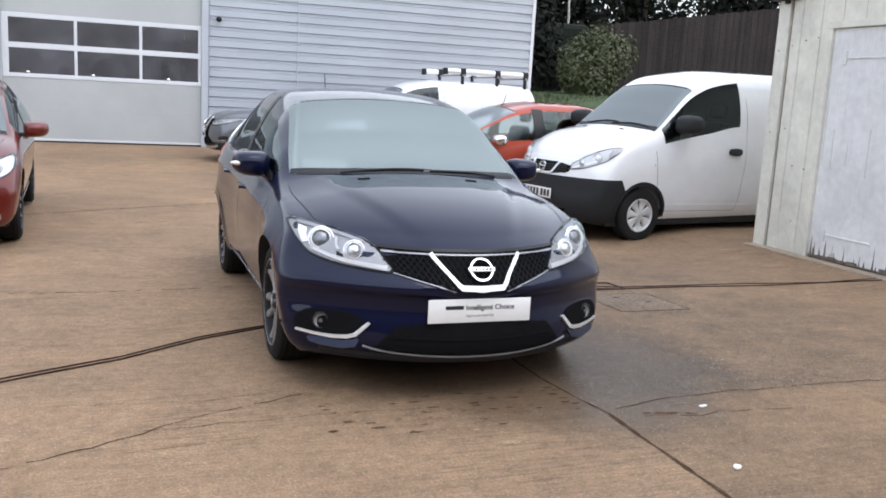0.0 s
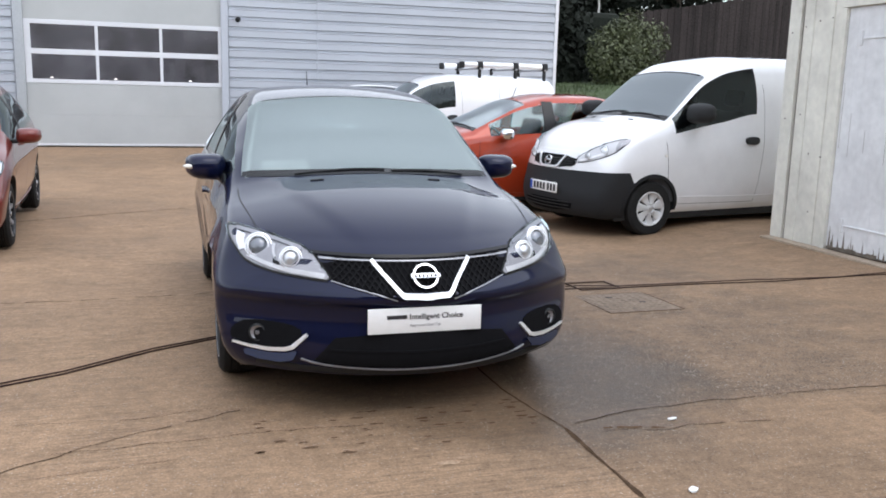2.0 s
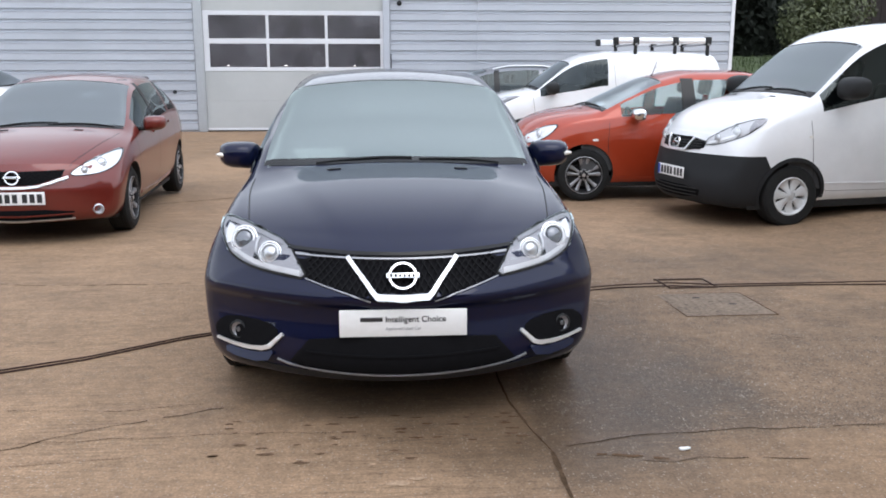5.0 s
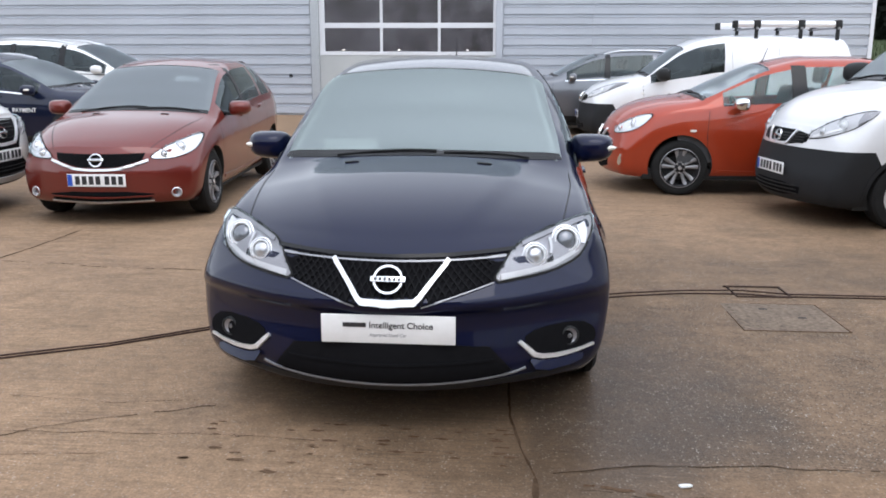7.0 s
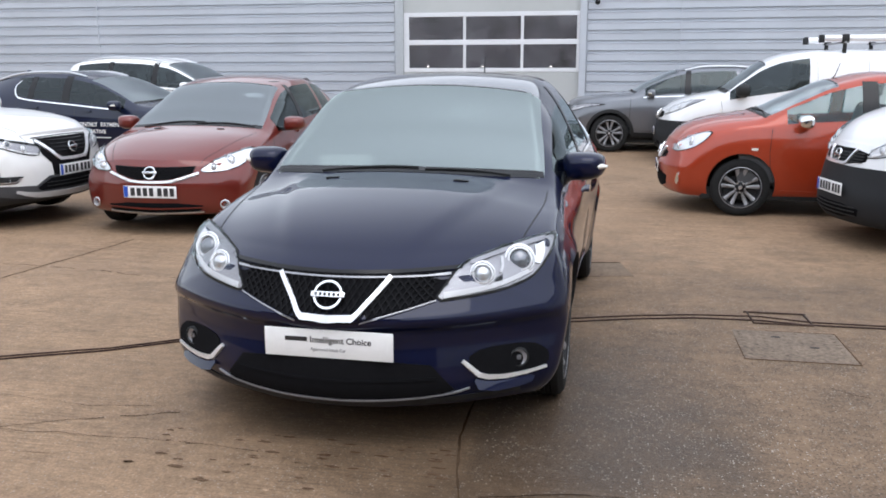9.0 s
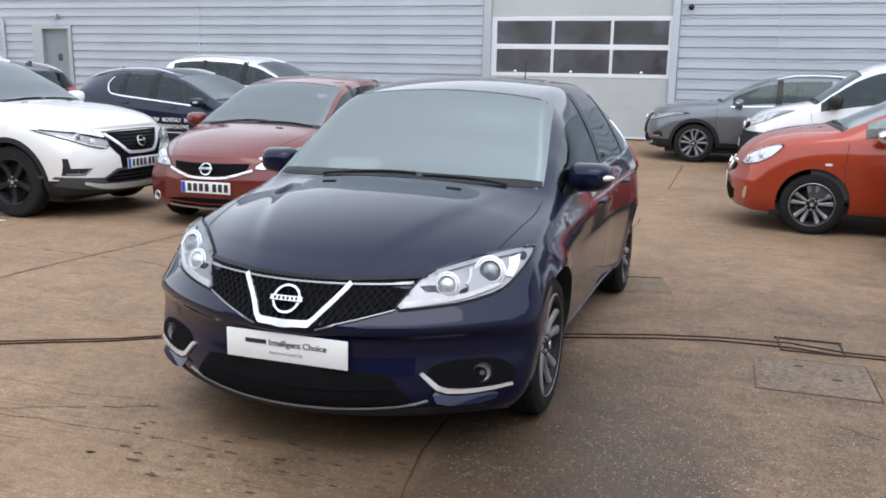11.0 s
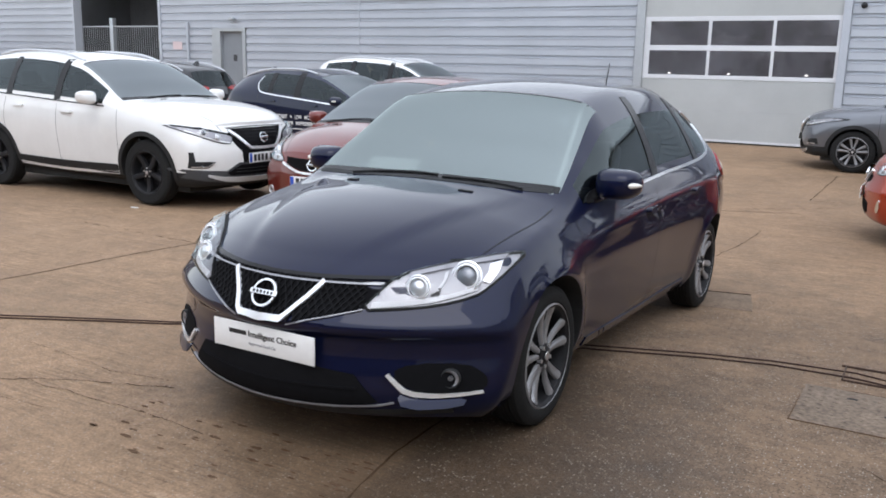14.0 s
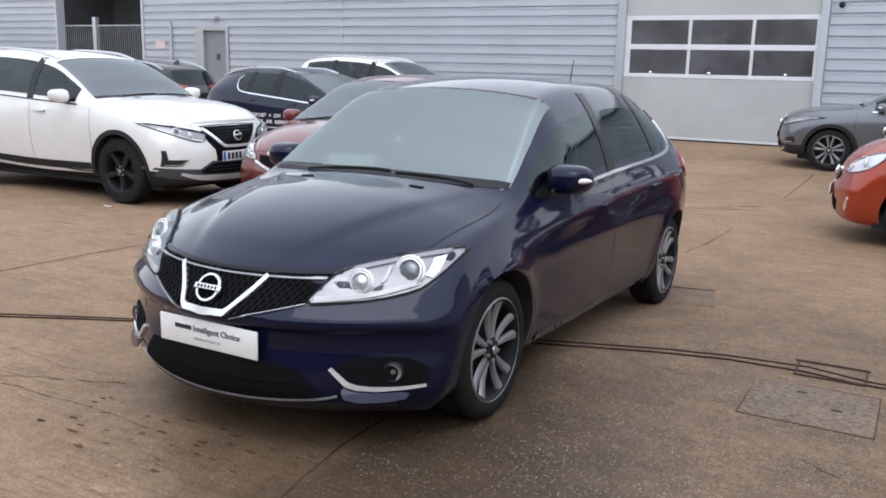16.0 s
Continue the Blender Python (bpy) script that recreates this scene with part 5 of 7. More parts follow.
apron = tagged(part("kerb", box(6.90, 7.05, -3, 8.34, -0.05, 0.014, 0.006), material("pale_kerb_concrete", (0.34, 0.27, 0.20), rough=0.8, grain=0.2, grain_size=40, stain=0.2), smooth=0), "low pale concrete strip along the shed", "kerb", kind="structure")

# plain unseen walls that close the yard behind and beside the camera
HEDGE_WALL = material("dull_brick_wall", (0.11, 0.085, 0.07), rough=0.9, grain=0.2, grain_size=12, stain=0.25, stain_size=0.4)
# wall_south is added at 6 m to keep bright horizon out of paint reflections
for nm, a in (("wall_south", (-34, 24, -11.3, -11.0)), ("wall_far_west", (-34, -33.7, -11, 34))):
    tagged(part(nm, box(*a, 0, 6.0 if nm == "wall_south" else 3.0), HEDGE_WALL, smooth=0), "plain dull brick boundary wall", "wall", kind="structure")

# ---- beyond: bank, fence, shrub, trees ----
bank = bmesh.new()
rows = []
for y, z in ((22.0, 0.0), (24.0, 0.9), (26.0, 1.55), (28.0, 1.8), (36, 2.2), (60, 2.4)):
    rows.append([bank.verts.new((x, y, z + 0.06 * math.sin(x * 1.7 + y))) for x in (10.6, 13, 15, 17, 20, 24, 30, 44)])
for a, b in zip(rows, rows[1:]):
    for i in range(7):
        bank.faces.new((a[i], a[i + 1], b[i + 1], b[i]))
for v in bank.verts:
    if v.co.y < 22.1:
        v.co.z = -0.05
tagged(part("grass_bank", bank, GRASS), "rough grass bank behind the yard", "grass", kind="structure")
tuft = bmesh.new()
rng = random.Random(3)
for k in range(2600):
    x, y = rng.uniform(11, 21), rng.uniform(23.4, 28)
    z = 0.9 + (y - 24) * 0.3 if y < 26 else 1.5 + (y - 26) * 0.14
    h, a = rng.uniform(0.08, 0.22), rng.uniform(0, 6.28)
    dx, dy = 0.02 * math.cos(a), 0.02 * math.sin(a)
    tuft.faces.new([tuft.verts.new(p) for p in ((x - dx, y - dy, z - 0.05), (x + dx, y + dy, z - 0.05), (x + rng.uniform(-.05, .05), y + rng.uniform(-.05, .05), z + h))])
tagged(part("grass_blades", tuft, GRASS, smooth=0), "uneven tufts of green grass on the bank", "grass", kind="stuff")

fence = tagged(new("timber_fence"), "tall dark-stained close-boarded timber fence", "fence")
rng = random.Random(8)
n = 0
for k in range(96):
    x = 17.4 + 0.155 * k
    top = 4.85 + 0.165 * (x - 19.1) * 0.95 + rng.uniform(-0.03, 0.03)
    part("board", box(x, x + 0.150, 31 + 0.012 * (k % 2), 31.03 + 0.012 * (k % 2), 1.6, top, 0.003, 1), FENCE, fence, smooth=0)
for z in (2.2, 4.0):
    part("rail", box(17.4, 32.3, 31.05, 31.13, z, z + 0.09), FENCE, fence, smooth=0)


def foliage(name, centre, size, count, leaf, mat, seed, label, category, lobes=9, trunk=None, kind=""):
    """Many small leaves over several uneven lobes, on stems."""
    rng = random.Random(seed)
    root = tagged(new(name), label, category, kind=kind)
    root.matrix_basis = Matrix.Translation(centre)
    lobe = [(Vector((rng.uniform(-1, 1) * size[0] * 0.6, rng.uniform(-1, 1) * size[1] * 0.6, rng.uniform(0.18, 0.85) * size[2])), rng.uniform(0.28, 0.5)) for _ in range(lobes)]
    verts, faces = [], []
    for _ in range(count):
        c, r = lobe[rng.randrange(lobes)]
        d = Vector((rng.gauss(0, 1), rng.gauss(0, 1), rng.gauss(0, 1))).normalized()
        p = c + Vector((d.x * size[0] * r, d.y * size[1] * r, d.z * size[2] * r * 0.75)) * rng.uniform(0.55, 1.08)
        if p.z < 0.02:
            p.z = rng.uniform(0.02, 0.3)
        n = (d + Vector((rng.uniform(-.8, .8), rng.uniform(-.8, .8), rng.uniform(-.2, .9)))).normalized()
        u = n.orthogonal().normalized()
        u = Matrix.Rotation(rng.uniform(0, 6.28), 3, n) @ u
        v = n.cross(u)
        s = leaf * rng.uniform(0.6, 1.3)
        i = len(verts)
        verts += [p - u * s, p + v * s * 0.45 + n * s * 0.1, p + u * s, p - v * s * 0.45 + n * s * 0.1]
        faces.append((i, i + 1, i + 2, i + 3))
    me = bpy.data.meshes.new("crown")
    me.from_pydata([tuple(v) for v in verts], [], faces)
    me.materials.append(mat)
    crown = new("crown", me)
    crown.parent = root
    th, tr = trunk or (size[2] * 0.4, 0.05)
    part("trunk", tube([(0, 0, -0.2), (0.05, 0.02, th * 0.5), (0.0, 0.0, th)], tr, 10, 0.6), BARK, root)
    for k in range(5):
        c = lobe[k % lobes][0]
        part("limb", tube([(0, 0, th * 0.6), tuple(Vector((0, 0, th * 0.6)).lerp(c, 0.5) + Vector((0, 0, 0.1))), tuple(c)], tr * 0.5, 7, 0.4), BARK, root)
    return root


foliage("shrub", (16.5, 29.2, 1.6), (1.70, 1.1, 3.0), 10500, 0.075, LEAF, 29, "bushy mid-green shrub against a dark fence", "shrub", 13)
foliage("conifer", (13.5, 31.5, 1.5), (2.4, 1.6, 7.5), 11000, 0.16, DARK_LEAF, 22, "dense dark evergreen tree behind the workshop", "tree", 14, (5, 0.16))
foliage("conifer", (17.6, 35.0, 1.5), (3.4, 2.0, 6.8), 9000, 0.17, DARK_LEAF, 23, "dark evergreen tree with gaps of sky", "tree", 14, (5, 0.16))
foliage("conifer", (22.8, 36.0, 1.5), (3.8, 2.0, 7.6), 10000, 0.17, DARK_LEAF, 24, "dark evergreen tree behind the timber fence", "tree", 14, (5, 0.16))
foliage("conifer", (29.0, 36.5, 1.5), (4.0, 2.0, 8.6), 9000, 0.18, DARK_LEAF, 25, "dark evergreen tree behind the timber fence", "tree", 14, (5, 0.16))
birch = tagged(part("birch_stem", tube([(17.2, 33.0, 1.5), (17.3, 33.0, 4.5), (17.15, 33, 9)], 0.06, 8, 0.6), material("birch_bark", (0.50, 0.49, 0.46), rough=0.8, grain=0.4, grain_size=12)), "pale birch stem among dark trees", "tree")
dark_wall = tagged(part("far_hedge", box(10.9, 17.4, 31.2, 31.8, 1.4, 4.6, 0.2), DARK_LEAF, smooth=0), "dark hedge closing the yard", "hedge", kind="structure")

# ---- the cars' forms ----
def sized(k):
    return Matrix.Scale(k, 4)


def variant(base, **kw):
    d = dict(base)
    d.update(kw)
    return d


def arch_lip(y, r, z, width, a0=-8, a1=188):
    return ([(y - r * math.cos(radians(a0 + (a1 - a0) * k / 16)), z + r * math.sin(radians(a0 + (a1 - a0) * k / 16))) for k in range(17)], width)


MESH = material("grille_mesh_black", (0.008, 0.008, 0.009), rough=0.8, spec=0.10, grain=0.1, grain_size=100)
INTAKE = material("intake_black", (0.007, 0.007, 0.008), rough=0.85, spec=0.05, grain=0.1)

HATCH = dict(
    length=4.38, wheel_r=0.322, rim_r=0.222, arch=0.362, axles=[0.915, 3.605], wheel_style="twin", wheel_in=0.028,
    top=[(0, .752), (.12, .800), (.4, .872), (.8, .942), (1.38, 1.015), (1.7, 1.19), (2.22, 1.445), (2.7, 1.515), (3.2, 1.525), (3.75, 1.47), (4.05, 1.38), (4.25, 1.12), (4.38, .95)],
    belt=[(0, .60), (.25, .72), (.6, .82), (1.0, .885), (1.4, .93), (2.4, .965), (3.4, 1.03), (4.0, 1.06), (4.38, .88)],
    half=[(0, .845), (.12, .875), (.4, .892), (.9, .90), (1.5, .89), (2.6, .89), (3.6, .905), (4.05, .87), (4.38, .76)],
    edge=[(0, .56), (.3, .68), (.8, .735), (1.38, .755), (2.22, .635), (3.0, .605), (3.8, .55), (4.1, .52), (4.38, .60)],
    crown=[(0, .03), (.5, .045), (1.38, .055), (1.7, .05), (2.22, .05), (3.0, .045), (4.38, .04)],
    sill=[(0, .180), (.5, .175), (1.0, .19), (2.2, .20), (3.6, .22), (4.38, .30)],
    rake=[(.17, .09), (.23, .03), (.30, .008), (.38, .018), (.46, .034), (.51, .030), (.545, .006), (.575, .008), (.64, .055), (.72, .11), (.80, .17)],
    tail=[(.2, .05), (.6, 0), (1.0, .05), (1.4, .2)],
    nose=0.52, screen=(1.38, 2.22), back=(4.06, 4.30), windows=[(1.52, 2.32), (2.40, 3.16), (3.24, 3.66)],
    marks=[1.38, 1.52, 2.22, 2.32, 2.40, 3.16, 3.24, 3.66, 4.06, 4.30], mirror=(0.955, 1.58, 1.03),
    seams=[([(1.30, .93), (1.28, .6), (1.34, .30)], .008), ([(2.35, .95), (2.35, .5), (2.30, .27)], .008), ([(3.30, 1.0), (3.33, .8), (3.22, .55), (3.05, .30)], .008),
           ([(1.34, .29), (2.4, .26), (3.05, .30)], .007)],
    handles=[(2.15, .86), (3.05, .91)], top_seams=[([(.735, .50), (.775, .75), (.80, 1.0), (.785, 1.32)], .008)],
    antenna=(3.72, 0.22), seat_up=0.02,
    side_strips=[([(1.55, .945), (2.4, .975), (3.2, 1.035), (3.62, 1.09), (3.72, 1.20), (3.70, 1.30)], .016, CHROME, "window_strip"),
                 ([(1.46, .26), (2.4, .235), (3.1, .26)], .05, NAVY, "sill_moulding")],
    side_patches=[([(2.305, .985), (2.415, .985), (2.415, 1.43), (2.32, 1.43)], GLOSS_BLACK, "pillar_trim", .004),
                  ([(3.145, 1.045), (3.255, 1.05), (3.24, 1.42), (3.15, 1.42)], GLOSS_BLACK, "pillar_trim", .004),
                  (rounded([(3.98, 1.02), (4.10, 1.10), (4.22, 1.05), (4.24, .86), (4.12, .84), (4.02, .90), (3.90, .92)], 1), RED_LAMP, "tail_light", .012),
                  (rounded([(4.02, .97), (4.10, 1.02), (4.16, .98), (4.12, .92), (3.99, .935)], 1), AMBER, "tail_light_lens", .016)],
)


# the navy hatchback stands with its tail a little lower, where the yard falls away
HERO = variant(
    HATCH, fine=2, cant=2, screen_glass=SCREEN, length=4.50, wheel_r=0.322, rim_r=0.236, waist=0.60, tuck=0.075, arch=0.3571, axles=[0.905, 3.66], drops=(0.0, 0.085), wheel_in=0.030, flare=0.016, bonnet_flat=0.5,
    top=[(0, .752), (.12, .802), (.4, .880), (.8, .962), (1.22, 1.026), (1.58, 1.230), (1.98, 1.452), (2.6, 1.520), (3.1, 1.515), (3.7, 1.435), (4.12, 1.325), (4.36, 1.04), (4.50, .84)],
    belt=[(0, .60), (.2, .735), (.4, .803), (.8, .872), (1.0, .898), (1.4, .928), (2.4, .955), (3.4, .975), (4.0, .965), (4.50, .78)],
    half=[(0, .905), (.12, .922), (.4, .928), (.9, .922), (1.5, .910), (2.6, .910), (3.66, .940), (4.15, .90), (4.50, .79)],
    edge=[(0, .56), (.3, .66), (.8, .735), (1.22, .750), (1.98, .630), (3.0, .595), (3.8, .52), (4.2, .49), (4.50, .58)],
    crown=[(0, .03), (.4, .065), (.9, .080), (1.22, .062), (1.58, .05), (1.98, .05), (3.0, .045), (4.50, .04)],
    sill=[(0, .180), (.5, .175), (1.0, .19), (2.2, .165), (3.66, .14), (4.50, .22)],
    shoulder=[(0, .05), (.5, .085), (1.3, .085), (1.8, .050), (3.2, .048), (4.50, .05)], line=[(.9, .80), (1.6, .815), (2.6, .84), (3.6, .87), (4.3, .88)],
    rake=[(.17, .09), (.23, .03), (.30, .008), (.38, .018), (.46, .036), (.515, .032), (.55, .004), (.572, .003), (.605, .030), (.645, .066), (.72, .115), (.80, .17)],
    screen=(1.22, 1.98), back=(4.14, 4.36), windows=[(1.40, 2.40), (2.48, 3.26), (3.32, 3.70)],
    marks=[1.22, 1.40, 1.98, 2.40, 2.48, 3.26, 3.32, 3.70, 4.14, 4.36], mirror=(0.912, 1.63, 1.025), mirror_size=1.04,
    seams=[([(1.26, .88), (1.25, .6), (1.33, .27)], .008), ([(2.42, .93), (2.42, .5), (2.38, .22)], .008), ([(3.36, .94), (3.38, .78), (3.26, .52), (3.08, .24)], .008),
           ([(1.34, .26), (2.4, .21), (3.08, .22)], .007)],
    handles=[(2.28, .815), (3.18, .835)], handle_mat=NAVY, top_seams=[([(.695, .46), (.735, .75), (.765, 1.0), (.760, 1.17)], .008)],
    antenna=(3.80, 0.22),
    side_strips=[([(1.50, .945), (2.4, .982), (3.2, 1.002), (3.60, 1.03), (3.76, 1.10), (3.80, 1.22), (3.76, 1.30)], .018, CHROME, "window_strip"),
                 ([(1.44, .24), (2.4, .205), (3.15, .205)], .05, NAVY, "sill_moulding")],
    side_patches=[([(2.385, .975), (2.495, .98), (2.50, 1.43), (2.41, 1.43)], GLOSS_BLACK, "pillar_trim", .004),
                  ([(3.245, 1.0), (3.335, 1.005), (3.34, 1.40), (3.25, 1.41)], GLOSS_BLACK, "pillar_trim", .004),
                  (rounded([(1.40, .935), (1.60, .95), (1.60, 1.01), (1.47, .985)], 1), GLOSS_BLACK, "mirror_base", .006),
                  (rounded([(3.92, .98), (4.12, 1.03), (4.28, .98), (4.32, .80), (4.18, .76), (4.04, .82), (3.86, .87)], 1), RED_LAMP, "tail_light", .012),
                  (rounded([(3.98, .93), (4.12, .97), (4.20, .92), (4.16, .85), (3.98, .885)], 1), AMBER, "tail_light_lens", .016)],
)


def honeycomb(shell, outline_top, outline_low, half_w, step, parent, mat, view="front", lift=.010):
    """Slanting bars both ways between a lower and an upper edge: a woven grille."""
    n = int(2 * half_w / step)
    for k in range(-n // 2 - 3, n // 2 + 4):
        for sgn in (1, -1):
            line = []
            for j in range(9):
                t = j / 8
                x = k * step + sgn * (t - 0.5) * step * 3.2
                if abs(x) > half_w:
                    continue
                z = outline_low(abs(x)) + (outline_top(abs(x)) - outline_low(abs(x))) * t
                line.append((x, z))
            if len(line) > 2:
                part("grille_bar", shell.patch(view, ribbon(line, .006), lift, .006, .06), mat, parent)


def vee_trim(root, shell, pts, w, mat=BRIGHT_TRIM, lift=.020):
    part("grille_vee", shell.patch("front", ribbon(pts, w), lift, lift + .003, .03, .003), mat, root, "polished chrome V-shaped trim")


def fog_lamps(root, shell, x, z, r, ring=CHROME, turn=20, lamp_mat=REFLECTOR):
    for sgn in (1, -1):
        p, nrm = shell.hit("front", sgn * x, z)
        fog = new("fog_lamp")
        fog.parent = root
        fog.matrix_basis = Matrix.Translation(p) @ pose(0, 0, 0, 0, 0, turn * sgn)
        part("ring", lathe([(r * 1.15, .006), (r * 1.15, -.010), (r, -.014), (r * .92, -.006)], 28, "y"), ring, fog)
        part("reflector", lathe([(r * .92, -.006), (r * .5, .002), (.001, .004)], 28, "y"), lamp_mat, fog)
        part("bulb_shield", lathe([(r * .35, .0), (r * .30, -.008), (.001, -.010)], 16, "y"), BULB, fog)


def hero_front(root, shell, s, paint):
    headlamp(root, shell, [(.405, .632), (.45, .700), (.492, .758), (.60, .788), (.70, .808), (.80, .824), (.842, .822), (.838, .775), (.80, .715), (.765, .682), (.66, .655), (.52, .640)], soft=1, base=LAMP_PALE,
             bowls=[(.578, .716, .054, SATIN), (.712, .750, .066, BULB)],
             strips=[([(.44, .650), (.56, .662), (.67, .678), (.765, .710)], lambda t: .024 - .010 * t, FROSTED, "running_light"),
                     ([(.525, .757), (.62, .780), (.74, .804), (.80, .813)], .014, LAMP_GREY, "lamp_brow"),
                     ([(.782, .796), (.792, .764), (.782, .730)], lambda t: .040 - .012 * t, REFLECTOR, "side_reflector"),
                     ([(.640, .765), (.650, .735), (.645, .712)], .010, FROSTED, "lamp_divider"),
                     # black wedge paints the shadow between the bowls
                     ([(.628, .690), (.655, .694)], lambda t: .006 + .022 * t, GLOSS_BLACK, "lamp_housing")])
    part("grille_back", shell.patch("front", [(-.49, .738), (-.3, .736), (0, .735), (.3, .736), (.49, .738), (.42, .64), (.2, .585), (.11, .560), (-.11, .560), (-.2, .585), (-.42, .64)], .003, .005, .04), INTAKE, root)
    honeycomb(shell, lambda x: .733, lambda x: .566 + max(0, (x - .10)) * .24, .41, .030, root, MESH)
    for sgn in (1, -1):
        part("grille_edge", shell.patch("front", ribbon([(sgn * u, v) for u, v in ((.415, .634), (.30, .604), (.20, .580), (.135, .562))], .0035), .008, .008, .04), LAMP_GREY, root)
    part("bonnet_edge", shell.patch("front", ribbon(soft_line([(-.50, .748), (-.25, .742), (0, .740), (.25, .742), (.50, .748)], 2), .012), .006, .007, .04), GLOSS_BLACK, root)
    part("grille_top_trim", shell.patch("front", ribbon(soft_line([(-.46, .726), (-.25, .722), (0, .720), (.25, .722), (.46, .726)], 2), .006), .012, .010, .04), LAMP_GREY, root)
    vee_trim(root, shell, [(-.232, .726), (-.222, .712), (-.125, .592), (-.104, .577), (0, .574), (.104, .577), (.125, .592), (.222, .712), (.232, .726)], .0185, lift=.016)
    make_badge(root, shell, .664, .063)
    plate = number_plate(root, shell, 0.0, .466, .54, .118, band=False)
    part("brand_bar", box(-.182, -.088, -.0055, -.0035, .008, .026), INK, plate)
    lettering("plate_lettering", "Intelligent Choice", .036, INK, plate, pose(.052, -.0045, .016, 90), width=.255)
    lettering("plate_small_lettering", "Approved Used Car", .018, INK_GREY, plate, pose(0, -.0045, -.024, 90), width=.15)
    lower = [(-.38, .405), (.38, .405), (.47, .30), (.50, .262), (.3, .245), (0, .24), (-.3, .245), (-.50, .262), (-.47, .30)]
    part("lower_intake", shell.patch("front", rounded(lower, 1), .006, .008, .02), INTAKE, root)
    for z in (.325,):
        part("intake_slat", shell.patch("front", ribbon([(-.42, z), (0, z - .004), (.42, z)], .010), .012, .008, .05), INTAKE, root)
    lip = [(-.55, .272), (-.48, .252), (-.25, .236), (0, .232), (.25, .236), (.48, .252), (.55, .272)]
    part("lower_lip", shell.patch("front", ribbon(soft_line(lip, 2), .006), .008, .01, .04), LAMP_GREY, root)
    part("under_lip", shell.patch("front", ribbon(soft_line([(-.74, .235), (-.45, .222), (0, .212), (.45, .222), (.74, .235)], 2), .024), .004, .006, .05), PLASTIC, root)
    for sgn in (1, -1):
        fog = [(sgn * u, v) for u, v in ((.53, .392), (.60, .43), (.78, .43), (.845, .385), (.855, .345), (.835, .318), (.68, .310), (.60, .325))]
        part("fog_recess", shell.patch("front", rounded(fog, 1), .004, .006, .02), INTAKE, root)
        strip = [(sgn * u, v) for u, v in ((.522, .385), (.545, .362), (.585, .322), (.62, .309), (.68, .304), (.76, .306), (.84, .316))]
        part("fog_strip", shell.patch("front", ribbon(strip, lambda t: .020 - .010 * abs(t - .4) * 1.6), .012, .014, .03, .003), BRIGHT_TRIM, root)
        ledge = shell.patch("front", rounded([(sgn * u, v) for u, v in ((.56, .312), (.62, .293), (.70, .290), (.80, .296), (.79, .262), (.60, .255))], 1), .004, .006, .02)
        for v in ledge.verts:
            v.co.y -= 0.045 * min(1.2, max(0, (.308 - v.co.z) / .05))
        part("fog_ledge", ledge, paint, root)
    fog_lamps(root, shell, .735, .372, .036, PLASTIC, 20, LAMP_GREY)
    # registration sticker and papers on the dashboard
    part("paper", box(-.15, .15, -.075, .075, 0, .004), LINING, root, "pale paper lying on the dashboard", m=pose(-.44, 1.62, 1.015, 30, 0, 14))


hatchback = build_car("hatchback_car", HERO, NAVY, pose(1.797, 4.02, 0, 0, 0, -0.35),
                      "dark navy five-door hatchback with white show plate, parked on concrete", hero_front)

# the burnt red compact
COMPACT = variant(
    HATCH, length=4.10, wheel_r=0.30, rim_r=0.20, arch=0.335, axles=[0.79, 3.39], wheel_style="multi",
    top=[(0, .715), (.10, .765), (.35, .84), (.7, .915), (1.02, .975), (1.4, 1.15), (1.95, 1.39), (2.4, 1.455), (2.9, 1.46), (3.5, 1.40), (3.85, 1.30), (4.0, 1.1), (4.10, .95)],
    belt=[(0, .55), (.25, .68), (.6, .78), (1.0, .855), (2.2, .92), (3.2, .98), (3.8, 1.0), (4.10, .86)],
    half=[(0, .79), (.12, .82), (.4, .84), (.8, .848), (1.5, .848), (2.6, .848), (3.4, .848), (3.85, .82), (4.10, .74)],
    edge=[(0, .56), (.3, .66), (.7, .71), (1.02, .72), (1.95, .60), (2.8, .58), (3.6, .55), (4.10, .58)],
    crown=[(0, .03), (.5, .05), (1.02, .055), (1.95, .05), (3.0, .045), (4.10, .04)],
    sill=[(0, .19), (.5, .19), (1.0, .20), (2.2, .21), (3.4, .23), (4.10, .30)],
    rake=[(.18, .10), (.22, .03), (.30, .0), (.45, .0), (.55, .02), (.65, .06), (.75, .12), (.85, .2)], nose=0.44,
    screen=(1.02, 1.95), back=(3.80, 4.02), windows=[(1.30, 2.08), (2.16, 2.90), (2.98, 3.42)],
    marks=[1.02, 1.30, 1.95, 2.08, 2.16, 2.90, 2.98, 3.42, 3.80, 4.02], mirror=(0.935, 1.42, .97), mirror_lamp=False,
    seams=[([(1.08, .93), (1.08, .6), (1.14, .30)], .008), ([(2.12, .95), (2.12, .5), (2.10, .27)], .008), ([(3.02, 1.0), (3.06, .8), (2.98, .55), (2.86, .30)], .008)],
    handles=[(1.95, .86), (2.80, .91)], top_seams=[([(.44, .16), (.56, .40), (.66, .75), (.69, .95)], .008)], antenna=None,
    side_strips=[([(1.22, .30), (2.0, .27), (2.85, .30)], .03, RED, "sill_moulding")],
    side_patches=[([(2.065, .965), (2.175, .965), (2.16, 1.39), (2.08, 1.39)], GLOSS_BLACK, "pillar_trim", .004)],
    wipers=((-.55, .10, .05), (.02, .62, .05)), cowl_bow=0.8)


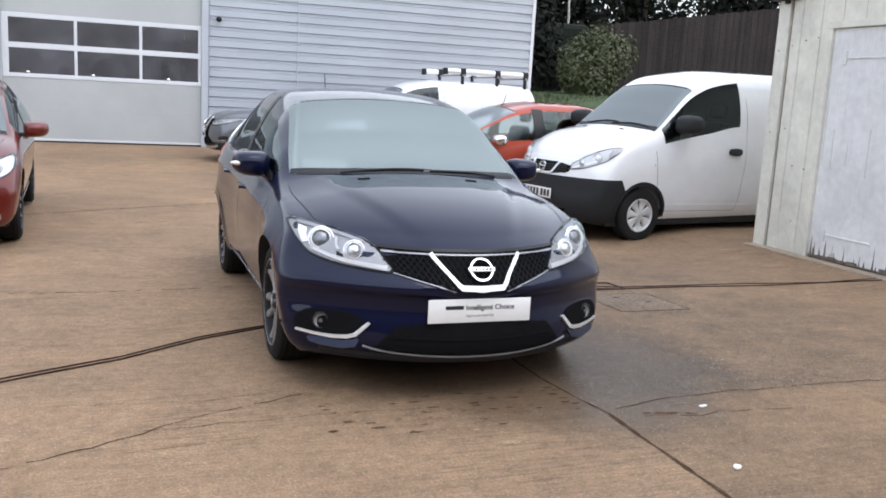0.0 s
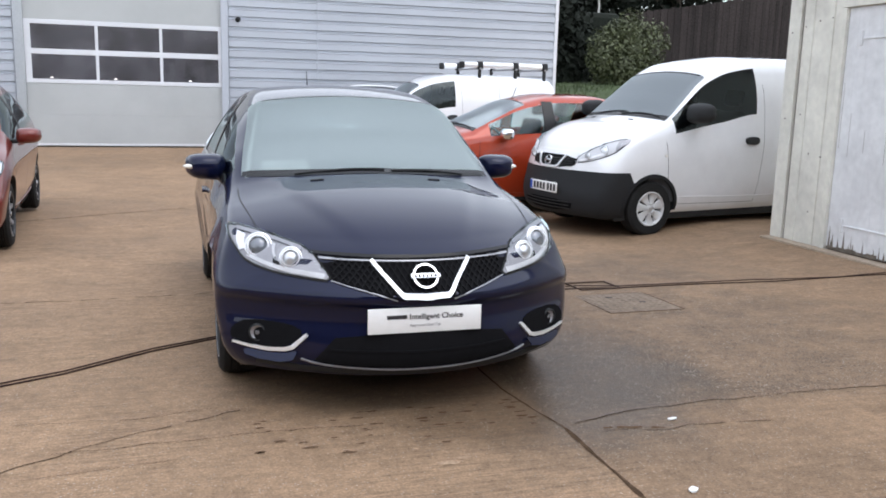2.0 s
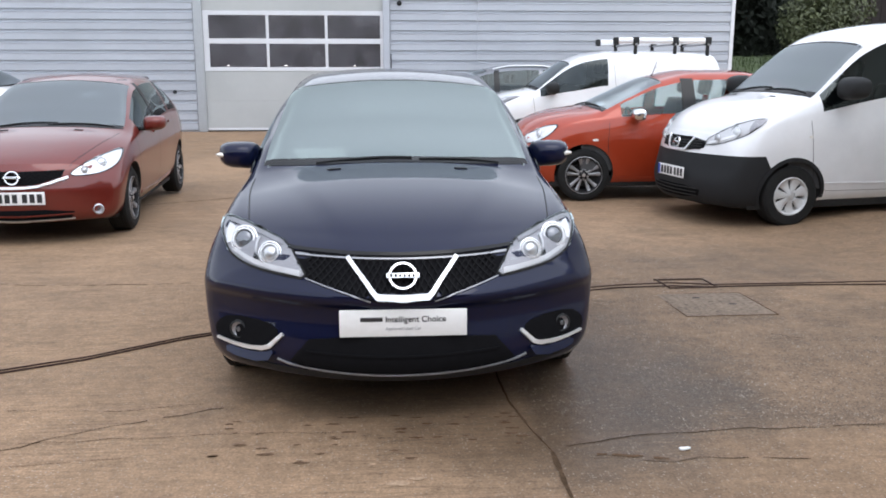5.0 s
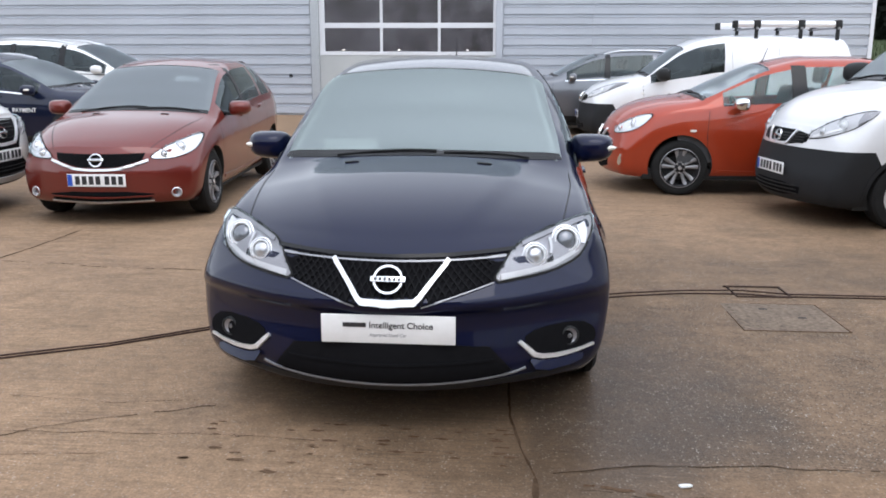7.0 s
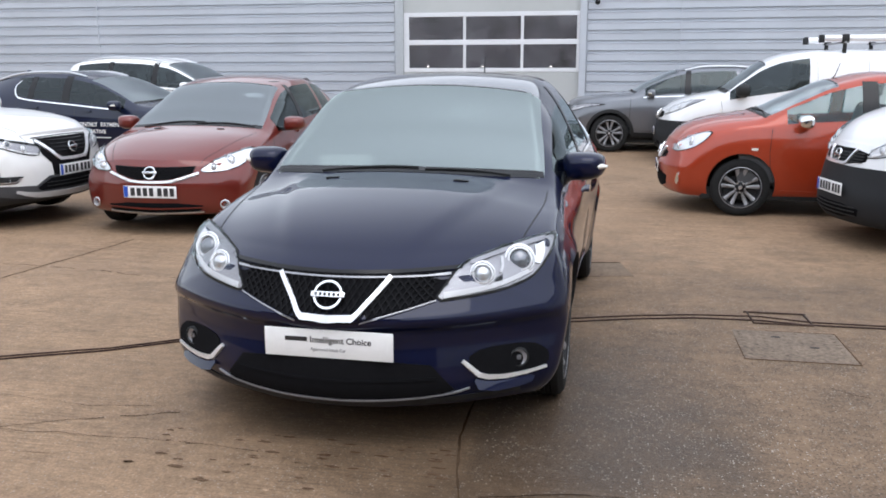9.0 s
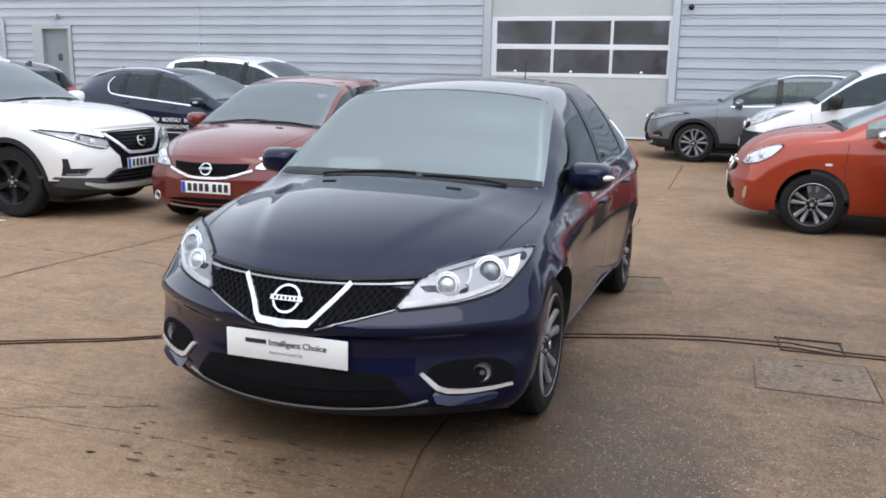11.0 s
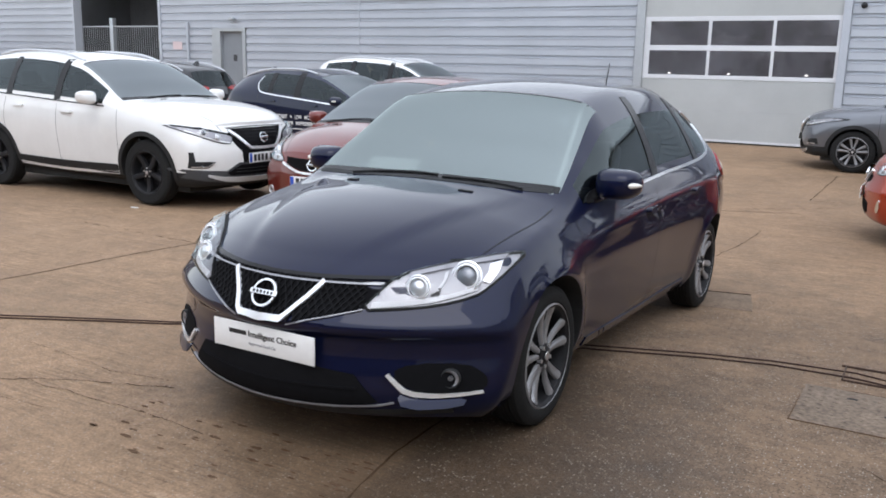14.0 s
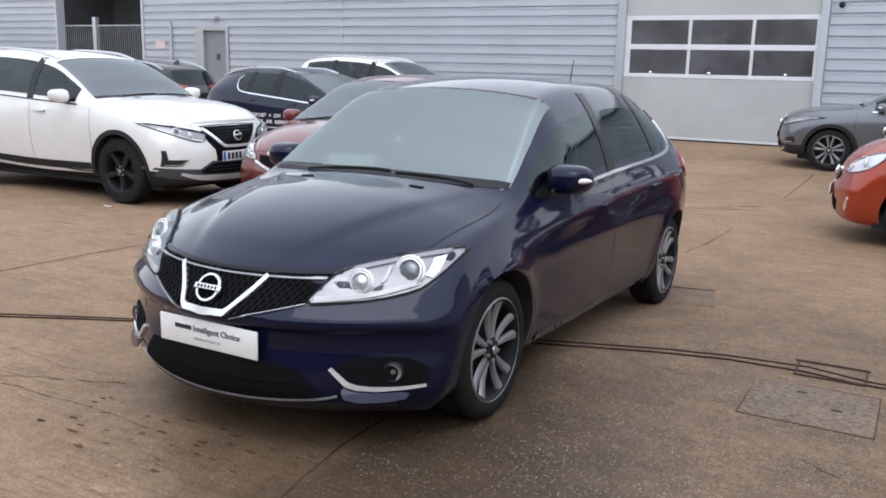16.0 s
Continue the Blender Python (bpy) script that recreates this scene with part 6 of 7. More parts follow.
class Lowered:
    """A shell whose outlines are all laid a little lower."""

    def __init__(self, shell, by):
        self.shell, self.by = shell, by

    def hit(self, view, u, v):
        return self.shell.hit(view, u, v - self.by)

    def patch(self, view, outline, *rest):
        return self.shell.patch(view, [(u, v - self.by) for u, v in outline], *rest)


def compact_front(root, skin, s, paint):
    shell = Lowered(skin, .055)
    headlamp(root, shell, [(.42, .655), (.52, .735), (.66, .805), (.76, .845), (.795, .825), (.785, .72), (.70, .665), (.56, .645)], [(.66, .745, .050, REFLECTOR), (.55, .695, .032, REFLECTOR)], base=REFLECTOR)
    part("grille_back", shell.patch("front", [(-.40, .705), (-.2, .700), (0, .698), (.2, .700), (.40, .705), (.38, .645), (.24, .60), (.15, .582), (-.15, .582), (-.24, .60), (-.38, .645)], .003, .005, .04), INTAKE, root)
    honeycomb(shell, lambda x: .698, lambda x: .590 + max(0, (x - .15)) * .20, .37, .040, root, MESH)
    vee_trim(root, shell, [(-.43, .640), (-.30, .598), (-.20, .570), (-.10, .562), (0, .561), (.10, .562), (.20, .570), (.30, .598), (.43, .640)], .020)
    make_badge(root, skin, .595, .062)
    number_plate(root, skin, 0.0, .420)
    part("lower_intake", shell.patch("front", rounded([(-.48, .37), (.48, .37), (.42, .265), (-.42, .265)], 1), .007, .010, .02), INTAKE, root)
    for z in (.275, .318):
        part("intake_strip", shell.patch("front", ribbon([(-.46, z + .01), (0, z), (.46, z + .01)], .012), .014, .012, .03), SATIN if z < .3 else RED, root)
    fog_lamps(root, shell, .645, .345, .040, SATIN, 20, LAMP_GREY)


compact = build_car("compact_car", COMPACT, RED, pose(-1.63, 8.62, -.100, 0, 0, 3) @ sized(1.068), "burnt red compact hatchback parked on the concrete", compact_front)

# the orange small car
SMALL_HATCH = variant(
    HATCH, length=3.82, wheel_r=0.305, rim_r=0.212, arch=0.345, axles=[0.82, 3.27], wheel_style="twin",
    top=[(0, .79), (.10, .86), (.3, .95), (.6, 1.02), (.98, 1.08), (1.35, 1.24), (1.75, 1.415), (2.2, 1.50), (2.7, 1.50), (3.2, 1.42), (3.55, 1.27), (3.75, 1.0), (3.82, .9)],
    belt=[(0, .62), (.2, .78), (.5, .88), (.95, .945), (2.0, .955), (2.8, .99), (3.4, 1.02), (3.82, .85)],
    half=[(0, .74), (.12, .79), (.4, .82), (.76, .833), (1.5, .833), (2.4, .833), (3.2, .835), (3.6, .80), (3.82, .70)],
    edge=[(0, .52), (.3, .62), (.6, .68), (.98, .70), (1.75, .59), (2.6, .57), (3.3, .54), (3.82, .56)],
    crown=[(0, .03), (.5, .05), (.98, .055), (1.75, .05), (3.0, .045), (3.82, .04)],
    sill=[(0, .20), (.5, .19), (1.0, .20), (2.2, .21), (3.2, .23), (3.82, .30)],
    rake=[(.18, .10), (.24, .03), (.35, .0), (.48, .0), (.58, .03), (.68, .06), (.80, .12)], nose=0.40,
    screen=(.98, 1.75), back=(3.50, 3.72), windows=[(1.24, 1.98), (2.10, 2.76), (2.84, 3.06)],
    marks=[.98, 1.24, 1.75, 1.98, 2.10, 2.76, 2.84, 3.06, 3.50, 3.72], mirror=(0.92, 1.42, 1.0), mirror_mat=CHROME, mirror_lamp=False,
    seams=[([(1.10, .92), (1.08, .6), (1.16, .30)], .008), ([(2.05, .95), (2.06, .5), (2.02, .27)], .008), ([(2.86, .98), (2.84, .7), (2.72, .42)], .008)],
    handles=[(1.90, .84), (2.66, .88)], top_seams=[([(.40, .14), (.54, .38), (.64, .72), (.67, .92)], .008)], antenna=(1.80, 0.16),
    side_strips=[([(1.22, .27), (2.0, .25), (2.75, .28)], .03, ORANGE, "sill_moulding")],
    side_patches=[([(1.955, .97), (2.125, .97), (2.11, 1.40), (1.965, 1.40)], GLOSS_BLACK, "pillar_trim", .004),
                  (rounded([(.90, .70), (.97, .70), (.97, .725), (.90, .725)], 1), AMBER, "side_repeater", .008)],
    side_glass=glass_material("clear_side_glass", (0.60, 0.66, 0.66), 1.5), wipers=((-.55, .10, .05), (.02, .60, .05)), cowl_bow=0.8)


def small_front(root, shell, s, paint):
    headlamp(root, shell, [(.42, .67), (.50, .76), (.60, .845), (.70, .885), (.755, .865), (.762, .76), (.70, .69), (.56, .655)], [(.64, .775, .062, REFLECTOR), (.54, .715, .038, REFLECTOR)], base=REFLECTOR)
    part("grille_back", shell.patch("front", rounded([(-.38, .66), (.38, .66), (.30, .55), (-.30, .55)], 1), .003, .005, .04), INTAKE, root)
    vee_trim(root, shell, [(-.26, .68), (-.14, .565), (0, .555), (.14, .565), (.26, .68)], .024)
    make_badge(root, shell, .63, .058)
    part("lower_intake", shell.patch("front", rounded([(-.46, .42), (.46, .42), (.40, .24), (-.40, .24)], 1), .003, .005, .05), INTAKE, root)
    number_plate(root, shell, 0.0, .45)
    for sgn in (1, -1):
        slot = [(sgn * u, v) for u, v in ((.64, .33), (.665, .42), (.70, .45), (.705, .36), (.68, .31))]
        part("running_light", shell.patch("front", rounded(slot, 1), .012, .014, .03), CHROME, root)


small_car = build_car("small_car", SMALL_HATCH, ORANGE, pose(3.373, 11.969, -.121, 0, 0, -90) @ sized(1.078), "orange small hatchback with chrome door mirrors", small_front)

# the two white vans
VAN = variant(
    HATCH, length=4.40, wheel_r=0.30, rim_r=0.182, arch=0.345, axles=[0.85, 3.575], wheel_style="cover", wheel_in=0.03,
    top=[(0, .90), (.10, .98), (.3, 1.085), (.6, 1.185), (1.02, 1.285), (1.3, 1.50), (1.66, 1.79), (1.95, 1.92), (2.4, 1.985), (3.2, 2.0), (4.15, 1.97), (4.33, 1.84), (4.40, 1.2)],
    belt=[(0, .72), (.2, .87), (.5, .98), (.8, 1.05), (1.3, 1.10), (1.8, 1.15), (2.3, 1.24), (3.2, 1.24), (4.40, 1.0)],
    half=[(0, .77), (.12, .81), (.35, .835), (.8, .848), (1.5, .848), (2.6, .848), (3.6, .848), (4.25, .845), (4.40, .82)],
    edge=[(0, .58), (.3, .66), (.6, .70), (1.02, .72), (1.66, .63), (2.2, .66), (3.0, .68), (4.2, .68), (4.40, .66)],
    crown=[(0, .03), (.5, .05), (1.02, .055), (1.66, .05), (3.0, .05), (4.40, .05)],
    sill=[(0, .19), (.5, .20), (1.0, .24), (2.2, .25), (3.6, .27), (4.40, .33)], bow=0.05, waist=0.66, shoulder=0.025, guard=(.695, 0, 0.53, BUMPER), handle_h=0.044,
    rake=[(.18, .10), (.24, .04), (.32, .01), (.42, .0), (.56, .03), (.66, .05), (.78, .08), (.90, .14)], tail=[(.2, .0), (1.8, .03)], nose=0.38, rump=0.05,
    screen=(1.02, 1.66), back=(4.345, 4.35), windows=[(1.12, 2.30)],
    marks=[1.02, 1.12, 1.66, 2.30, 4.345, 4.35], mirror=(0.95, 1.36, 1.33), mirror_mat=PLASTIC, mirror_lamp=False, mirror_size=1.45,
    seams=[([(1.00, 1.02), (1.04, .7), (1.10, .34)], .008), ([(2.40, 1.66), (2.44, 1.1), (2.42, .6), (2.38, .33)], .006), ([(1.10, .34), (2.38, .33)], .006),
           ([(3.15, 1.66), (3.15, .36)], .005)],
    handles=[(2.24, 1.03)], handle_mat=PLASTIC, top_seams=[], antenna=None,
    side_strips=[([(1.20, .42), (2.1, .40), (3.2, .40)], .012, WHITE, "side_crease"), arch_lip(.85, .362, .30, .036, -4, 184) + (BUMPER, "arch_lip")],
    side_patches=[(rounded([(.98, .86), (1.02, .86), (1.02, .885), (.98, .885)], 1), AMBER, "side_repeater", .008)],
    side_glass=glass_material("dark_van_glass", (0.16, 0.18, 0.19), 1.5), rear_seats=False, seat_up=0.22, wipers=((-.60, .06, .05), (.0, .60, .05)), cowl_bow=0.7)


def van_front(root, shell, s, paint):
    part("lower_intake", shell.patch("front", rounded([(-.45, .37), (.45, .37), (.40, .25), (-.40, .25)], 1), .006, .008, .03), INTAKE, root)
    for z in (.28, .315, .35):
        part("intake_slat", shell.patch("front", ribbon([(-.40, z), (.40, z)], .010), .012, .006, .04), PLASTIC, root)
    headlamp(root, shell, [(.37, .772), (.41, .850), (.54, .945), (.67, 1.025), (.755, 1.05), (.765, .965), (.72, .880), (.58, .800)], [(.635, .915, .060, WHITE_TRIM), (.51, .850, .044, SATIN)], base=FROSTED,
             strips=[([(.44, .800), (.56, .835), (.66, .890)], .022, WHITE_TRIM, "lamp_reflector")])
    for sgn in (1, -1):
        dark = [(sgn * u, v) for u, v in ((.705, 1.018), (.76, 1.038), (.767, .98), (.732, .912), (.715, .95))]
        part("lamp_edge", shell.patch("front", dark, .018, .006, .04), LAMP_GREY, root)
    part("grille_back", shell.patch("front", rounded([(-.42, .845), (.42, .845), (.38, .712), (-.38, .712)], 1), .003, .005, .04), INTAKE, root)
    for z in (.735, .76, .785, .81):
        part("grille_slat", shell.patch("front", ribbon([(-.36, z), (0, z - .005), (.36, z)], .011), .010, .008, .05), PLASTIC, root)
    vee_trim(root, shell, [(-.24, .842), (-.17, .732), (-.13, .715), (0, .711), (.13, .715), (.17, .732), (.24, .842)], .018)
    make_badge(root, shell, .780, .056)
    number_plate(root, shell, 0.0, .49)


van = build_car("white_van", VAN, WHITE, pose(4.90, 9.772, -.099, 0, 0, -80) @ sized(1.066), "white panel van with dark grey bumper, parked beside the shed", van_front, "van")
VAN_LOW = variant(VAN, top=[(0, .845), (.10, .92), (.3, 1.01), (.6, 1.095), (1.02, 1.18), (1.3, 1.38), (1.66, 1.64), (1.95, 1.755), (2.4, 1.815), (3.2, 1.825), (4.15, 1.79), (4.33, 1.66), (4.40, 1.2)],
                  belt=[(0, .68), (.2, .82), (.5, .92), (.8, .99), (1.3, 1.03), (1.8, 1.07), (2.3, 1.14), (3.2, 1.14), (4.40, 1.0)], mirror=(0.95, 1.34, 1.18))
van_far = build_car("white_van", VAN_LOW, WHITE, pose(3.483, 17.297, -.106, 0, 0, -90) @ sized(1.068), "white panel van carrying an aluminium roof rack", van_front, "van")
rack = tagged(new("roof_rack"), "aluminium roof rack with black clamps on the van's roof", "roof rack")
rack.matrix_basis = pose(3.483, 17.297, -.106, 0, 0, -90) @ sized(1.068)
for y in (2.80, 3.50, 4.08):
    part("cross_bar", box(-.70, .70, y - .022, y + .022, 1.900, 1.935, .008), ALLOY, rack)
    for sx in (-1, 1):
        part("foot", box(sx * .64 - .025, sx * .64 + .025, y - .028, y + .028, 1.72, 1.905, .010), PLASTIC, rack)
        part("clamp", box(sx * .62 - .075, sx * .62 + .075, y - .055, y + .055, 1.905, 2.045, .02), PLASTIC, rack)
for sx in (-1, 1):
    part("side_tube", box(sx * .62 - .058, sx * .62 + .058, 2.46, 4.12, 1.925, 2.03, .03, 3), BRIGHT_TRIM, rack)
    part("end_cap", box(sx * .62 - .064, sx * .62 + .064, 2.42, 2.50, 1.915, 2.038, .02), PLASTIC, rack)

# sport utilities
XOVER = variant(
    HATCH, length=4.38, wheel_r=0.345, rim_r=0.242, arch=0.390, axles=[0.93, 3.575], wheel_style="ten",
    top=[(0, .89), (.12, .945), (.4, 1.01), (.8, 1.065), (1.28, 1.11), (1.65, 1.30), (2.12, 1.50), (2.6, 1.575), (3.1, 1.58), (3.7, 1.51), (4.05, 1.42), (4.25, 1.15), (4.38, .98)],
    belt=[(0, .72), (.25, .83), (.6, .91), (1.0, .965), (1.4, 1.0), (2.4, 1.03), (3.4, 1.10), (4.0, 1.12), (4.38, .92)],
    half=[(0, .82), (.12, .86), (.4, .885), (.9, .903), (1.5, .903), (2.6, .903), (3.6, .91), (4.05, .87), (4.38, .76)],
    sill=[(0, .24), (.5, .24), (1.0, .26), (2.2, .27), (3.6, .29), (4.38, .36)],
    rake=[(.22, .12), (.28, .04), (.36, .01), (.55, .0), (.70, .015), (.80, .05), (.90, .12)], nose=0.42, antenna=None, guard=(.405, 2, 0.60, PLASTIC),
    screen=(1.28, 2.12), back=(4.06, 4.28), windows=[(1.55, 2.26), (2.34, 3.14), (3.22, 3.60)],
    marks=[1.28, 1.55, 2.12, 2.26, 2.34, 3.14, 3.22, 3.60, 4.06, 4.28], mirror=(0.995, 1.68, 1.08),
    seams=[([(1.30, .98), (1.28, .6), (1.34, .34)], .008), ([(2.30, 1.0), (2.30, .5), (2.26, .31)], .008), ([(3.28, 1.08), (3.32, .8), (3.20, .55), (3.05, .34)], .008)],
    handles=[(2.12, .92), (3.0, .97)], top_seams=[([(.50, .16), (.62, .42), (.70, .9), (.725, 1.22)], .008)],
    side_strips=[([(1.52, 1.005), (2.4, 1.04), (3.2, 1.10), (3.58, 1.15), (3.72, 1.26), (3.66, 1.32)], .016, CHROME, "window_strip"), arch_lip(.93, .415, .345, .06) + (PLASTIC, "arch_lip"), arch_lip(3.575, .415, .345, .06) + (PLASTIC, "arch_lip"),
                 ([(1.36, .32), (2.3, .29), (3.14, .33)], .10, PLASTIC, "sill_cladding")],
    side_patches=[([(2.245, 1.06), (2.355, 1.06), (2.355, 1.48), (2.26, 1.48)], GLOSS_BLACK, "pillar_trim", .004),
                  (rounded([(3.95, 1.10), (4.12, 1.14), (4.24, 1.08), (4.24, .98), (4.05, .98)], 1), RED_LAMP, "tail_light", .012)])


def roof_rails(root, shell, s, mat, y0, y1, x):
    for sgn in (1, -1):
        pts = []
        for k in range(12):
            y = y0 + (y1 - y0) * k / 11
            q, _ = shell.hit("top", sgn * x, y)
            pts.append((sgn * x, y, q.z + .028 * min(1, 4 * min(k, 11 - k) / 11 + .2)))
        part("roof_rail", tube(pts, .016, 8), mat, root)


def xover_front(root, shell, s, paint):
    k = s.get("face", 0.0)
    headlamp(root, shell, [(.44, .735 + k), (.48, .80 + k), (.62, .848 + k), (.80, .885 + k), (.885, .888 + k), (.86, .825 + k), (.76, .757 + k), (.58, .720 + k)], [(.70, .808 + k, .034, BULB), (.58, .778 + k, .030, REFLECTOR)],
             strips=[([(.48, .757 + k), (.60, .752 + k), (.74, .786 + k), (.82, .828 + k)], .012, WHITE_TRIM, "running_light")])
    part("grille_back", shell.patch("front", [(-.46, .835 + k), (-.42, .86 + k), (0, .855 + k), (.42, .86 + k), (.46, .835 + k), (.43, .75 + k), (.34, .60 + k), (.36, .50 + k), (.50, .41 + k), (0, .40 + k), (-.50, .41 + k), (-.36, .50 + k), (-.34, .60 + k), (-.43, .75 + k)], .003, .005, .04), INTAKE, root)
    for z in (.64, .68, .72, .76, .80, .835):
        part("grille_slat", shell.patch("front", ribbon([(-.30, z + k), (.30, z + k)], .008), .009, .007, .05), GLOSS_BLACK, root)
    vee_trim(root, shell, [(-.34, .865 + k), (-.30, .80 + k), (-.23, .655 + k), (-.19, .625 + k), (0, .622 + k), (.19, .625 + k), (.23, .655 + k), (.30, .80 + k), (.34, .865 + k)], .038)
    make_badge(root, shell, .745 + k, .068)
    number_plate(root, shell, 0.0, .53 + k)
    part("lower_intake", shell.patch("front", rounded([(-.42, .45 + k), (.42, .45 + k), (.58, .35 + k), (-.58, .35 + k)], 1), .007, .007, .05), INTAKE, root)
    part("skid_strip", shell.patch("front", ribbon(soft_line([(-.66, .345 + k), (-.5, .30 + k), (0, .285 + k), (.5, .30 + k), (.66, .345 + k)], 2), .045), .010, .012, .05), SATIN, root)
    part("lower_cladding", shell.patch("front", ribbon(soft_line([(-.83, .37 + k), (-.6, .275 + k), (0, .25 + k), (.6, .275 + k), (.83, .37 + k)], 2), .05), .006, .008, .05), PLASTIC, root)
    for sgn in (1, -1):
        fog = [(sgn * u, v + k) for u, v in ((.68, .435), (.845, .445), (.85, .54), (.80, .535), (.70, .515))]
        part("fog_recess", shell.patch("front", fog, .003, .004, .02), PLASTIC, root)
        part("fog_strip", shell.patch("front", ribbon([(sgn * u, v + k) for u, v in ((.69, .448), (.83, .457))], .014), .014, .014, .02), SATIN, root)
    fog_lamps(root, shell, .745, .478 + k, .022, PLASTIC, 20, LAMP_GREY)
    roof_rails(root, shell, s, s.get("rail_mat", SATIN), 2.25, 3.85, .565)
    q, _ = shell.hit("top", 0, s["length"] - .75)
    fin = bmesh.new()
    pts = [(-.03, 0, 0), (.03, 0, 0), (.02, .16, 0), (-.02, .16, 0), (-.004, .10, .065), (.004, .10, .065), (.004, .16, .07), (-.004, .16, .07)]
    vs = [fin.verts.new(p) for p in pts]
    for f in ((0, 1, 5, 4), (1, 2, 6, 5), (2, 3, 7, 6), (3, 0, 4, 7), (4, 5, 6, 7)):
        fin.faces.new([vs[i] for i in f])
    part("shark_fin", fin, paint, root, m=Matrix.Translation((0, s["length"] - .85, q.z)))


def suv_front(root, shell, s, paint):
    """Slim dark-rimmed lamps run into a bright V; L-shaped fog surrounds; grey lower bumper with a silver skid plate."""
    lamp = [(.405, .755), (.43, .808), (.56, .842), (.72, .880), (.880, .908), (.862, .868), (.80, .815), (.62, .735), (.46, .700)]
    headlamp(root, shell, lamp, [(.70, .826, .040, BULB), (.575, .782, .040, REFLECTOR)], base=LAMP_GREY, soft=1,
             strips=[([(.45, .718), (.60, .746), (.74, .800), (.82, .848)], .010, WHITE_TRIM, "running_light"),
                     ([(.44, .802), (.56, .834), (.72, .872), (.86, .902)], .014, GLOSS_BLACK, "lamp_brow")])
    right = [(0, .872), (.20, .872), (.42, .865), (.44, .80), (.40, .71), (.315, .62), (.30, .49), (0, .49)]
    part("grille_back", shell.patch("front", right + [(-u, v) for u, v in reversed(right) if u > 0], .003, .005, .04), INTAKE, root)
    for z in (.665, .70, .735, .77, .805, .84):
        part("grille_slat", shell.patch("front", ribbon([(-.28, z), (.28, z)], .007), .009, .007, .05), GLOSS_BLACK, root)
    vee_trim(root, shell, [(-.425, .845), (-.36, .792), (-.235, .680), (-.195, .655), (0, .650), (.195, .655), (.235, .680), (.36, .792), (.425, .845)], .030)
    make_badge(root, shell, .765, .060)
    part("bonnet_edge", shell.patch("front", ribbon(soft_line([(-.44, .872), (-.2, .884), (0, .886), (.2, .884), (.44, .872)], 2), .008), .005, .005, .04), GAP, root)
    number_plate(root, shell, 0.0, .545)
    cladding = [(.88, .445), (.66, .425), (.50, .415), (.36, .500), (0, .505)]
    under = [(0, .265), (.5, .285), (.72, .315), (.88, .355)]
    part("lower_cladding", shell.patch("front", cladding + [(-u, v) for u, v in reversed(cladding) if u > 0] + [(-u, v) for u, v in reversed(under) if u > 0] + under, .005, .008, .03), BUMPER_GREY, root)
    part("lower_intake", shell.patch("front", [(-.34, .478), (.34, .478), (.50, .395), (.46, .365), (-.46, .365), (-.50, .395)], .014, .006, .04), INTAKE, root)
    for z in (.40, .435):
        part("intake_slat", shell.patch("front", ribbon([(-.40, z), (.40, z)], .008), .019, .006, .05), PLASTIC, root)
    part("skid_plate", shell.patch("front", ribbon(soft_line([(-.70, .375), (-.56, .335), (-.42, .318), (0, .312), (.42, .318), (.56, .335), (.70, .375)], 2), lambda t: .022 + .030 * min(1, 3 * min(t, 1 - t))), .016, .014, .04), COVER, root)
    for sgn in (1, -1):
        fog = [(sgn * u, v) for u, v in ((.855, .628), (.828, .628), (.815, .530), (.625, .520), (.690, .455), (.850, .458))]
        part("fog_recess", shell.patch("front", fog, .004, .005, .02), PLASTIC, root)
        part("fog_strip", shell.patch("front", ribbon([(sgn * u, v) for u, v in ((.648, .508), (.700, .470), (.835, .472))], .010), .012, .010, .02), SATIN, root)
    fog_lamps(root, shell, .755, .495, .022, PLASTIC, 20, REFLECTOR)
    roof_rails(root, shell, s, s.get("rail_mat", SATIN), 2.25, 3.85, .565)


grey_suv = build_car("grey_crossover", XOVER, GREY, pose(1.70, 19.014, -.076, 0, 0, -90) @ sized(1.049), "metallic grey crossover parked along the workshop wall", xover_front)

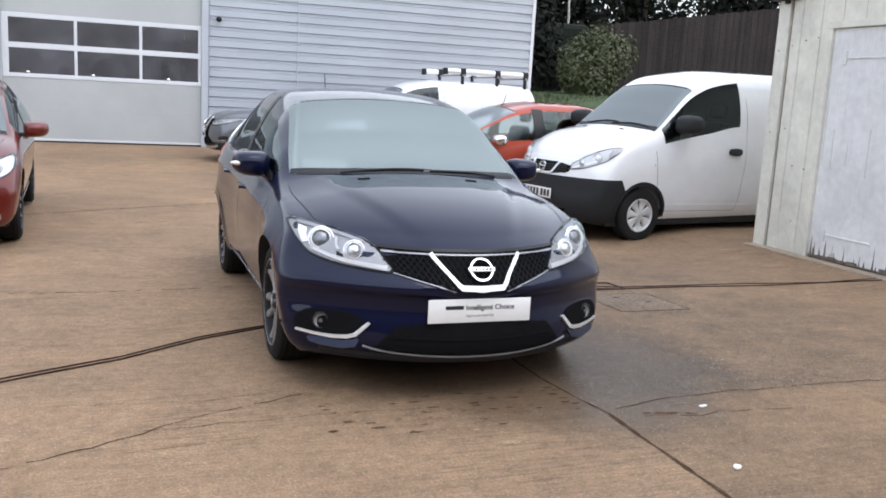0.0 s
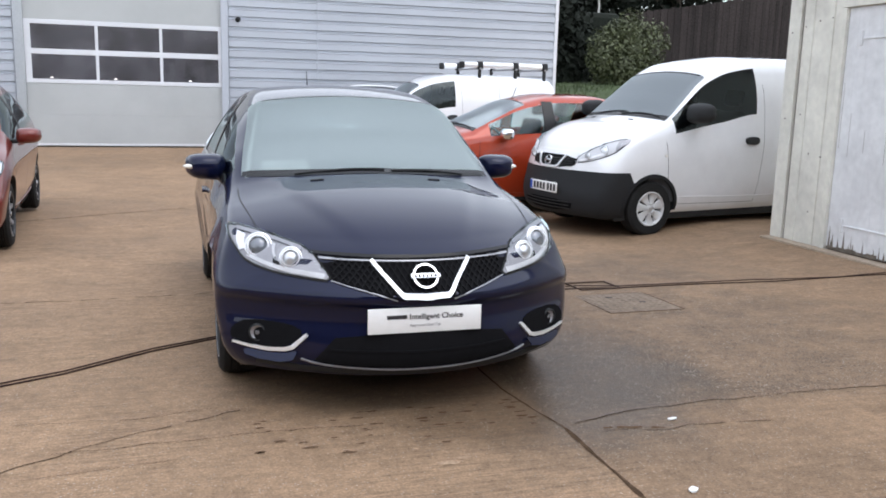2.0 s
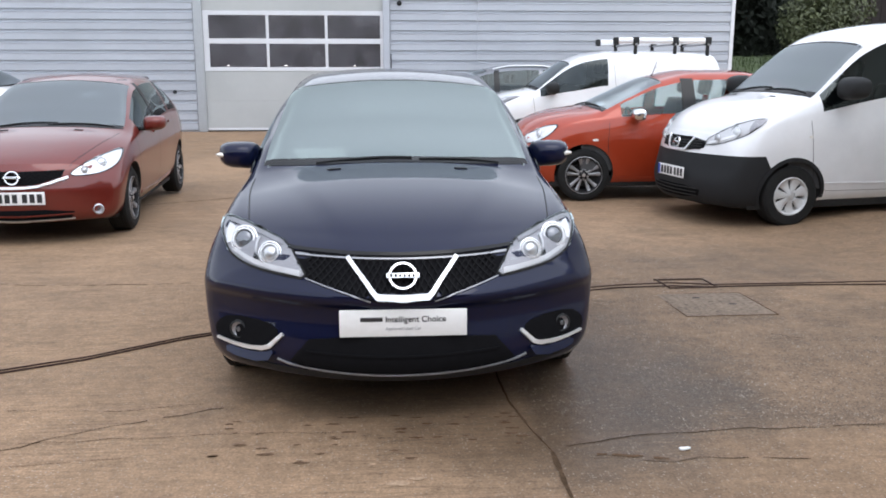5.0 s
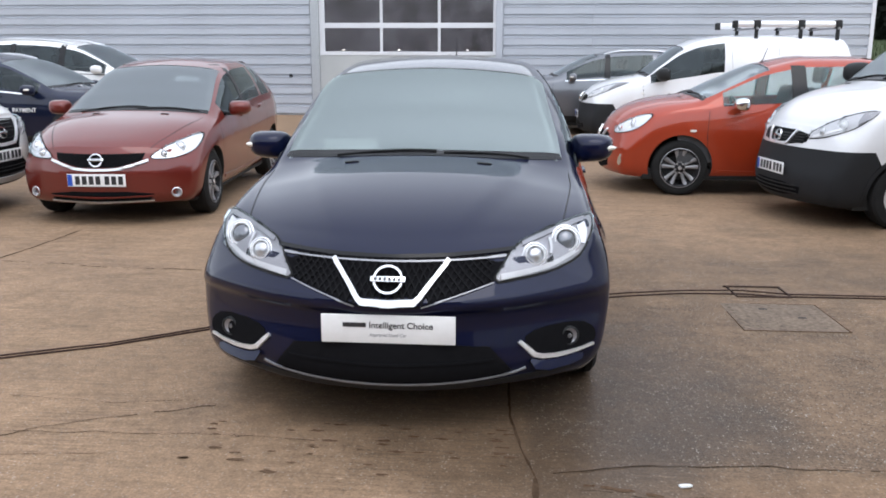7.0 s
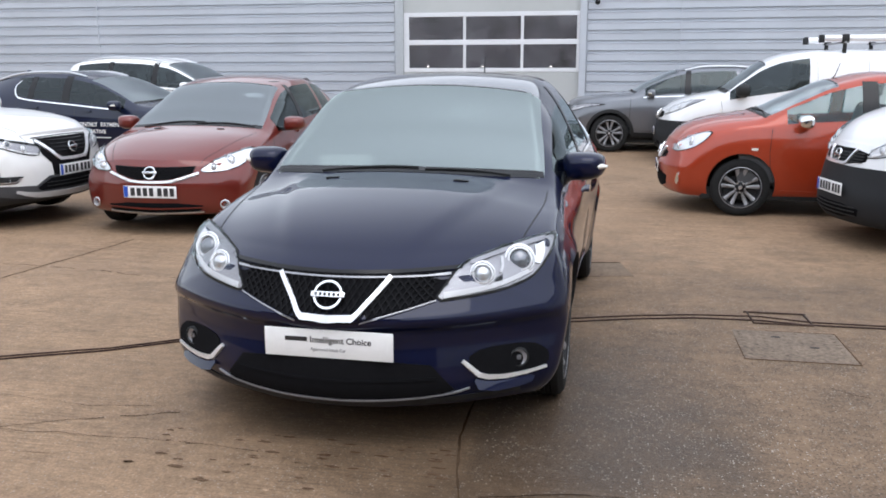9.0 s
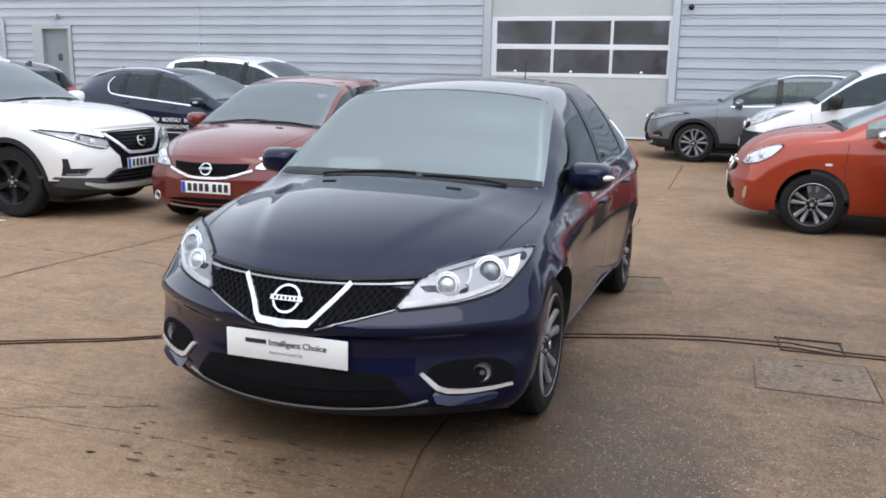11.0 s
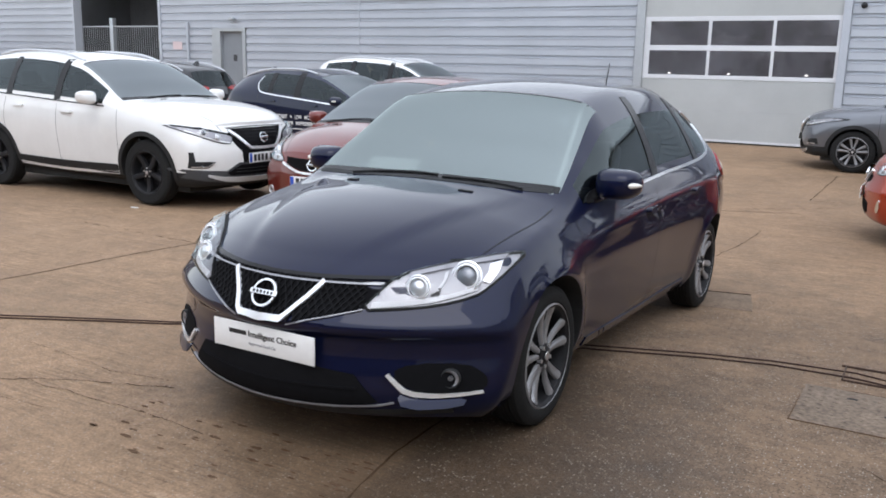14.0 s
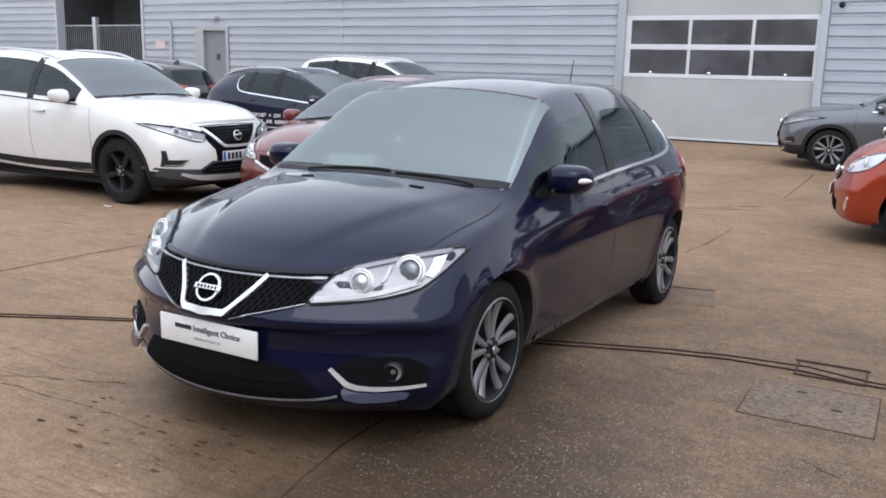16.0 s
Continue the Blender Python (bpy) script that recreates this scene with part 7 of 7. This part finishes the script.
SUV = variant(
    XOVER, length=4.66, wheel_r=0.365, rim_r=0.240, arch=0.412, axles=[0.93, 3.635], wheel_style="black", face=0.02, nose=0.34, guard=(.40, 2, 0.60, PLASTIC),
    top=[(0, .945), (.12, .99), (.4, 1.055), (.8, 1.115), (1.34, 1.165), (1.75, 1.38), (2.20, 1.585), (2.7, 1.665), (3.3, 1.685), (4.0, 1.63), (4.35, 1.54), (4.55, 1.25), (4.66, 1.05)],
    belt=[(0, .77), (.25, .87), (.6, .95), (1.0, 1.02), (1.4, 1.06), (2.4, 1.09), (3.6, 1.14), (4.2, 1.17), (4.66, .98)],
    half=[(0, .83), (.12, .87), (.4, .90), (.9, .915), (1.5, .915), (2.6, .915), (3.7, .92), (4.35, .88), (4.66, .79)],
    edge=[(0, .58), (.3, .69), (.8, .745), (1.34, .765), (2.20, .655), (3.0, .64), (4.0, .61), (4.35, .58), (4.66, .64)],
    screen=(1.34, 2.20), back=(4.36, 4.57), windows=[(1.62, 2.36), (2.44, 3.26), (3.34, 4.02)],
    marks=[1.34, 1.62, 2.20, 2.36, 2.44, 3.26, 3.34, 4.02, 4.36, 4.57], mirror=(1.0, 1.72, 1.16), mirror_lamp=False,
    seams=[([(1.36, 1.04), (1.34, .6), (1.40, .36)], .008), ([(2.40, 1.06), (2.40, .5), (2.36, .33)], .008), ([(3.36, 1.12), (3.40, .8), (3.28, .55), (3.10, .36)], .008)],
    handles=[(2.20, .98), (3.10, 1.02)],
    side_strips=[arch_lip(.93, .433, .365, .052) + (PLASTIC, "arch_lip"), arch_lip(3.635, .433, .365, .052) + (PLASTIC, "arch_lip"),
                 ([(1.40, .36), (2.3, .34), (3.18, .36)], .13, PLASTIC, "sill_cladding"), ([(1.40, .33), (2.3, .30), (3.18, .33)], .032, WHITE_TRIM, "sill_strip"),
                 ([(1.58, 1.065), (2.4, 1.10), (3.3, 1.145), (4.0, 1.18)], .012, GLOSS_BLACK, "window_strip")],
    side_patches=[([(2.345, 1.11), (2.455, 1.11), (2.455, 1.57), (2.36, 1.57)], GLOSS_BLACK, "pillar_trim", .004),
                  ([(3.245, 1.15), (3.355, 1.155), (3.345, 1.59), (3.255, 1.59)], GLOSS_BLACK, "pillar_trim", .004),
                  (rounded([(4.22, 1.16), (4.40, 1.20), (4.52, 1.12), (4.52, 1.02), (4.32, 1.02)], 1), RED_LAMP, "tail_light", .012)],
    rail_mat=SATIN)

white_suv = build_car("white_suv", SUV, PEARL, pose(-2.969, 9.379, -.096, 0, 0, 90) @ sized(1.061), "pearl white sport utility with black wheels and roof rails", suv_front)
blue_suv = build_car("blue_crossover", variant(XOVER, top=[(0, .85), (.12, .90), (.4, .965), (.8, 1.02), (1.28, 1.06), (1.65, 1.24), (2.12, 1.43), (2.6, 1.505), (3.1, 1.51), (3.7, 1.44), (4.05, 1.35), (4.25, 1.12), (4.38, .96)], face=-.03,
                     belt=[(0, .69), (.25, .79), (.6, .86), (1.0, .90), (1.4, .925), (2.4, 1.0), (3.4, 1.08), (4.0, 1.10), (4.38, .90)], mirror=(0.995, 1.58, 1.01),
                     windows=[(1.50, 2.42), (2.52, 3.02), (3.08, 3.34)], marks=[1.28, 1.50, 2.12, 2.42, 2.52, 3.02, 3.08, 3.34, 4.06, 4.28],
                     side_patches=[([(2.40, 1.02), (2.54, 1.02), (2.53, 1.43), (2.42, 1.43)], GLOSS_BLACK, "pillar_trim", .004), ([(3.0, 1.06), (3.10, 1.065), (3.10, 1.42), (3.01, 1.42)], GLOSS_BLACK, "pillar_trim", .004)],
                     side_strips=[([(1.55, .935), (2.4, 1.015), (3.2, 1.085), (3.30, 1.14), (3.36, 1.27), (3.28, 1.36)], .018, CHROME, "window_strip")] + XOVER["side_strips"][1:]), BLUE, pose(-3.277, 14.473, -.126, 0, 0, 90) @ sized(1.080), "dark blue crossover with white offer lettering on its doors", xover_front)
far_suv = build_car("white_suv", variant(SUV, rail_mat=SATIN), PEARL, pose(-3.66, 17.945, -.096, 0, 0, 90) @ sized(1.11), "white sport utility with roof rails beside the wall", suv_front)
black_car = build_car("black_crossover", XOVER, BLACK, pose(-13.936, 15.135, -.128, 0, 0, -90) @ sized(1.08), "black crossover parked nose away from the blue one", xover_front)

# white vinyl offer lettering on the blue crossover's near flank
for body, size, u, v, w in (("LOW DEPOSIT + LOW MONTHLY PAYMENT", .085, 2.34, .725, 1.66), ("3.49% APR REPRESENTATIVE", .08, 2.345, .622, 1.13)):
    step = w / len(body)
    at = 0
    for word in body.split():
        mid = at + len(word) / 2 - len(body) / 2
        lettering("offer_word", word, size, LETTER_WHITE, blue_suv, pose(-.918, u - mid * step, v, 90, 0, -90), "white vinyl lettering", .001, (len(word) - 0.15) * step)
        at += len(word) + 1
part("offer_bar", box(-.921, -.917, 1.70, 2.95, .530, .542), LETTER_WHITE, blue_suv)
